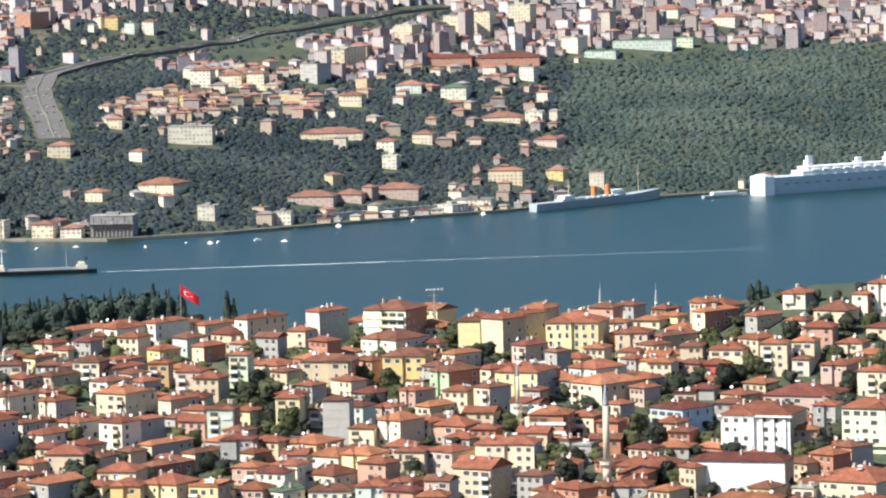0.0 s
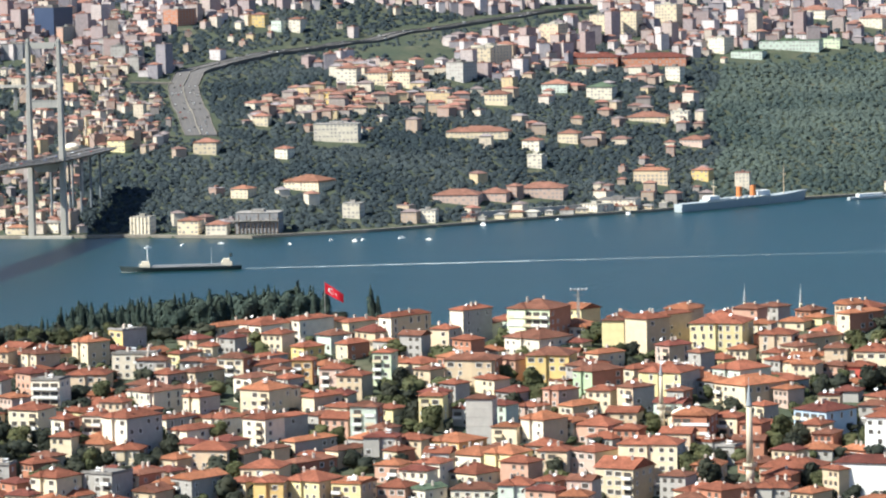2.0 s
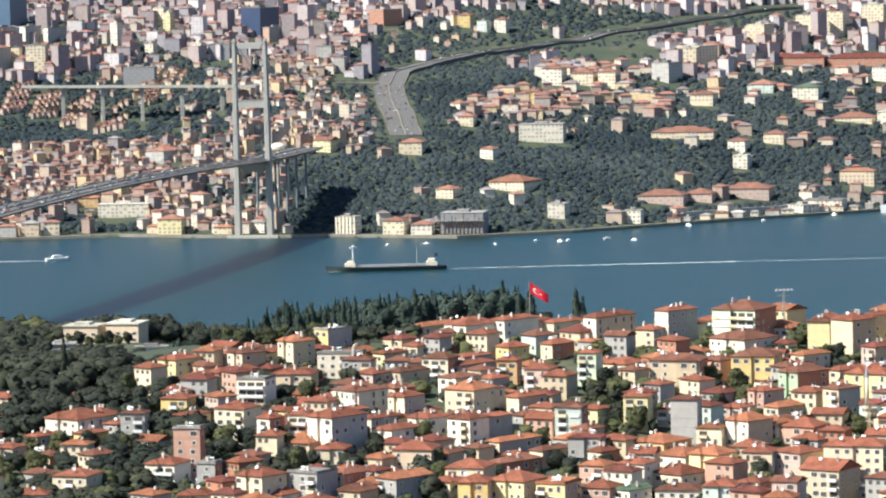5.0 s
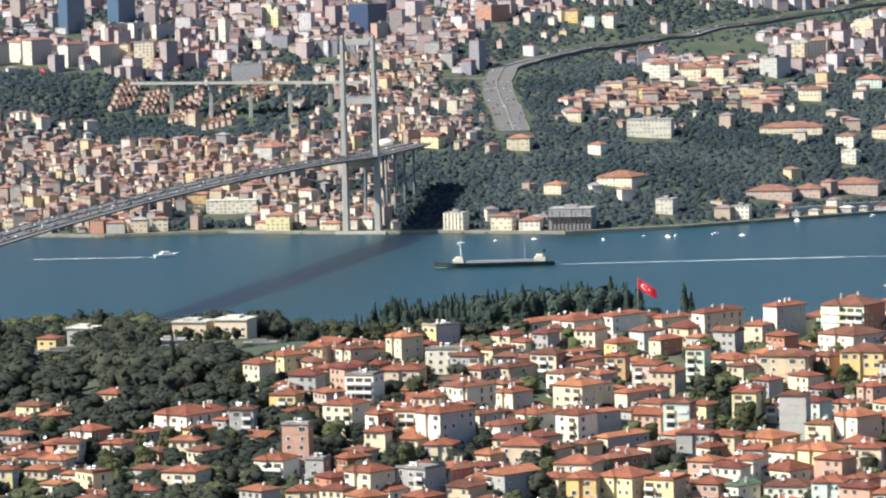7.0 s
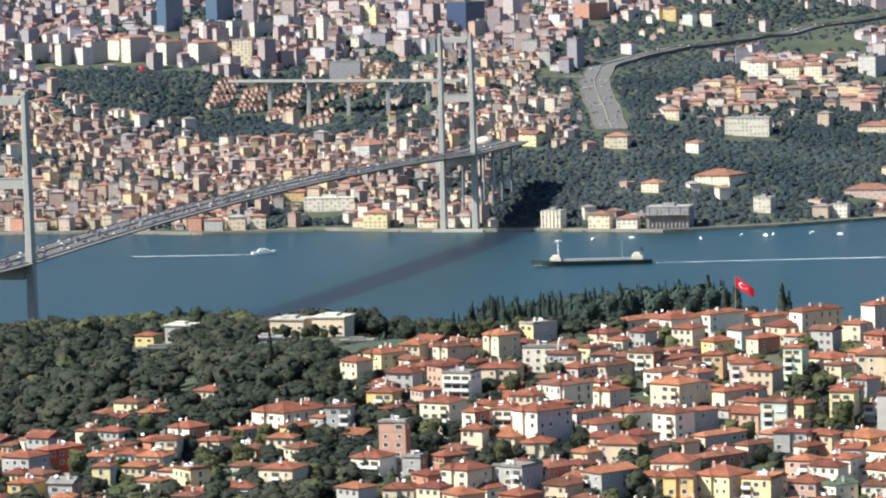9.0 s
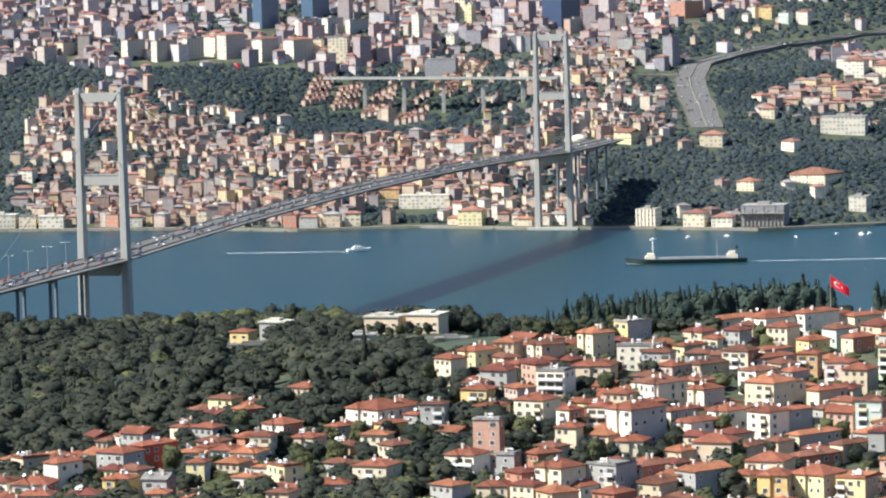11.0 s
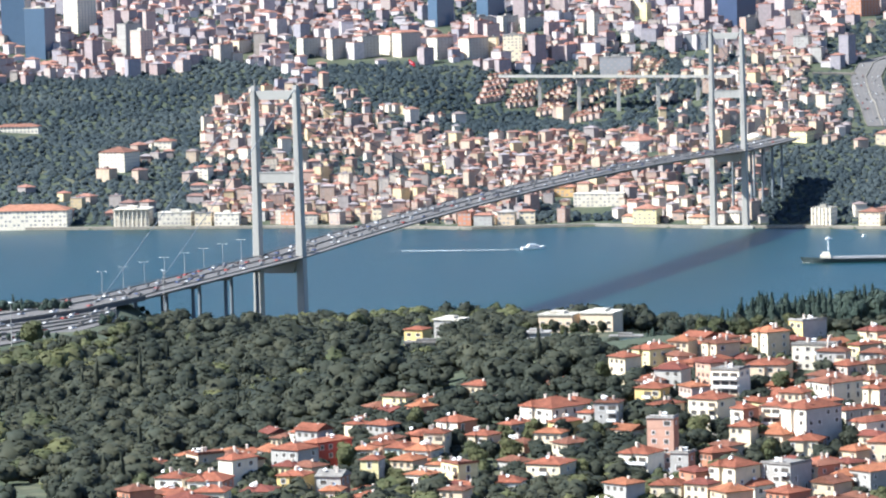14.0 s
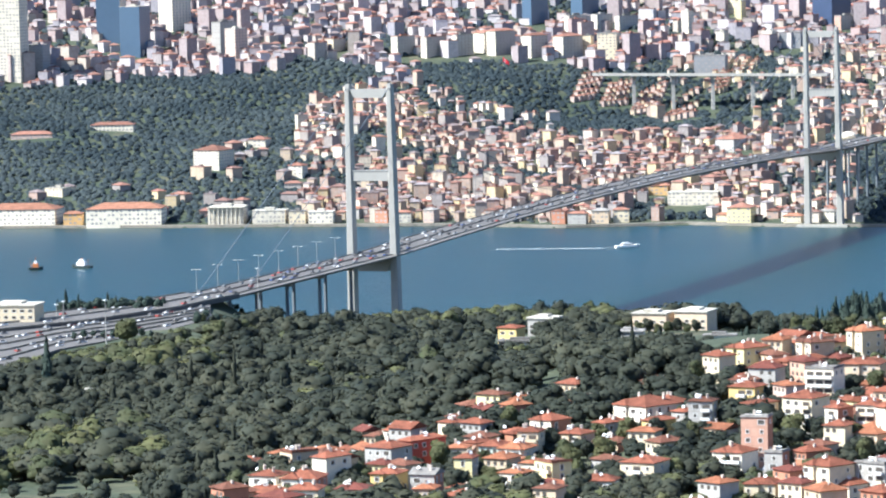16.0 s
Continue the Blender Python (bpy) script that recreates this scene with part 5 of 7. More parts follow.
house(248.9, 1352.7, -25, 8.3, 7.0, 4, "pale_yellow", "tile", balcony="yes")
house(162.6, 1355.4, -53, 6.0, 14.2, 3, "white", "tile")
house(166.7, 1340.6, -53, 8.2, 14.3, 3, "white", "tile")
house(178.0, 1351.1, -53, 9.3, 9.8, 3, "white", "tile", balcony="yes")
house(189.4, 1337.5, -49, 9.7, 9.7, 4, "white", "tile", balcony="yes")
house(198.8, 1349.5, -54, 6.0, 14.1, 3, "grey", "tile")
house(203.9, 1333.5, -54, 6.0, 19.6, 2, "cream", "orange")
house(169.2, 1314.2, -22, 13.3, 11.1, 3, "peach", "tile", balcony="yes")
house(152.9, 1353.2, -51, 6.5, 7.0, 2, "tan", "orange")
house(225.7, 1319.1, -24, 10.7, 8.3, 3, "grey", "dark_tile", balcony="yes")
house(155.3, 1376.1, -52, 6.0, 10.5, 2, "cream", "tile")
house(180.1, 1380.6, -53, 6.0, 11.8, 1, "white", "tile")
house(183.1, 1291.0, -26, 12.6, 12.6, 3, "cream", "tile")
house(182.4, 1272.8, -23, 9.6, 9.6, 3, "yellow", "tile")
house(195.9, 1274.0, -44, 12.9, 12.9, 3, "pale_yellow", "tile")
house(199.9, 1308.6, -54, 6.5, 18.7, 2, "brick", "brown")
house(213.8, 1318.8, -55, 6.0, 13.9, 2, "cream", "brown")
house(225.1, 1297.4, -34, 8.8, 8.8, 2, "salmon", "orange")
house(210.8, 1278.5, -33, 8.7, 8.7, 2, "cream", "orange", form="gable")
house(236.3, 1286.9, -38, 9.5, 9.5, 3, "white", "tile")
house(230.9, 1267.0, -56, 7.0, 9.7, 2, "white", "green_roof", form="gable")
house(222.1, 1271.3, -37, 9.8, 9.8, 2, "salmon", "tile")
house(160.8, 1282.8, -53, 9.3, 15.8, 3, "grey", "orange", form="gable")
house(165.9, 1292.7, -26, 6.0, 7.0, 2, "white", "pale_roof", form="flat")
house(150.8, 1285.3, -26, 8.0, 8.0, 2, "brick", "orange")
house(145.5, 1301.2, -33, 8.0, 8.0, 2, "tan", "tile")
house(229.8, 1312.2, -56, 6.5, 8.1, 2, "cream", "tile")
house(103.5, 1450.8, -50, 8.5, 12.6, 3, "pale_yellow", "tile", balcony="yes")
house(122.0, 1462.4, -19, 7.4, 7.4, 2, "white", "tile")
house(133.3, 1482.0, -51, 7.3, 18.2, 1, "cream", "orange")
house(137.8, 1475.6, -51, 6.0, 11.2, 1, "cream", "tile")
house(112.2, 1436.3, -50, 6.0, 15.8, 2, "pink", "tile")
house(121.2, 1439.7, -51, 6.0, 19.1, 2, "brick", "tile")
house(126.0, 1403.0, -27, 10.3, 10.3, 4, "white", "grey_roof", form="flat", balcony="all")
house(141.9, 1428.8, -20, 14.1, 10.5, 2, "peach", "tile")
house(144.2, 1412.3, -52, 6.0, 12.9, 1, "brick", "orange")
house(160.1, 1443.8, -21, 15.4, 9.8, 3, "white", "grey_roof", form="flat")
# concrete colour on the right wall paints the unlit side
house(161.3, 1481.9, -58, 8.0, 11.0, 3, "yellow", "grey_roof", form="flat", side="concrete")
house(99.3, 1396.0, -31, 9.8, 9.8, 3, "yellow", "tile")
house(89.8, 1409.7, -50, 6.0, 7.0, 1, "cream", "tile")
house(101.0, 1370.7, -50, 6.0, 12.2, 3, "white", "tile")
house(96.2, 1316.9, -18, 8.7, 7.0, 6, "salmon", "grey_roof", form="flat", side="brick")
house(116.1, 1364.0, -37, 11.4, 11.4, 4, "cream", "tile", balcony="yes")
house(125.3, 1346.8, -51, 6.0, 7.0, 4, "white", "tile", balcony="all")
house(135.8, 1349.8, -29, 7.0, 7.0, 4, "white", "tile", balcony="all")
# right wall is white in shade, painted here with the concrete colour
house(146.3, 1337.7, -52, 11.3, 16.2, 5, "white", "tile", balcony="yes", side="concrete")
house(82.0, 1364.9, -18, 8.2, 7.0, 4, "grey", "brown")
house(72.1, 1395.7, -41, 10.8, 10.8, 2, "white", "tile")
house(76.6, 1377.5, -42, 6.0, 7.0, 2, "grey", "tile")
house(67.5, 1368.1, -49, 6.0, 10.3, 2, "yellow", "tile")
house(88.7, 1310.3, -34, 10.7, 10.7, 3, "white", "tile", balcony="all")
house(115.9, 1281.6, -50, 11.1, 11.1, 4, "cream", "tile")
house(122.6, 1279.2, -51, 7.5, 9.7, 2, "white", "tile")
house(132.0, 1282.1, -42, 11.3, 11.3, 4, "grey", "grey_roof", form="flat")
house(144.3, 1287.9, -52, 6.0, 11.0, 3, "peach", "brown")
house(102.3, 1305.6, -19, 18.3, 11.0, 1, "concrete", "grey_roof", form="flat")
house(95.6, 1283.6, -20, 10.0, 10.0, 2, "cream", "tile")
house(143.8, 1328.3, -22, 9.8, 9.8, 2, "cream", "tile")
house(118.1, 1346.3, -32, 6.2, 7.0, 1, "grey", "grey_roof", form="flat")
house(100.8, 1296.4, -23, 6.0, 7.0, 4, "grey", "grey_roof", form="flat")
house(63.0, 1310.1, -49, 6.0, 7.0, 2, "pink", "tile")
house(64.6, 1384.0, -49, 15.6, 16.9, 3, "white", "tile")
house(51.5, 1372.0, -48, 6.0, 10.9, 2, "cream", "tile")
house(40.0, 1360.1, -36, 8.3, 8.3, 2, "tan", "tile")
house(59.5, 1301.6, -29, 11.8, 11.8, 3, "cream", "tile", balcony="yes")
house(44.6, 1287.1, -16, 10.8, 7.2, 2, "white", "tile")
house(-57.9, 1271.2, -27, 9.5, 9.5, 3, "white", "tile")
house(-47.0, 1264.3, -16, 11.3, 11.3, 3, "white", "tile")
house(-39.3, 1292.5, -44, 6.3, 11.0, 4, "white", "tile", bare=True)
house(-45.3, 1231.7, -12, 9.3, 9.0, 3, "cream", "tile")
house(-59.3, 1256.8, -12, 6.7, 7.0, 2, "white", "tile")
house(-32.0, 1261.6, -14, 9.8, 9.8, 2, "white", "dark_tile")
house(-21.1, 1276.6, -22, 8.9, 8.9, 3, "yellow", "tile")
house(-21.7, 1314.4, -38, 10.8, 10.8, 4, "grey", "tile")
house(-11.3, 1355.7, -45, 6.0, 16.1, 3, "red", "tile")
house(-18.9, 1402.7, -45, 6.0, 10.6, 2, "white", "tile")
house(-1.4, 1404.7, -41, 6.4, 7.0, 2, "cream", "tile")
house(-9.4, 1275.2, -21, 8.0, 8.0, 3, "grey", "grey_roof", form="gable")
house(-9.5, 1265.1, -14, 6.4, 7.0, 2, "cream", "orange")
house(0.9, 1351.3, -16, 6.7, 7.0, 2, "peach", "orange")
house(7.4, 1359.1, -46, 6.0, 8.5, 2, "salmon", "tile")
house(3.0, 1308.2, -18, 6.0, 7.0, 3, "pale_yellow", "tile")
house(19.8, 1344.2, -26, 9.6, 9.6, 2, "white", "orange")
house(18.6, 1297.4, -34, 8.0, 8.0, 2, "white", "orange")
house(24.4, 1315.2, -28, 6.0, 7.0, 2, "white", "orange")
house(24.7, 1355.4, -20, 7.2, 7.2, 3, "cream", "tile", balcony="yes")
house(24.3, 1451.1, -47, 6.0, 9.0, 1, "brick", "orange")
house(31.9, 1387.4, -45, 9.6, 9.6, 2, "white", "tile")


# ---- buildings of the far shore that stand out ----
block("waterfront_barracks", -384, 3721, -11, 67.2, 30.0, 14.2, "white", "orange", "hip")
block("waterfront_barracks", -289, 3690, -6, 67.8, 30.0, 14.6, "white", "orange", "hip")
block("house", -337, 3699, -5, 16.9, 11.6, 10.1, "ochre", "orange", "hip")
block("palace", -197, 3667, -7, 31.4, 28.7, 15.0, "stone", "pale_roof", "flat")
block("palace_wing", -159, 3658, -8, 29.3, 20.1, 11.4, "stone", "pale_roof", "flat")
block("house", -134, 3645, -8, 14.6, 14.3, 10.9, "cream", "grey_roof", "flat")
block("villa", -113, 3638, -8, 21.6, 14.3, 10.4, "white", "pale_roof", "flat")
block("apartment_block", -222, 3908, -28, 27.9, 27.9, 18.6, "white", "tile", "hip")
block("low_building", -333, 4119, -6, 42.8, 16.2, 6.7, "white", "tile", "hip")
block("low_building", -411, 4096, -5, 40.9, 16.1, 5.0, "pink", "tile", "hip")
block("villa", -361, 3838, -34, 20.5, 20.5, 7.9, "cream", "pale_roof", "flat")
block("house", -182, 3990, -16, 17.2, 17.2, 7.6, "white", "tile", "hip")
block("house", -141, 3854, -20, 14.1, 14.1, 12.1, "white", "tile", "hip")
block("tower_block", -461, 4410, -14, 26.9, 26.9, 113.2, "white", "pale_roof", "flat")
block("tower_block", -438, 4440, -17, 21.7, 21.7, 32.7, "concrete", "grey_roof", "flat")
block("office_tower", -369, 4587, -11, 27.3, 27.3, 73.8, "glass", "grey_roof", "flat")
block("office_tower", -339, 4529, -24, 24.6, 24.6, 54.9, "glass", "pale_roof", "flat")
block("tower_block", -303, 4653, -41, 21.5, 30.0, 62.1, "white", "pale_roof", "flat")
block("tower_block", -242, 4532, -42, 13.1, 25.3, 35.8, "concrete", "grey_roof", "flat")
block("tower_block", -226, 4473, -42, 15.5, 19.0, 35.3, "pink", "pale_roof", "flat")
block("low_building", -398, 4421, -5, 35.0, 10.4, 4.8, "white", "pale_roof", "flat")
block("apartment_block", -46, 4458, -44, 9.4, 27.4, 23.0, "white", "tile", "flat")
block("apartment_block", -14, 4448, -45, 8.6, 28.2, 23.0, "white", "tile", "flat")
block("apartment_block", 18, 4454, -45, 6.9, 25.7, 23.0, "white", "grey_roof", "flat")
block("apartment_block", -120, 4495, -43, 13.0, 19.0, 15.3, "cream", "tile", "flat")
block("office_tower", 101, 4660, -46, 14.3, 26.9, 64.6, "glass", "grey_roof", "flat")
block("office_tower", 159, 4718, -47, 18.1, 27.2, 55.8, "glass", "grey_roof", "flat")
block("apartment_block", 145, 4604, -47, 7.1, 30.0, 20.0, "white", "grey_roof", "flat")
block("apartment_block", 173, 4582, -47, 8.8, 24.7, 21.8, "white", "grey_roof", "flat")
block("apartment_block", 200, 4586, -47, 7.1, 30.0, 16.9, "white", "grey_roof", "flat")
block("apartment_block", 42, 4483, -46, 19.8, 20.7, 21.9, "white", "tile", "hip")
block("apartment_block", 59, 4452, -46, 13.7, 30.0, 26.6, "white", "tile", "hip")
block("apartment_block", 94, 4396, -46, 14.4, 25.4, 23.9, "white", "tile", "hip")
block("apartment_block", 129, 4393, -47, 15.2, 29.6, 23.9, "white", "tile", "hip")
block("apartment_block", 151, 4406, -22, 8.9, 8.9, 21.6, "cream", "grey_roof", "flat")
block("apartment_block", 172, 4392, -12, 20.6, 20.6, 28.1, "cream", "grey_roof", "flat")
block("office_block", 276, 4327, -14, 32.9, 17.0, 19.5, "dark_grey", "grey_roof", "flat")
block("apartment_block", 347, 4449, -32, 11.7, 11.7, 20.7, "white", "pale_roof", "flat")
block("office_block", 371, 4456, -15, 23.5, 17.5, 17.0, "dark_grey", "grey_roof", "flat")
block("office_tower", 428, 4596, -50, 30.1, 30.0, 32.6, "navy", "grey_roof", "flat")
block("apartment_block", 441, 4559, -50, 9.7, 29.1, 16.2, "salmon", "grey_roof", "flat")
block("apartment_block", 472, 4457, -26, 14.3, 14.3, 18.3, "concrete", "grey_roof", "flat")
block("apartment_block", 482, 4425, -21, 16.3, 16.3, 13.9, "concrete", "grey_roof", "flat")
block("apartment_block", 487, 4328, -28, 12.8, 12.8, 16.0, "concrete", "grey_roof", "flat")
block("hall", 416, 3833, -36, 18.1, 18.1, 11.0, "pale_yellow", "tile", "gable")
block("apartment_block", 264, 4522, -43, 9.6, 9.6, 27.1, "white", "pale_roof", "flat")
block("apartment_block", 299, 4488, -34, 9.9, 9.9, 12.2, "white", "pale_roof", "flat")
block("apartment_block", 322, 4651, -33, 13.1, 13.1, 20.3, "cream", "pale_roof", "flat")
block("apartment_block", 328, 4616, -38, 9.1, 9.1, 20.2, "pale_yellow", "pale_roof", "flat")
block("office_block", 577, 4662, -52, 22.6, 30.0, 19.1, "brick", "grey_roof", "flat")
block("apartment_block", 663, 4623, -28, 14.9, 14.9, 14.0, "yellow", "tile", "hip")
block("apartment_block", 678, 4587, -34, 11.9, 11.9, 12.6, "mint", "grey_roof", "flat")
block("apartment_block", 699, 4586, -35, 14.1, 14.1, 15.2, "white", "tile", "hip")
block("apartment_block", 629, 3889, -19, 42.4, 21.6, 17.1, "stone", "grey_roof", "flat")
block("villa", 494, 3815, -18, 21.2, 21.1, 11.5, "cream", "tile", "hip")
block("villa", 565, 3948, -22, 15.7, 15.7, 9.8, "cream", "tile", "hip")
block("hotel", 559, 3616, -40, 35.8, 30.0, 7.9, "cream", "orange", "hip")
block("villa", 495, 3582, -36, 16.7, 16.7, 8.4, "cream", "orange", "hip")
block("waterfront_block", 392, 3455, -27, 16.2, 16.2, 14.2, "white", "pale_roof", "flat")
block("villa", 429, 3433, -22, 18.0, 18.0, 11.3, "cream", "tile", "hip")
block("villa", 450, 3418, -18, 17.6, 17.6, 8.4, "white", "tile", "hip")
block("villa", 248, 3521, -18, 20.7, 20.7, 12.9, "pale_yellow", "tile", "hip")
block("long_hall", 214, 3626, -14, 44.6, 14.2, 11.9, "white", "pale_roof", "flat")
block("house", 185, 3677, -13, 20.3, 14.4, 8.5, "ochre", "orange", "hip")
block("hall", 268, 3870, -49, 23.8, 28.3, 12.1, "concrete", "brown", "hip")
block("villa", 562, 3783, -39, 13.3, 13.3, 9.4, "white", "tile", "hip")
block("apartment_block", 851, 4295, -22, 22.4, 22.4, 23.8, "cream", "pale_roof", "flat")
block("apartment_block", 888, 4349, -28, 22.0, 22.0, 16.9, "peach", "tile", "hip")
block("apartment_block", 813, 4213, -51, 22.8, 22.8, 20.4, "concrete", "grey_roof", "flat")
block("apartment_block", 967, 4475, -35, 23.7, 23.7, 19.9, "cream", "pale_roof", "flat")
block("apartment_block", 688, 4172, -25, 20.9, 20.9, 17.2, "white", "tile", "hip")
block("apartment_block", 719, 4172, -24, 23.7, 23.7, 13.2, "cream", "tile", "hip")
block("apartment_block", 743, 4161, -29, 18.2, 18.2, 17.2, "cream", "tile", "hip")
block("apartment_block", 649, 4068, -20, 14.3, 14.3, 12.9, "yellow", "tile", "hip")
block("long_hall", 769, 3904, -22, 60.4, 21.8, 6.5, "cream", "tile", "hip")
block("villa", 806, 3828, -30, 16.8, 16.8, 10.6, "white", "tile", "hip")
block("villa", 790, 3739, -28, 13.5, 13.5, 12.5, "white", "pale_roof", "flat")
block("school", 1217, 4396, -26, 66.0, 30.0, 11.1, "mint", "green_roof", "flat")
block("school", 1265, 4406, -26, 21.5, 14.4, 11.2, "pale_green", "green_roof", "flat")
block("school", 1161, 4367, -25, 34.3, 30.0, 8.6, "mint", "green_roof", "flat")
block("apartment_block", 1139, 4400, -48, 20.1, 20.1, 17.3, "white", "pale_roof", "flat")
block("apartment_block", 1065, 4525, -31, 25.2, 25.2, 27.8, "cream", "tile", "flat")
block("apartment_block", 1120, 4560, -31, 25.4, 25.4, 30.6, "cream", "pale_roof", "flat")
block("apartment_block", 1038, 4547, -31, 20.1, 20.1, 19.0, "cream", "grey_roof", "flat")
block("apartment_block", 965, 4457, -43, 21.7, 21.7, 24.2, "peach", "pale_roof", "flat")
block("apartment_block", 867, 4323, -53, 31.8, 30.0, 21.5, "cream", "pale_roof", "flat")
block("long_hall", 983, 4354, -23, 61.5, 30.0, 9.1, "brick", "dark_tile", "hip")
block("long_hall", 1049, 4335, -24, 70.7, 30.0, 9.7, "brick", "dark_tile", "hip")
block("hotel", 880, 3659, -24, 31.2, 14.7, 13.3, "tan", "orange", "hip")
block("villa", 934, 3685, -33, 16.3, 16.3, 10.3, "yellow", "tile", "hip")
block("row_house", 765, 3594, -22, 40.5, 28.7, 10.0, "pink", "tile", "hip")
block("row_house", 681, 3558, -21, 39.9, 28.3, 8.8, "pink", "tile", "hip")
block("row_house", 717, 3573, -23, 25.2, 25.2, 7.9, "pink", "tile", "hip")
block("villa", 793, 3749, -23, 15.9, 15.9, 9.4, "white", "pale_roof", "flat")
block("hotel", 559, 3616, -41, 35.2, 30.0, 8.9, "cream", "orange", "hip")
block("long_hall", 771, 3907, -21, 46.1, 30.0, 6.5, "cream", "tile", "hip")
block("villa", 824, 4077, -26, 23.3, 23.3, 11.3, "cream", "tile", "hip")
block("villa", 900, 4150, -25, 26.6, 26.6, 9.2, "mint", "tile", "hip")
block("villa", 936, 4101, -26, 26.3, 26.3, 12.6, "white", "green_roof", "hip")
block("villa", 1039, 4207, -36, 15.9, 15.9, 14.7, "white", "grey_roof", "flat")
block("villa", 982, 3957, -25, 17.0, 17.0, 13.3, "white", "pale_roof", "flat")
block("villa", 970, 3854, -35, 23.1, 23.1, 7.6, "pink", "tile", "hip")
block("cafe", 798, 3525, -58, 20.8, 20.8, 6.4, "white", "pale_roof", "flat")
block("cafe", 822, 3543, -23, 34.1, 30.0, 8.9, "white", "grey_roof", "flat")
block("villa", 495, 3818, -22, 21.6, 21.6, 9.4, "cream", "tile", "hip")
block("low_building", 575, 3479, -28, 15.2, 15.2, 12.9, "stone", "grey_roof", "flat")
block("lattice_pavilion", 485, 3417, -18, 35.7, 27.0, 17.3, "dark_grey", "grey_roof", "flat")
block("villa", 953, 3973, -24, 39.4, 30.0, 5.5, "cream", "tile", "hip")
block("villa", 851, 3869, -28, 19.6, 19.6, 9.7, "cream", "tile", "hip")
block("apartment_block", 1302, 4597, -38, 34.9, 30.0, 10.4, "white", "tile", "hip")
block("apartment_block", 1354, 4530, -43, 28.7, 28.7, 11.6, "white", "tile", "hip")
block("apartment_block", 1403, 4531, -44, 21.6, 21.6, 12.3, "cream", "tile", "hip")


# ---- the near hill: mosques, masts, flag, single trees, ridge cypresses ----
minaret(321.8, 1330.7, 23.5, 0.85, label="white minaret with a dark cone beside a small dome", at_height=0.36)
mosque(328.5, 1327.0, 4.4, 5.0)
minaret(328.0, 1240.6, 36.5, 1.3, label="tall grey stone minaret with one balcony", at_height=0.29)
for _u, _top in ((1891, 652), (1990, 655)):
    _x, _y = at(_u, 1640)
    minaret(_x, _y, 30, 0.85, z=258.2 - 1640 * _top / 7333 - 31.4)


def floodlight_mast(u, r, top):
    x, y = at(u, r)
    z = z_at(x, y)
    h = 258.2 - r * top / 7333 - z
    t = thing("floodlight_mast", Matrix.Translation((x, y, z)), "lattice mast with a crossarm of floodlights", "mast")
    s = Shape()
    for a, b in ((-.5, -.5), (.5, -.5), (.5, .5), (-.5, .5)):
        s.tube((a, b, -1), (a * .5, b * .5, h), 0.09, 5)
    for i in range(int(h / 1.5)):
        k = 1 - .5 * i * 1.5 / h
        s.tube((-.5 * k, -.5 * k, i * 1.5), (.5 * k, -.5 * k, i * 1.5 + 1.5), 0.06, 4).tube((.5 * k, .5 * k, i * 1.5), (-.5 * k, .5 * k, i * 1.5 + 1.5), 0.06, 4)
    s.put("lattice", M_STEEL, t)
    Shape().box(-3.1, 3.1, -.12, .12, h - .15, h + .1).box(-2.2, 2.2, -.12, .12, h - 1.9, h - 1.7).put("crossarm", M_STEEL, t)
    for i in range(5):
        Shape().box(-3 + i * 1.4, -2.3 + i * 1.4, -.5, -.1, h + .1, h + .7).put("floodlight", M_DISH, t)
    return t


floodlight_mast(1596, 1500, 659)


def flag(u, r, top, w, h):
    x, y = at(u, r)
    z = z_at(x, y)
    ht = 258.2 - r * top / 7333 - z
    t = thing("flag", pose(x, y, z, 0, 0, -8), "red flag with a white crescent and star on a tall pole", "flag")
    Shape().tube((0, 0, -1), (0, 0, ht), 0.16, 8, r2=0.09).put("pole", M_STEEL, t)
    n, k = 14, 8

    def cloth(a, b):
        return (a * w, 0.35 * math.sin(a * 7) * a, ht - 0.4 - b * h * .8 * (1 - .2 * a) - a * h * .95)
    v = [cloth(i / n, j / k) for i in range(n + 1) for j in range(k + 1)]
    f = [(i * (k + 1) + j, i * (k + 1) + j + 1, (i + 1) * (k + 1) + j + 1, (i + 1) * (k + 1) + j) for i in range(n) for j in range(k)]
    c = link_mesh("cloth", v, f, M_RED, parent=t)
    so = c.modifiers.new("thickness", "SOLIDIFY")
    so.thickness = 0.03

    def flat(name, pts):
        return link_mesh(name, [(p[0], p[1] - .08, p[2]) for p in (cloth(a, b) for a, b in pts)], [tuple(range(len(pts)))[::-1]], M_WHITE, parent=c)
    out = [(0.36 + .17 * math.cos(q), 0.5 + .25 * math.sin(q)) for q in np.linspace(.55, math.tau - .55, 20)]
    inn = [(0.40 + .13 * math.cos(q), 0.5 + .19 * math.sin(q)) for q in np.linspace(math.tau - .5, .5, 20)]
    for i in range(19):
        flat("crescent", [out[i], out[i + 1], inn[18 - i], inn[19 - i]])
    star = []
    for i in range(10):
        q, rr = i * math.tau / 10, (0.085 if i % 2 == 0 else .035)
        star.append((0.60 + rr * math.cos(q) * .75, .5 + rr * 1.3 * math.sin(q)))
    flat("star", star)
    return t


flag(1146, 1535, 632, 7.0, 5.2)
flag(100, 4330, 229, 6.5, 5.5)



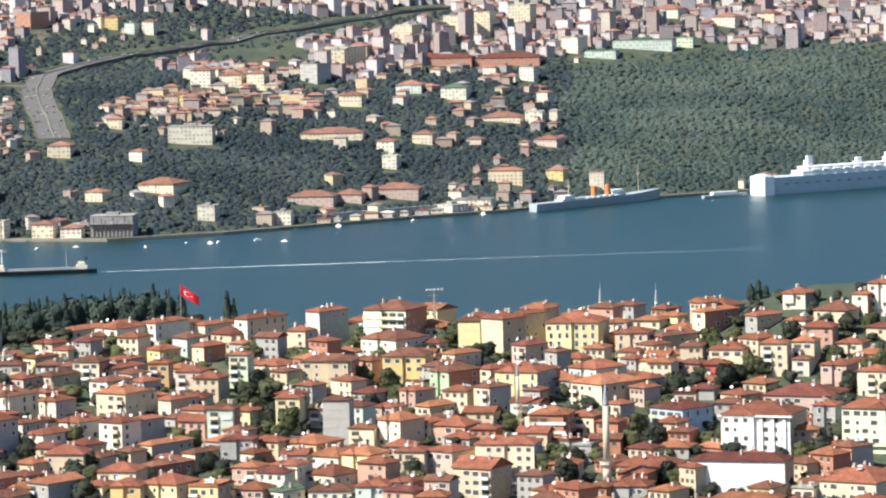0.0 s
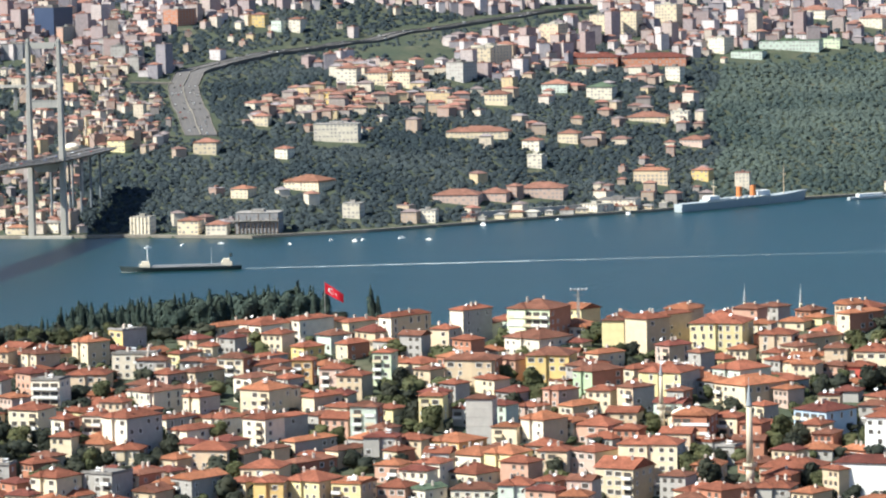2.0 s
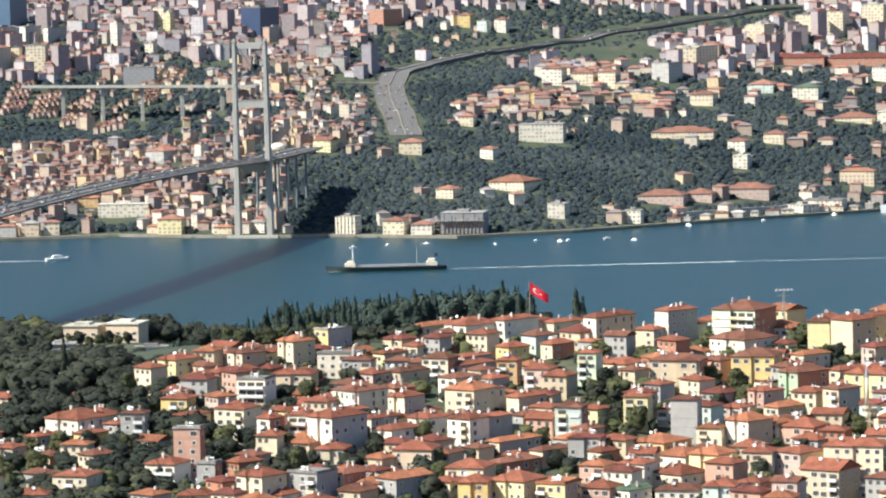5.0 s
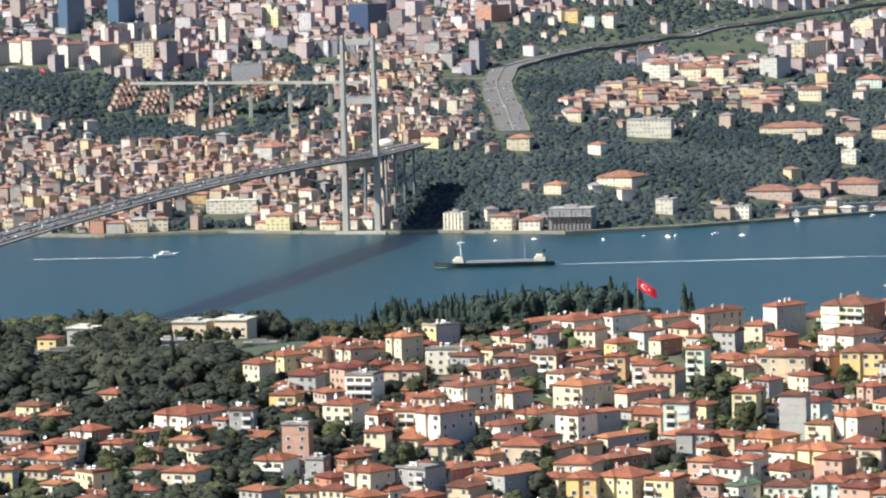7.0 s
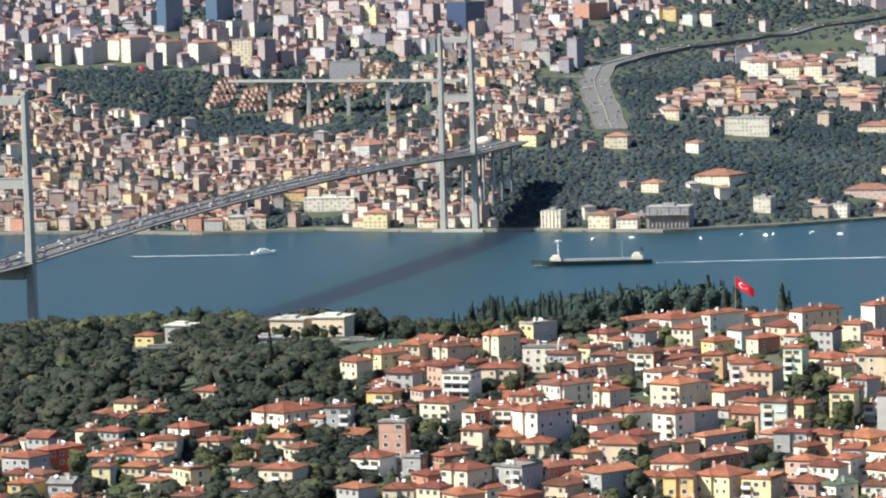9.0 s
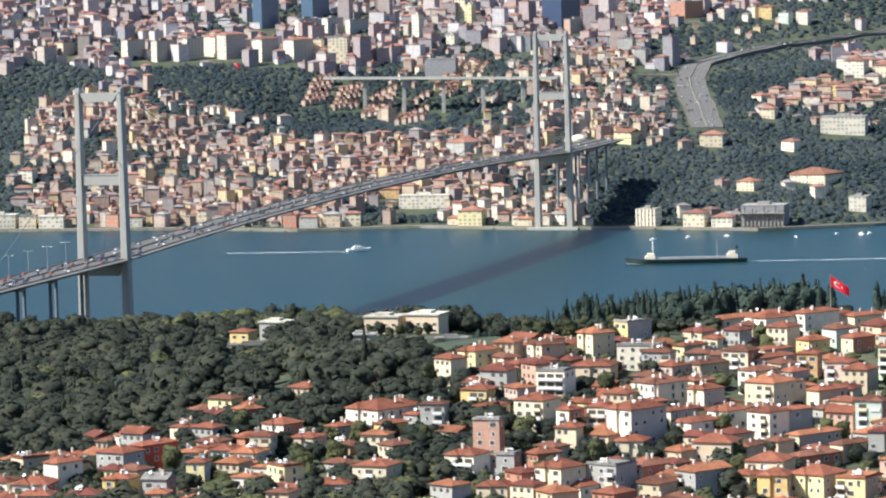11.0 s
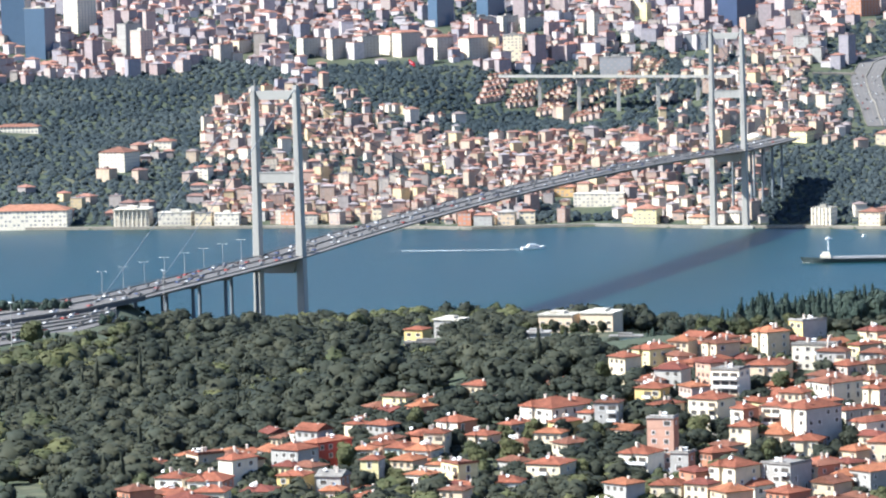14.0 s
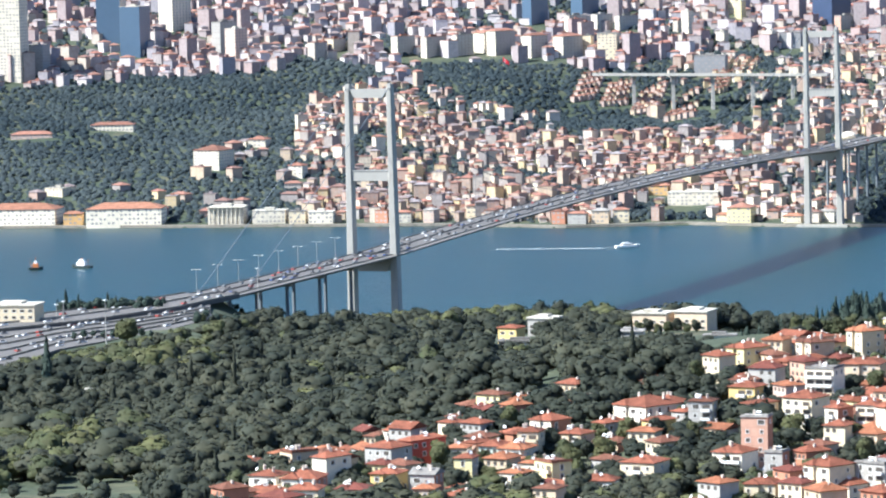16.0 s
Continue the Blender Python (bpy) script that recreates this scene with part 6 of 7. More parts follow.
def pilasters(ob, w, d, h, n):
    """White piers between the windows of a block's front, and a deep cornice."""
    for k in range(n):
        px = -w / 2 + w * (k + .5) / n
        Shape().box(px - .55, px + .55, -d / 2 - .5, -d / 2, -1, h).put("pilaster", WALLS["bright_white"], ob)
    Shape().box(-w / 2 - .8, w / 2 + .8, -d / 2 - 1.1, -d / 2, h - .5, h).put("cornice", WALLS["bright_white"], ob)


pilasters(_block, 23.0, 20.0, 14.8, 6)

# a dark cypress belt along the crest, thickening to a wood
_g = random.Random(5)
SKY_U, SKY_V = [505, 560, 620, 700, 716, 760, 800, 867, 950, 1018, 1098, 1150], [722, 705, 690, 664, 655, 665, 658, 648, 646, 642, 636, 648]
_u = 508.0
_i = 0
while _u < 1150:
    _r = _g.uniform(1525, 1610)
    _x, _y = at(_u, _r)
    _z = z_at(_x, _y)
    _broad = _u > 830 and _g.random() < 0.35 or _g.random() < 0.15
    _drop = _g.choice((0, 3, 7, 12, 17)) if _u < 830 else _g.choice((0, 3, 6, 12))
    _h = 258.2 - _r * (np.interp(_u, SKY_U, SKY_V) + _drop + (8 if _broad else 0)) / 7333 - _z
    if _h > 4 and _broad:
        plant(DARK_KINDS, _i, _x, _y, _h / 11, 1.1, "trees on the ridge")
    elif _h > 4:
        _k = max(.6, min(1.2, _h / 15)) * _g.uniform(.8, 1.25)
        plant(CYP_KINDS, _i, _x, _y, _k, _h / 15 / _k, "cypresses on the ridge")
    _i += 1
    _u += _g.choice((3, 4, 5, 6, 9)) if _u < 830 else _g.uniform(4, 9)
for _u, _v, _k in ((1228, 648, 1.0), (1240, 664, .9), (1990, 694, .7), (1930, 690, .7), (2158, 660, .9), (2172, 655, .9), (2185, 664, .8)):
    _x, _y = at(_u, 1530)
    _h = 258.2 - 1530 * _v / 7333 - z_at(_x, _y)
    plant(CYP_KINDS, _i, _x, _y, 1.2 * _k, _h / 18 / _k, "cypresses on the ridge")
    _i += 1

for _k in range(16):
    _x, _y = at(600 + _k * 15 + _g.uniform(-6, 6), 1508 + _g.uniform(-8, 14))
    plant(TREE_KINDS, _k, _x, _y, _g.uniform(.6, .95), 1.0, "trees on the ridge")
plant(TREE_KINDS, 0, 284.4, 1388.2, 0.75)
plant(TREE_KINDS, 1, 290.8, 1389.9, 1.12)
plant(TREE_KINDS, 2, 289.0, 1372.9, 1.09)
plant(TREE_KINDS, 3, 278.3, 1363.9, 1.06)
plant(TREE_KINDS, 4, 282.9, 1399.7, 1.03)
plant(TREE_KINDS, 5, 240.1, 1383.3, 1.00)
plant(TREE_KINDS, 6, 241.2, 1367.9, 0.97)
plant(TREE_KINDS, 7, 249.5, 1396.9, 0.94)
plant(TREE_KINDS, 8, 247.7, 1408.4, 0.91)
plant(TREE_KINDS, 9, 236.3, 1372.8, 0.88)
plant(TREE_KINDS, 10, 321.9, 1353.2, 0.85)
plant(TREE_KINDS, 11, 319.4, 1331.2, 0.82)
plant(TREE_KINDS, 12, 317.6, 1344.0, 0.79)
plant(TREE_KINDS, 13, 328.4, 1280.6, 0.76)
plant(TREE_KINDS, 14, 321.6, 1276.1, 1.13)
plant(TREE_KINDS, 15, 319.7, 1258.0, 1.10)
plant(TREE_KINDS, 16, 315.6, 1267.3, 1.07)
plant(TREE_KINDS, 17, 356.8, 1308.2, 1.04)
plant(TREE_KINDS, 18, 354.2, 1285.1, 1.01)
plant(TREE_KINDS, 19, 349.1, 1287.5, 0.98)
plant(TREE_KINDS, 20, 359.8, 1294.9, 0.95)
plant(TREE_KINDS, 21, 411.7, 1360.0, 0.92)
plant(TREE_KINDS, 22, 414.6, 1356.0, 0.89)
plant(TREE_KINDS, 23, 405.7, 1353.5, 0.86)
plant(TREE_KINDS, 24, 392.7, 1357.3, 0.83)
plant(TREE_KINDS, 25, 384.8, 1354.4, 0.80)
plant(TREE_KINDS, 26, 383.1, 1359.0, 0.77)
plant(TREE_KINDS, 27, 407.9, 1394.6, 1.14)
plant(TREE_KINDS, 28, 399.6, 1350.1, 1.11)
plant(TREE_KINDS, 29, 403.1, 1273.7, 1.08)
plant(TREE_KINDS, 30, 401.9, 1255.2, 1.05)
plant(TREE_KINDS, 31, 394.9, 1251.2, 1.02)
plant(TREE_KINDS, 32, 446.9, 1337.3, 0.99)
plant(TREE_KINDS, 33, 437.0, 1329.0, 0.96)
plant(TREE_KINDS, 34, 453.1, 1343.6, 0.93)
plant(TREE_KINDS, 35, 274.7, 1281.9, 0.90)
plant(TREE_KINDS, 36, 270.3, 1270.6, 0.87)
plant(TREE_KINDS, 37, 275.1, 1271.6, 0.84)
plant(TREE_KINDS, 38, 214.6, 1312.6, 0.81)
plant(TREE_KINDS, 39, 214.1, 1339.0, 0.78)
plant(TREE_KINDS, 40, 242.1, 1332.2, 0.75)
plant(TREE_KINDS, 41, 174.3, 1341.7, 1.12)
plant(TREE_KINDS, 42, 154.8, 1346.1, 1.09)
plant(TREE_KINDS, 43, 158.3, 1332.6, 1.06)
plant(TREE_KINDS, 44, 322.4, 1413.7, 1.03)
plant(TREE_KINDS, 45, 331.6, 1417.7, 1.00)
plant(TREE_KINDS, 46, 327.2, 1416.7, 0.97)
plant(TREE_KINDS, 47, 440.4, 1354.2, 0.94)
plant(TREE_KINDS, 48, 453.1, 1379.5, 0.91)
plant(TREE_KINDS, 49, 460.5, 1377.0, 0.88)
plant(TREE_KINDS, 50, 445.9, 1382.9, 0.85)
plant(TREE_KINDS, 51, 259.9, 1364.5, 0.82)
plant(TREE_KINDS, 52, 186.0, 1339.1, 0.79)
plant(TREE_KINDS, 53, 189.2, 1347.8, 0.76)
plant(TREE_KINDS, 54, 247.2, 1348.5, 1.13)
plant(TREE_KINDS, 55, 242.9, 1356.4, 1.10)
plant(TREE_KINDS, 56, 173.6, 1310.6, 1.07)
plant(TREE_KINDS, 57, 173.4, 1296.5, 1.04)
plant(TREE_KINDS, 58, 432.7, 1380.8, 1.01)
plant(TREE_KINDS, 59, 414.9, 1390.4, 0.98)
plant(TREE_KINDS, 60, 349.0, 1247.1, 0.95)
plant(TREE_KINDS, 61, 350.4, 1239.4, 0.92)
plant(TREE_KINDS, 62, 84.4, 1380.4, 0.89)
plant(TREE_KINDS, 63, 89.5, 1378.1, 0.86)
plant(TREE_KINDS, 64, 90.6, 1357.0, 0.83)
plant(TREE_KINDS, 65, 98.9, 1325.3, 0.80)
plant(TREE_KINDS, 66, 104.0, 1342.0, 0.77)
plant(TREE_KINDS, 67, 110.3, 1350.5, 1.14)
plant(TREE_KINDS, 68, 126.6, 1345.1, 1.11)
plant(TREE_KINDS, 69, 129.5, 1337.7, 1.08)
plant(TREE_KINDS, 70, 118.5, 1338.8, 1.05)
plant(TREE_KINDS, 71, 131.1, 1317.5, 1.02)
plant(TREE_KINDS, 72, 143.8, 1408.7, 0.99)
plant(TREE_KINDS, 73, 92.0, 1406.0, 0.96)
plant(TREE_KINDS, 74, 78.8, 1352.7, 0.93)
plant(TREE_KINDS, 75, 82.4, 1351.5, 0.90)
plant(TREE_KINDS, 76, 76.7, 1378.9, 0.87)
plant(TREE_KINDS, 77, 109.6, 1322.5, 0.84)
plant(TREE_KINDS, 78, 104.9, 1310.8, 0.81)
plant(TREE_KINDS, 79, 47.8, 1367.2, 0.78)
plant(TREE_KINDS, 80, 43.1, 1344.3, 0.75)
plant(TREE_KINDS, 81, 48.2, 1334.1, 1.12)
plant(TREE_KINDS, 82, 56.9, 1361.8, 1.09)
plant(TREE_KINDS, 83, 66.1, 1358.4, 1.06)
plant(TREE_KINDS, 84, 68.5, 1306.2, 1.03)
plant(TREE_KINDS, 85, 86.6, 1308.1, 1.00)
plant(TREE_KINDS, 86, 37.1, 1329.5, 0.97)
plant(TREE_KINDS, 87, 84.7, 1442.5, 0.94)
plant(TREE_KINDS, 88, 90.2, 1464.2, 0.91)
plant(TREE_KINDS, 89, 10.8, 1301.0, 0.88)
plant(TREE_KINDS, 90, 7.3, 1312.0, 0.85)
plant(TREE_KINDS, 91, 21.4, 1295.8, 0.82)
plant(TREE_KINDS, 92, 9.4, 1340.0, 0.79)
plant(TREE_KINDS, 93, -9.1, 1383.0, 0.76)
plant(TREE_KINDS, 94, -5.3, 1345.0, 1.13)
plant(TREE_KINDS, 95, -21.5, 1307.8, 1.10)
plant(TREE_KINDS, 96, -30.2, 1295.6, 1.07)
plant(TREE_KINDS, 97, 25.4, 1315.8, 1.04)
plant(TREE_KINDS, 98, 32.1, 1359.6, 1.01)
plant(TREE_KINDS, 99, 18.9, 1406.9, 0.98)
plant(TREE_KINDS, 100, 12.1, 1400.9, 0.95)
plant(TREE_KINDS, 101, 35.2, 1340.5, 0.92)
plant(TREE_KINDS, 102, 38.0, 1314.4, 0.89)


# ---- the wooded shore: pavilions and sheds ----
def shed(name, x, y, turn, w, d, h, wall, roof, label, form="flat", z=None):
    t = thing(name, pose(x, y, (z_at(x, y) if z is None else z), 0, 0, turn), label, "building")
    TAKEN.append((x, y, .5 * max(w, d) + 1))
    Shape().box(-w / 2, w / 2, -d / 2, d / 2, -4, h).put("wall", WALLS[wall], t)
    if form == "flat":
        Shape().box(-w / 2 - .6, w / 2 + .6, -d / 2 - .6, d / 2 + .6, h, h + .7).box(-w / 4, w / 5, -d / 4, d / 4, h + .7, h + 1.9).put("roof", ROOFS[roof], t)
    else:
        Shape().hip(w, d, h, .3 * d / 2, .6, .25).put("roof", ROOFS[roof], t)
    for k in range(max(1, int(h / 3.4))):
        for i in range(max(2, int(w / 4))):
            px = (i + .5) / max(2, int(w / 4)) * w - w / 2
            share("window", WINDOW["wide"], t, pose(px, -d / 2 - .02, k * 3.3 + 1.1))
    return t


shed("pavilion", 101, 2078, -22, 18, 14, 9.0, "peach", "pale_roof", "peach waterside pavilion with a flat pale roof")
shed("pavilion", 122, 2076, -22, 17, 16, 9.6, "peach", "pale_roof", "peach waterside pavilion with a flat pale roof")
shed("villa", 46, 2074, -25, 14, 11, 9, "grey", "pale_roof", "grey flat-roofed villa among dark trees")
shed("villa", 28, 1985, -30, 10, 9, 7.5, "yellow", "tile", "yellow villa with an orange tiled roof among trees", "hip")
shed("long_shed", 32, 1958, -6, 21, 6, 2.8, "concrete", "grey_roof", "low grey shed between the trees")
shed("lodge", 84, 1960, -8, 13, 9, 5.5, "grey", "grey_roof", "grey lodge with a flat roof between trees")
shed("long_shed", 126, 1950, -8, 15, 6, 4.2, "mint", "grey_roof", "low pale green shed between trees")
shed("terrace_building", -224, 2110, -12, 26, 16, 11, "cream", "pale_roof", "cream terraced building beside the motorway")

for _k in range(11):
    _x, _y = at(262 + _k * 17, 2046 + (_k % 3) * 9)
    plant(TREE_KINDS, _k, _x, _y, .62 + .12 * (_k % 3), 1.0, "trees before the pavilions")

# ---- roads and cars ----
CAR_BODY = [weathered("car_" + k, c, .35, .5) for k, c in (("white", (.75, .75, .75)), ("silver", (.45, .46, .48)), ("black", (.03, .03, .035)), ("red", (.35, .04, .03)), ("blue", (.06, .10, .25)), ("grey", (.16, .17, .18)))]


def car_kind(i):
    t = thing("car", Matrix.Translation((0, 0, -500)), ("white", "silver", "black", "red", "blue", "grey")[i] + " car driving on the carriageway", "car", "cars on the road")
    s = Shape()
    v = [(-2.1, -.85, .3), (2.1, -.85, .3), (2.1, .85, .3), (-2.1, .85, .3), (-2.05, -.85, .95), (2.0, -.82, .85), (2.0, .82, .85), (-2.05, .85, .95)]
    s.add(v, [(0, 3, 2, 1), (4, 5, 6, 7), (0, 1, 5, 4), (1, 2, 6, 5), (2, 3, 7, 6), (3, 0, 4, 7)])
    s.put("body", CAR_BODY[i], t)
    s = Shape().add([(-1.6, -.75, .9), (1.0, -.75, .88), (1.0, .75, .88), (-1.6, .75, .9), (-1.1, -.65, 1.42), (.35, -.65, 1.42), (.35, .65, 1.42), (-1.1, .65, 1.42)],
                    [(4, 5, 6, 7), (0, 1, 5, 4), (1, 2, 6, 5), (2, 3, 7, 6), (3, 0, 4, 7)])
    s.put("cabin_glass", M_GLASS, t)
    return t


CARS = [car_kind(i) for i in range(6)] + [car_kind(i) for i in range(6)]
CAR_USED = set()


def put_car(i, m):
    k = CARS[i]
    if i not in CAR_USED:
        CAR_USED.add(i)
        k.matrix_world = m
        return k
    t = copy_thing(k, Matrix.Identity(4))
    t.matrix_basis = m
    return t


_g = random.Random(21)
for _lane in (-10.3, -6.9, -3.5, 3.5, 6.9, 10.3):
    _s = -245.0 + _g.uniform(0, 20)
    while _s < SPAN + 150:
        _p = on_axis(_s, _lane, deck_z(_s) + 0.06)
        put_car(_g.choice((0, 1, 1, 2, 2, 2, 5, 5, 3, 4, 5)), Matrix.Translation(_p) @ Matrix.Rotation(math.pi / 2 - TH + (math.pi if _lane < 0 else 0), 4, "Z"))
        _s += _g.uniform(16, 46) * (1 + _s / 900 if _s > 0 else 1)


def lamp_kind():
    t = thing("street_lamp", Matrix.Translation((0, 0, -500)), "grey double-armed street lamp beside the bridge road", "street lamp", "lamps along the bridge")
    Shape().tube((0, 0, 0), (0, 0, 12), .17, 8, r2=.11).put("pole", M_STEEL, t)
    Shape().tube((-2.2, 0, 12.1), (2.2, 0, 12.1), .09, 6).put("arm", M_STEEL, t)
    for a in (-2.4, 2.4):
        Shape().box(a - .55, a + .55, -.2, .2, 11.95, 12.2).put("lantern", M_DISH, t)
    return t


_lamp = lamp_kind()
_first = True
for _k in range(9):
    _s = -235 + _k * 30
    _m = Matrix.Translation(on_axis(_s, -14.8, deck_z(_s))) @ Matrix.Rotation(-TH, 4, "Z")
    if _first:
        _lamp.matrix_world = _m
        _first = False
    else:
        copy_thing(_lamp, Matrix.Identity(4)).matrix_basis = _m


def road(name, pts, width, label, lift=0.5, level=None, deep=5.0):
    """A road laid on the ground along a line of places, with kerbs."""
    pts = [Vector((*p, 0)) for p in pts]
    dense = []
    for i in range(len(pts) - 1):
        n = max(2, int((pts[i + 1] - pts[i]).length / 14))
        dense += [pts[i].lerp(pts[i + 1], k / n) for k in range(n)]
    dense.append(pts[-1])
    line = []
    for i, p in enumerate(dense):
        d = (dense[min(i + 1, len(dense) - 1)] - dense[max(i - 1, 0)]).normalized()
        side = Vector((d.y, -d.x, 0))
        w = width if not isinstance(width, tuple) else width[0] + (width[1] - width[0]) * i / (len(dense) - 1)
        z = max(z_at(*(p + side * a * w / 2)[:2]) for a in (-1, 0, 1)) + lift if level is None else level[0] + (level[1] - level[0]) * i / (len(dense) - 1)
        line.append((Vector((p.x, p.y, z)), side * (w / 2)))
        u, r = float(bearing(p.x, p.y)), math.hypot(p.x, p.y)
        if r > 3000:
            v, hw = (258.2 - z) / r * 7333, abs(side.x) * w / 2 / r * 7333 + 5
            FAR_TAKEN.append((u - hw, u + hw, v - 6 - abs(side.y) * w * .05, v + 9))
            LOW_GROWTH.append((u - hw - 8, u + hw + 8, v, v + 30))
        else:
            TAKEN.append((p.x, p.y, w / 2 + 1))
    ob = ribbon(name, line, [(-1, 0), (1, 0), (1, -deep), (-1, -deep)], M_ASPHALT)
    if ob.data.polygons[0].normal.z < 0:
        ob.data.flip_normals()
    tagged(ob, label, "road", kind="structure")
    for lat in (-.66, -.34, .34, .66):
        ribbon("lane_marking", line, [(lat - .006, .06), (lat + .006, .06), (lat + .006, .03), (lat - .006, .03)], M_QUAY, ob)
    ribbon("median", line, [(-.035, .0), (.035, 0), (.02, 1.0), (-.02, 1.0)], M_QUAY, ob)
    for side in (-1, 1):
        ribbon("kerb", line, [(side * 1.0, 0.02), (side * 1.015, 0.02), (side * 1.015, .8), (side * 1.0, .8)], M_QUAY, ob)
    return line


_far_road = road("motorway_road", [(497, 3880), (506, 4001), (517, 4157), (526, 4240)], (30, 31), "wide grey motorway climbing the far hill")
_far_bend = road("motorway_road", [(526, 4240), (541, 4299), (578, 4353), (618, 4378), (669, 4433), (715, 4454), (777, 4521), (841, 4593), (911, 4620), (988, 4678), (1060, 4710)], (31, 22), "grey motorway curving over the far hill")
road("slip_road", [(518, 4257), (500, 4264), (474, 4268)], 9, "narrow slip road joining the motorway")
_a = on_axis(-248, 0)
_near = road("approach_road", [(_a.x, _a.y), (_a.x - 33, _a.y - 62), (_a.x - 75, _a.y - 115), (_a.x - 150, _a.y - 170), (_a.x - 260, _a.y - 225)], (34, 74), "broad motorway approach leading to the bridge", level=(64.8, 62.8), deep=2.2)
PLAZA = [(-860, 1880, 2092), (-790, 1912, 2088), (-700, 1978, 2112), (-600, 2018, 2136), (-500, 2062, 2165), (-430, 2110, 2190)]     # bearing, range from, to
_serv = []
for _u, _p, _q in PLAZA:
    _x, _y = at(_u, (_p + _q) / 2)
    _serv.append((Vector((_x, _y, 62.7)), Vector((_x, _y, 0)).normalized() * ((_q - _p) / 2)))
    for _k in range(5):
        TAKEN.append((*at(_u, _p + (_q - _p) * _k / 4), 16))
_ob = ribbon("toll_plaza", _serv, [(-1, 0), (1, 0), (1, -1.2), (-1, -1.2)], M_ASPHALT)
if _ob.data.polygons[0].normal.z < 0:
    _ob.data.flip_normals()
tagged(_ob, "wide grey asphalt plaza full of traffic beside the approach", "road", kind="structure")
for _lat in (-.6, -.2, .15, .5):
    ribbon("lane_divider", _serv, [(_lat - .008, 0), (_lat + .008, 0), (_lat + .008, .9), (_lat - .008, .9)], M_QUAY, _ob)
for _line, _n in ((_far_road, 40), (_far_bend, 30), (_near, 40), (_serv, 75)):
    for _k in range(_n):
        _j = _g.randrange(len(_line) - 1)
        _p, _sd = _line[_j]
        _q = _line[_j + 1][0]
        _lat = _g.choice((-.8, -.6, -.4, -.2, .2, .4, .6, .8))
        _c = _p.lerp(_q, _g.random()) + _sd * _lat
        _d = _q - _p
        put_car(_g.choice((0, 0, 0, 1, 1, 2, 3, 5)) + (6 if _c.y > 3000 else 0), Matrix.Translation((_c.x, _c.y, _c.z + .05)) @ Matrix.Rotation(math.atan2(_d.y, _d.x), 4, "Z"))

plant(TREE_KINDS, 2, -158.4, 2000.7, 1.75, .85, "trees beside the motorway", z=62.2)
plant(CYP_KINDS, 1, -172.6, 1747.5, 1.4, 1.15, "trees beside the motorway")
for _k in range(26):
    _u = -700 + _k * 7.4
    _x, _y = at(_u, 2172 + _g.uniform(-6, 14))
    _tall = _g.random() < .25
    plant(CYP_KINDS if _tall else DARK_KINDS, _k, _x, _y, (.75 if _tall else .85) * _g.uniform(.7, 1.1), 1.0, "trees beside the motorway", z=61.5)
shed("long_shed", -151.9, 1716.3, -5, 9, 4, 2.6, "white", "pale_roof", "small white shed in a clearing of the wood")
for _k in range(9):
    _x, _y = at(-672 + _k * 17, 2028 + _g.uniform(-5, 5))
    plant(DARK_KINDS, _k, _x, _y, .4 * _g.uniform(.7, 1.3), 1.0, "bushes between the carriageways", z=62.7)



def high_mast(u, r, top, label="tall thin lighting mast beside the motorway"):
    x, y = at(u, r)
    z = z_at(x, y)
    h = 258.2 - r * top / 7333 - z
    t = thing("light_mast", Matrix.Translation((x, y, z)), label, "street lamp", "masts along the motorway")
    Shape().tube((0, 0, -1), (0, 0, h), .32, 8, r2=.14).put("pole", M_STEEL, t)
    Shape().lathe([(.2, h - .5), (1.1, h - .3), (1.1, h), (.2, h + .1)], 8).put("lantern_ring", M_DISH, t)
    return t


high_mast(-616, 1998, 640)
high_mast(-690, 2108, 640)
high_mast(-702, 2122, 645)
high_mast(-345, 2210, 592)

for _k in range(12):
    _x, _y = at(-455 + _k * 9 + _g.uniform(-3, 3), 2085 + (_k % 3) * 14 + _g.uniform(-5, 5))
    plant(TREE_KINDS if _k % 2 else DARK_KINDS, _k, _x, _y, .6 * _g.uniform(.8, 1.15), 1.0, "trees beside the motorway")

# ---- far shore: quay, viaduct, terraces, dome ----
_line = []
for _u in np.arange(-900, 2500, 12.0):
    _r = float(np.interp(_u, SHORE_U, SHORE_R))
    _x, _y = at(_u, _r + 1)
    _line.append((Vector((_x, _y, 2.35)), Vector((_x, _y, 0)).normalized()))
tagged(ribbon("quay", _line, [(-1.5, .0), (3.5, 0), (3.5, -4), (-1.5, -4)], M_QUAY), "grey stone quay along the far shore", "quay", kind="structure")


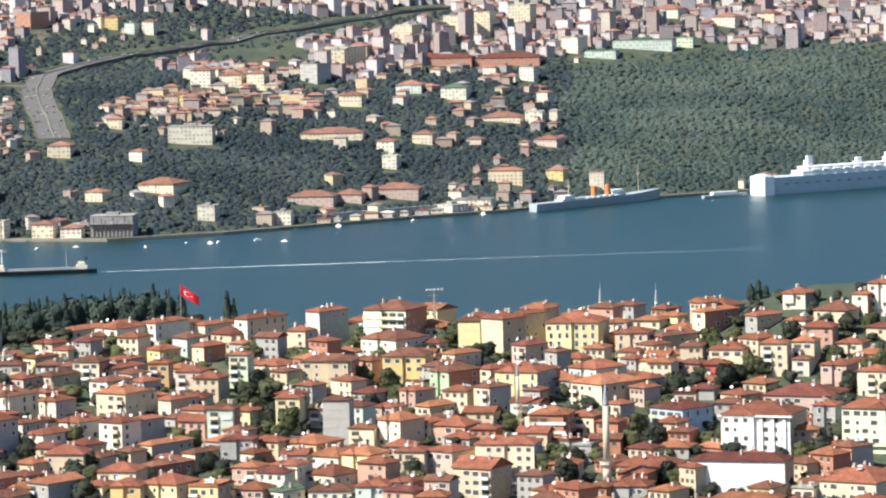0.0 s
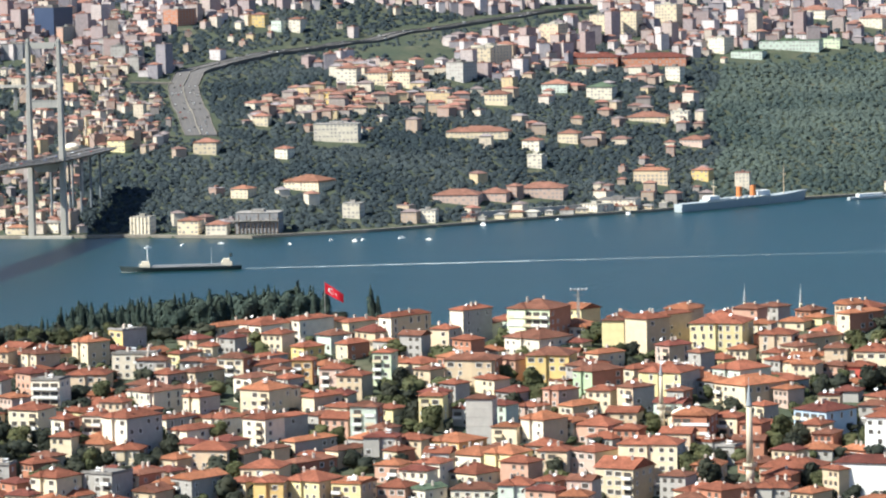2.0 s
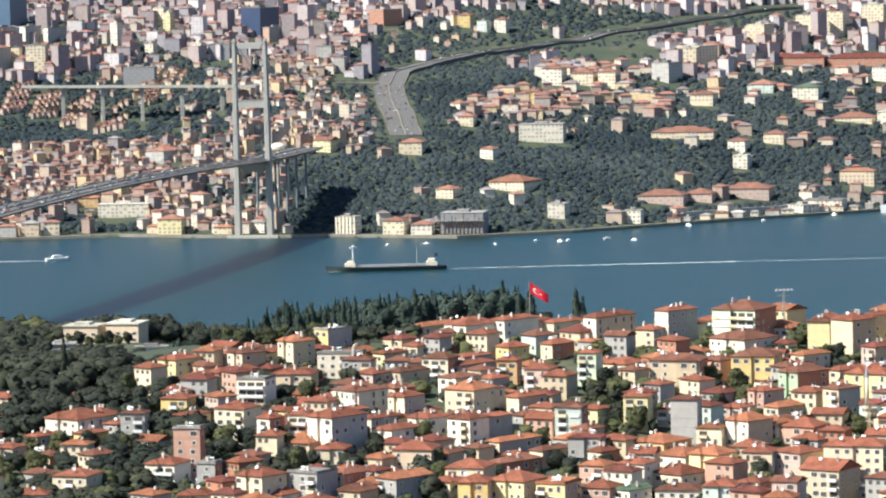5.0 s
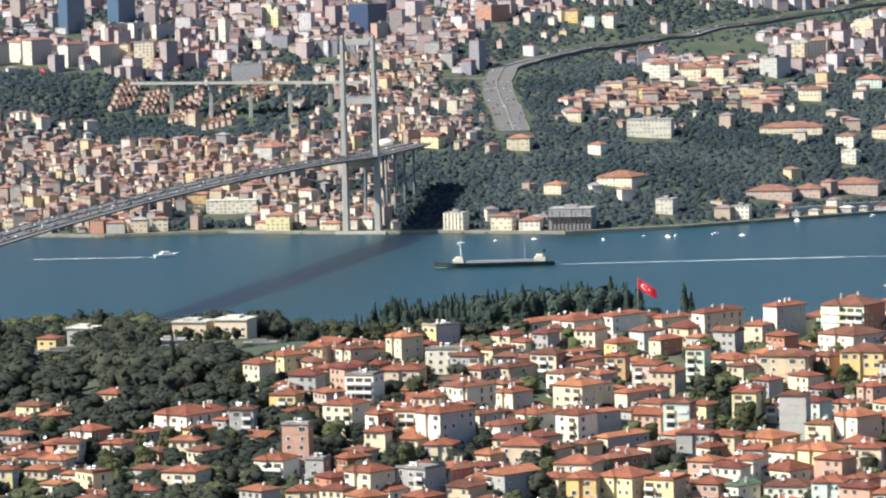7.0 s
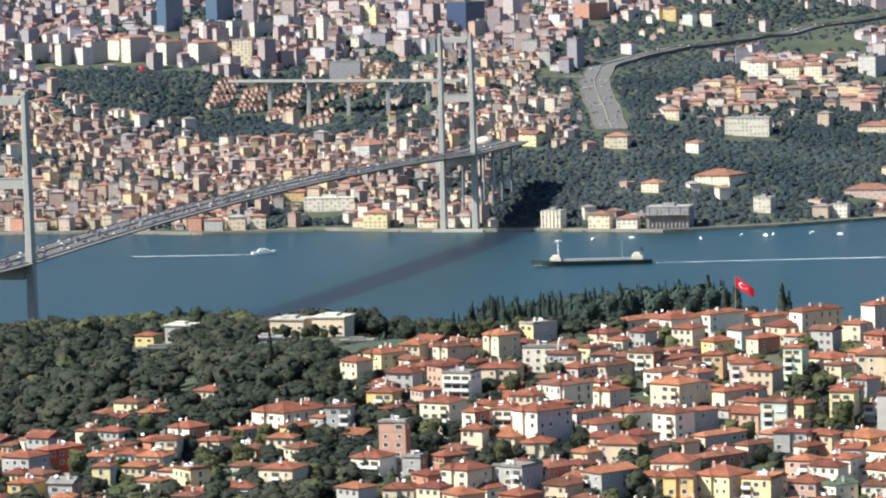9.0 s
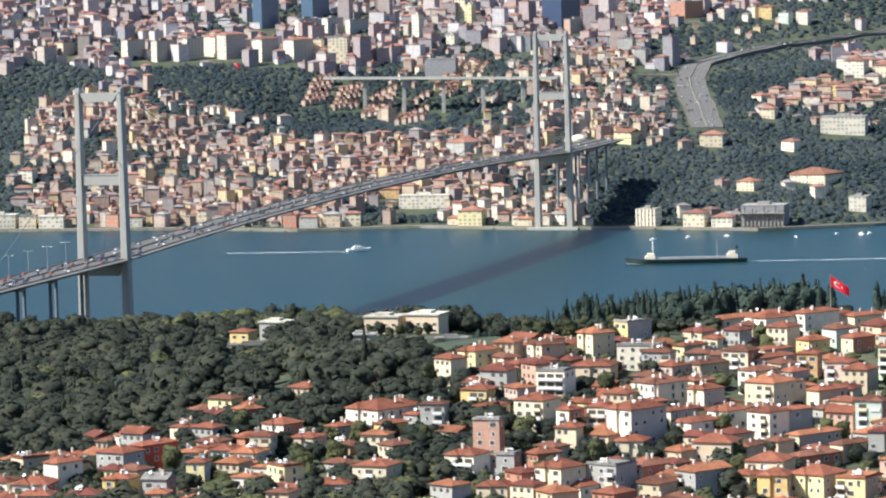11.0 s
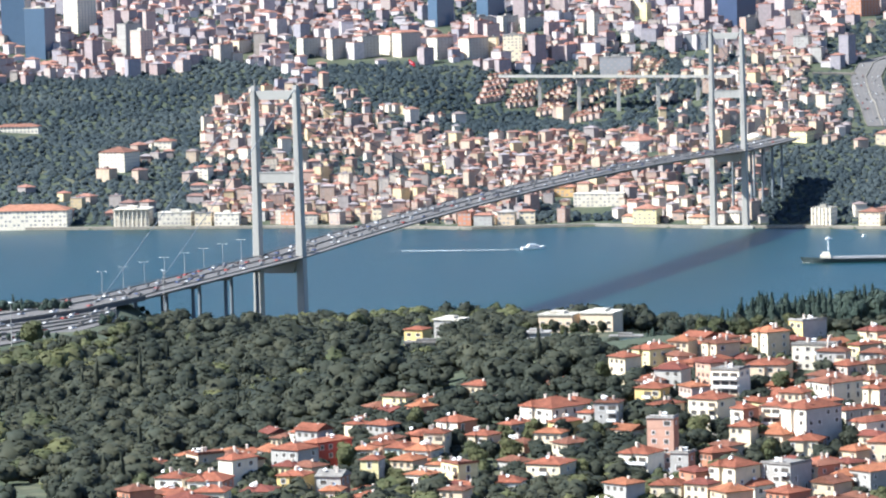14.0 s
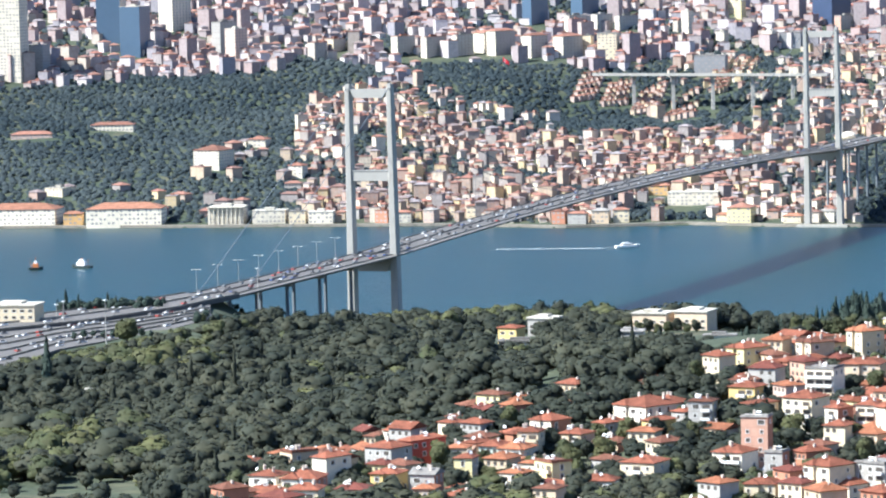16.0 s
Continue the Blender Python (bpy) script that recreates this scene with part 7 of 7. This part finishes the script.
def viaduct():
    t = thing("viaduct", Matrix.Identity(4), "grey concrete road viaduct on tall pillars across a wooded valley", "viaduct")
    a, b = Vector((150, 4211, 106.8)), Vector((380, 4130, 103.5))
    side = Vector(((b - a).y, -(b - a).x, 0)).normalized()
    ribbon("deck", [(a, side), (b, side)], [(-7, 0), (7, 0), (7, -1.8), (-7, -1.8)], M_CONC, t)
    ribbon("parapet", [(a, side), (b, side)], [(6.8, 0), (7.1, 0), (7.1, 1), (6.8, 1)], M_CONC, t)
    for k in range(5):
        p = a.lerp(b, .17 * (k + 1))
        z = z_at(p.x, p.y)
        u, r = float(bearing(p.x, p.y)), math.hypot(p.x, p.y)
        v = (258.2 - z) / r * 7333
        FAR_TAKEN.append((u - 9, u + 9, v - 14, v + 18))
        Shape().box(p.x - 1.7, p.x + 1.7, p.y - 2.2, p.y + 2.2, z - 4, p.z - 4).put("pillar", M_CONC, t)
        Shape().box(p.x - 3.2, p.x + 3.2, p.y - 5, p.y + 5, p.z - 4, p.z - 1.75).put("pier_head", M_CONC, t)
    return t


viaduct()
_g = random.Random(9)
TERRACES = [  # first corner, step along the row, step up the slope: a stepped quarter of small houses
    ((128, 4203), (21, 13), (14, 72), "pink"), ((157, 4193), (23, 11), (11, 54), "pink"), ((186, 4160), (26, 29), (12, 59), "pink"),
    ((214, 4040), (26, 33), (16, 150), "pink"), ((279, 4308), (36, -9), (13, 75), "tan"), ((269, 4214), (15, 9), (9, 76), "tan")]
for (_x, _y), (_ax, _ay), (_bx, _by), _wall in TERRACES:
    for _i in range(5):
        for _j in range(5):
            _p, _q = _i / 4, _j / 4
            block("terrace_house", _x + _p * _ax + _q * _bx + _g.uniform(-.6, .6), _y + _p * _ay + _q * _by + _g.uniform(-2, 2), -32 + _g.uniform(-6, 6), 4.6, 5, 6.0, _g.choice((_wall, _wall, _wall, "tan")), _g.choice(("brown", "faded_tile")), _g.choice(("hip", "flat")))
for _u0, _u1 in ((-250, 790), (860, 1120), (1150, 1390)):
    _u = _u0
    while _u < _u1:
        _w, _d, _h = _g.uniform(9, 17), _g.uniform(8, 12), _g.choice((6, 7, 9, 9, 11) if _u < 1390 else (3, 4, 4, 5))
        _r = float(np.interp(_u, SHORE_U, SHORE_R)) + _g.choice((16, 20, 30, 44))
        if not any(a <= _u <= b and d > 490 for a, b, c, d in FAR_TAKEN) and _g.random() < (.85 if _u < 700 else .22):
            block("waterside_house", *at(_u, _r), -20 + _g.uniform(-15, 15), _w, _d, _h, _g.choice(("cream", "white", "stone", "pink", "tan", "white", "grey", "peach", "brick")), _g.choice(("tile", "orange", "brown", "grey_roof")), _g.choice(("hip", "hip", "flat")))
        _u += _w / 3550 * 7333 * _g.uniform(1.15, 1.9)
_line = []
for _u in np.arange(1392, 1660, 12.0):
    _x, _y = at(_u, float(np.interp(_u, SHORE_U, SHORE_R)) + 30)
    _line.append((Vector((_x, _y, 8.5)), Vector((_x, _y, 0)).normalized()))
tagged(ribbon("embankment_wall", _line, [(-1, 0), (1.5, 0), (1.5, -8), (-1, -8)], M_CONC), "long grey embankment wall above the waterfront", "wall", kind="structure")
for _u in (1405, 1430, 1462, 1490, 1517, 1548, 1580, 1606, 1640, 1668, 1694, 1722, 1750):
    _x, _y = at(_u, float(np.interp(_u, SHORE_U, SHORE_R)) + _g.uniform(9, 18))
    block("boathouse", _x, _y, -25 + _g.uniform(-10, 10), _g.uniform(6, 13), _g.uniform(5, 8), _g.uniform(2.6, 4.5), _g.choice(("grey", "white", "concrete", "tan", "cream")), _g.choice(("grey_roof", "pale_roof", "brown")), _g.choice(("flat", "hip")))
mosque(370, 3829, 7.0, 5.0)
for _x, _y in ((390, 3896), (408, 3900)):
    minaret(_x, _y, 20, 0.9)

# ---- shipping ----
def tanker():
    t, n = vessel("tanker", (424, 3090.5), (335, 3099.5), 13, 3.0, M_HULL, "small dark-hulled tanker with white deckhouses under way", "ship", .5)
    Shape().box(-n * .36, n * .26, -4.6, 4.6, 3.0, 3.5).put("deck", WALLS["dark_grey"], t)
    for y0 in (-2.2, 0, 2.2):
        Shape().tube((-n * .34, y0, 4.1), (n * .25, y0, 4.1), .35, 6).put("deck_pipe", WALLS["dark_grey"], t)
    Shape().box(-n * .42, -n * .33, -4.5, 4.5, 3, 6).box(-n * .40, -n * .345, -3.8, 3.8, 6, 8).put("deckhouse", WALLS["white"], t)
    Shape().box(n * .27, n * .36, -4.5, 4.5, 3, 5.6).box(n * .28, n * .34, -3.4, 3.4, 5.6, 7.6).put("bridge_house", WALLS["white"], t)
    Shape().tube((n * .29, 0, 9), (n * .29, 0, 19), .45, 6, r2=.2).tube((n * .29, -2, 15), (n * .29, 2, 15), .15, 5).put("foremast", M_WHITE, t)
    Shape().tube((-n * .25, 0, 3), (-n * .25, 0, 17), .25, 6, r2=.12).put("mast", M_NAVY, t)
    Shape().lathe([(1.3, 9.5), (1.2, 12)], 8, -n * .41).put("funnel", M_HULL, t)


tanker()
wake((427, 3090), (640, 3061), 2.4, 6.0, "long thin white wake behind the tanker")
wake((640, 3061), (930, 3020), 2.6, 0.7, "faint far end of the wake behind the tanker")
wake((333, 3097), (345, 3094), 2.6, 1.0, "white bow wave of the tanker")


def yacht():
    t, n = vessel("motor_yacht", (131, 3299), (150, 3305), 4.6, 1.9, M_WHITE, "white motor yacht speeding with a foaming wake", "yacht", .4)
    Shape().box(-n * .25, n * .22, -1.7, 1.7, 1.8, 3.3).box(-n * .18, n * .1, -1.4, 1.4, 3.3, 4.3).put("cabin", M_WHITE, t)
    Shape().box(-n * .2, n * .235, -1.74, 1.74, 2.4, 2.9).put("window_band", M_GLASS, t)


yacht()
wake((131, 3299), (36, 3319), 3.2, 5.0, "white foaming wake behind the yacht")


def work_boat(p, q, label, cabin, top):
    t, n = vessel("work_boat", p, q, 5.0, 2.0, M_HULL, label, "boat", .5)
    Shape().box(-n * .2, n * .2, -1.8, 1.8, 2, 5).put("cabin", cabin, t)
    Shape().box(-n * .12, n * .1, -1.4, 1.4, 5, 6.8).put("wheelhouse", M_WHITE, t)
    Shape().tube((0, 0, 6.8), (0, 0, top), .15, 5).tube((-n * .3, 0, 2), (-n * .36, 0, top * .8), .12, 5).put("mast", M_FUNNEL, t)


work_boat((-282, 3234), (-298, 3244), "white and red passenger boat crossing the strait", M_WHITE, 9)
work_boat((-331, 3232), (-320, 3232), "small dark red fishing boat with a derrick", M_FUNNEL, 11)


def warship():
    t, n = vessel("grey_ship", (866, 3506), (1007, 3605), 13, 7.0, M_NAVY, "long old grey ship with two orange funnels moored at the quay", "ship", .35)
    Shape().box(-n * .3, n * .2, -5, 5, 6.3, 8.6).put("deckhouse", M_NAVY, t)
    Shape().box(n * .1, n * .2, -4, 4, 8.6, 12.5).put("bridge_house", M_WHITE, t)
    Shape().box(-n * .28, -n * .2, -4, 4, 8.6, 11.5).put("after_house", M_WHITE, t)
    for a in (-.02, .09):
        Shape().lathe([(2.6, 8.6), (2.5, 17.5)], 12, n * a).put("funnel", M_FUNNEL, t)
    for a, h in ((-.22, 26), (.34, 33)):
        Shape().tube((n * a, 0, 6), (n * a, 0, h), .45, 6, r2=.2).tube((n * a, -3, h * .75), (n * a, 3, h * .75), .2, 5).put("mast", WALLS["tan"], t)
    for i in range(6):
        Shape().tube((-n * .12 + i * 8, -5.8, 8), (-n * .12 + i * 8 + 5, -5.8, 8), .8, 6).put("lifeboat", M_WHITE, t)


warship()


def ferry():
    t, n = vessel("passenger_ship", (1097, 3588), (1300, 3656), 22, 16, M_PALE, "large pale blue-white passenger ship moored at the quay", "ship", .15)
    Shape().box(-n * .506, -n * .455, -11.2, 11.2, 0, 17.2).box(-n * .495, -n * .46, -8, 8, 17.2, 18.6).put("stern_block", M_WHITE, t)
    Shape().box(-n * .3, n * .33, -9, 9, 16, 20).put("deckhouse", M_WHITE, t)
    Shape().box(-n * .27, n * .2, -8, 8, 20, 23.5).put("upper_deck", M_WHITE, t)
    for a, h in ((-.24, 33), (.02, 29), (.18, 32)):
        Shape().box(n * a - 3, n * a + 3, -3, 3, 20, h - 4).box(n * a - 1.5, n * a + 4, -1.6, 1.6, h - 4, h).put("funnel", M_WHITE, t)
    for i in range(14):
        Shape().box(-n * .4 + i * n * .055, -n * .4 + i * n * .055 + 4, -11.1, -10.2, 9, 10.2).put("port_row", STRIP, t)
    for i in range(9):
        Shape().tube((-n * .25 + i * n * .055, -9.6, 21), (-n * .25 + i * n * .055 + 7, -9.6, 21), 1.1, 6).put("lifeboat", M_WHITE, t)


ferry()


def launch():
    t, n = vessel("launch", (1042, 3580), (1088, 3597), 6, 2.4, M_NAVY, "long grey launch moored at the quay", "boat", .3)
    Shape().box(-n * .3, n * .25, -2.4, 2.4, 2.2, 5).put("cabin", M_WHITE, t)


launch()
for _x, _y, _l in ((494, 3308, 7), (531, 3330, 6), (548, 3313, 10), (556, 3321, 8), (589, 3326, 9), (607, 3302, 8), (679, 3436, 12), (750, 3462, 9), (410, 3336, 8), (442, 3340, 7), (380, 3322, 9), (820, 3500, 12)):
    small_boat(_x, _y, (_x * 37) % 360, _l * .7)


# ---- fill last ----
fill_town()
plant_woods()
fill_far()
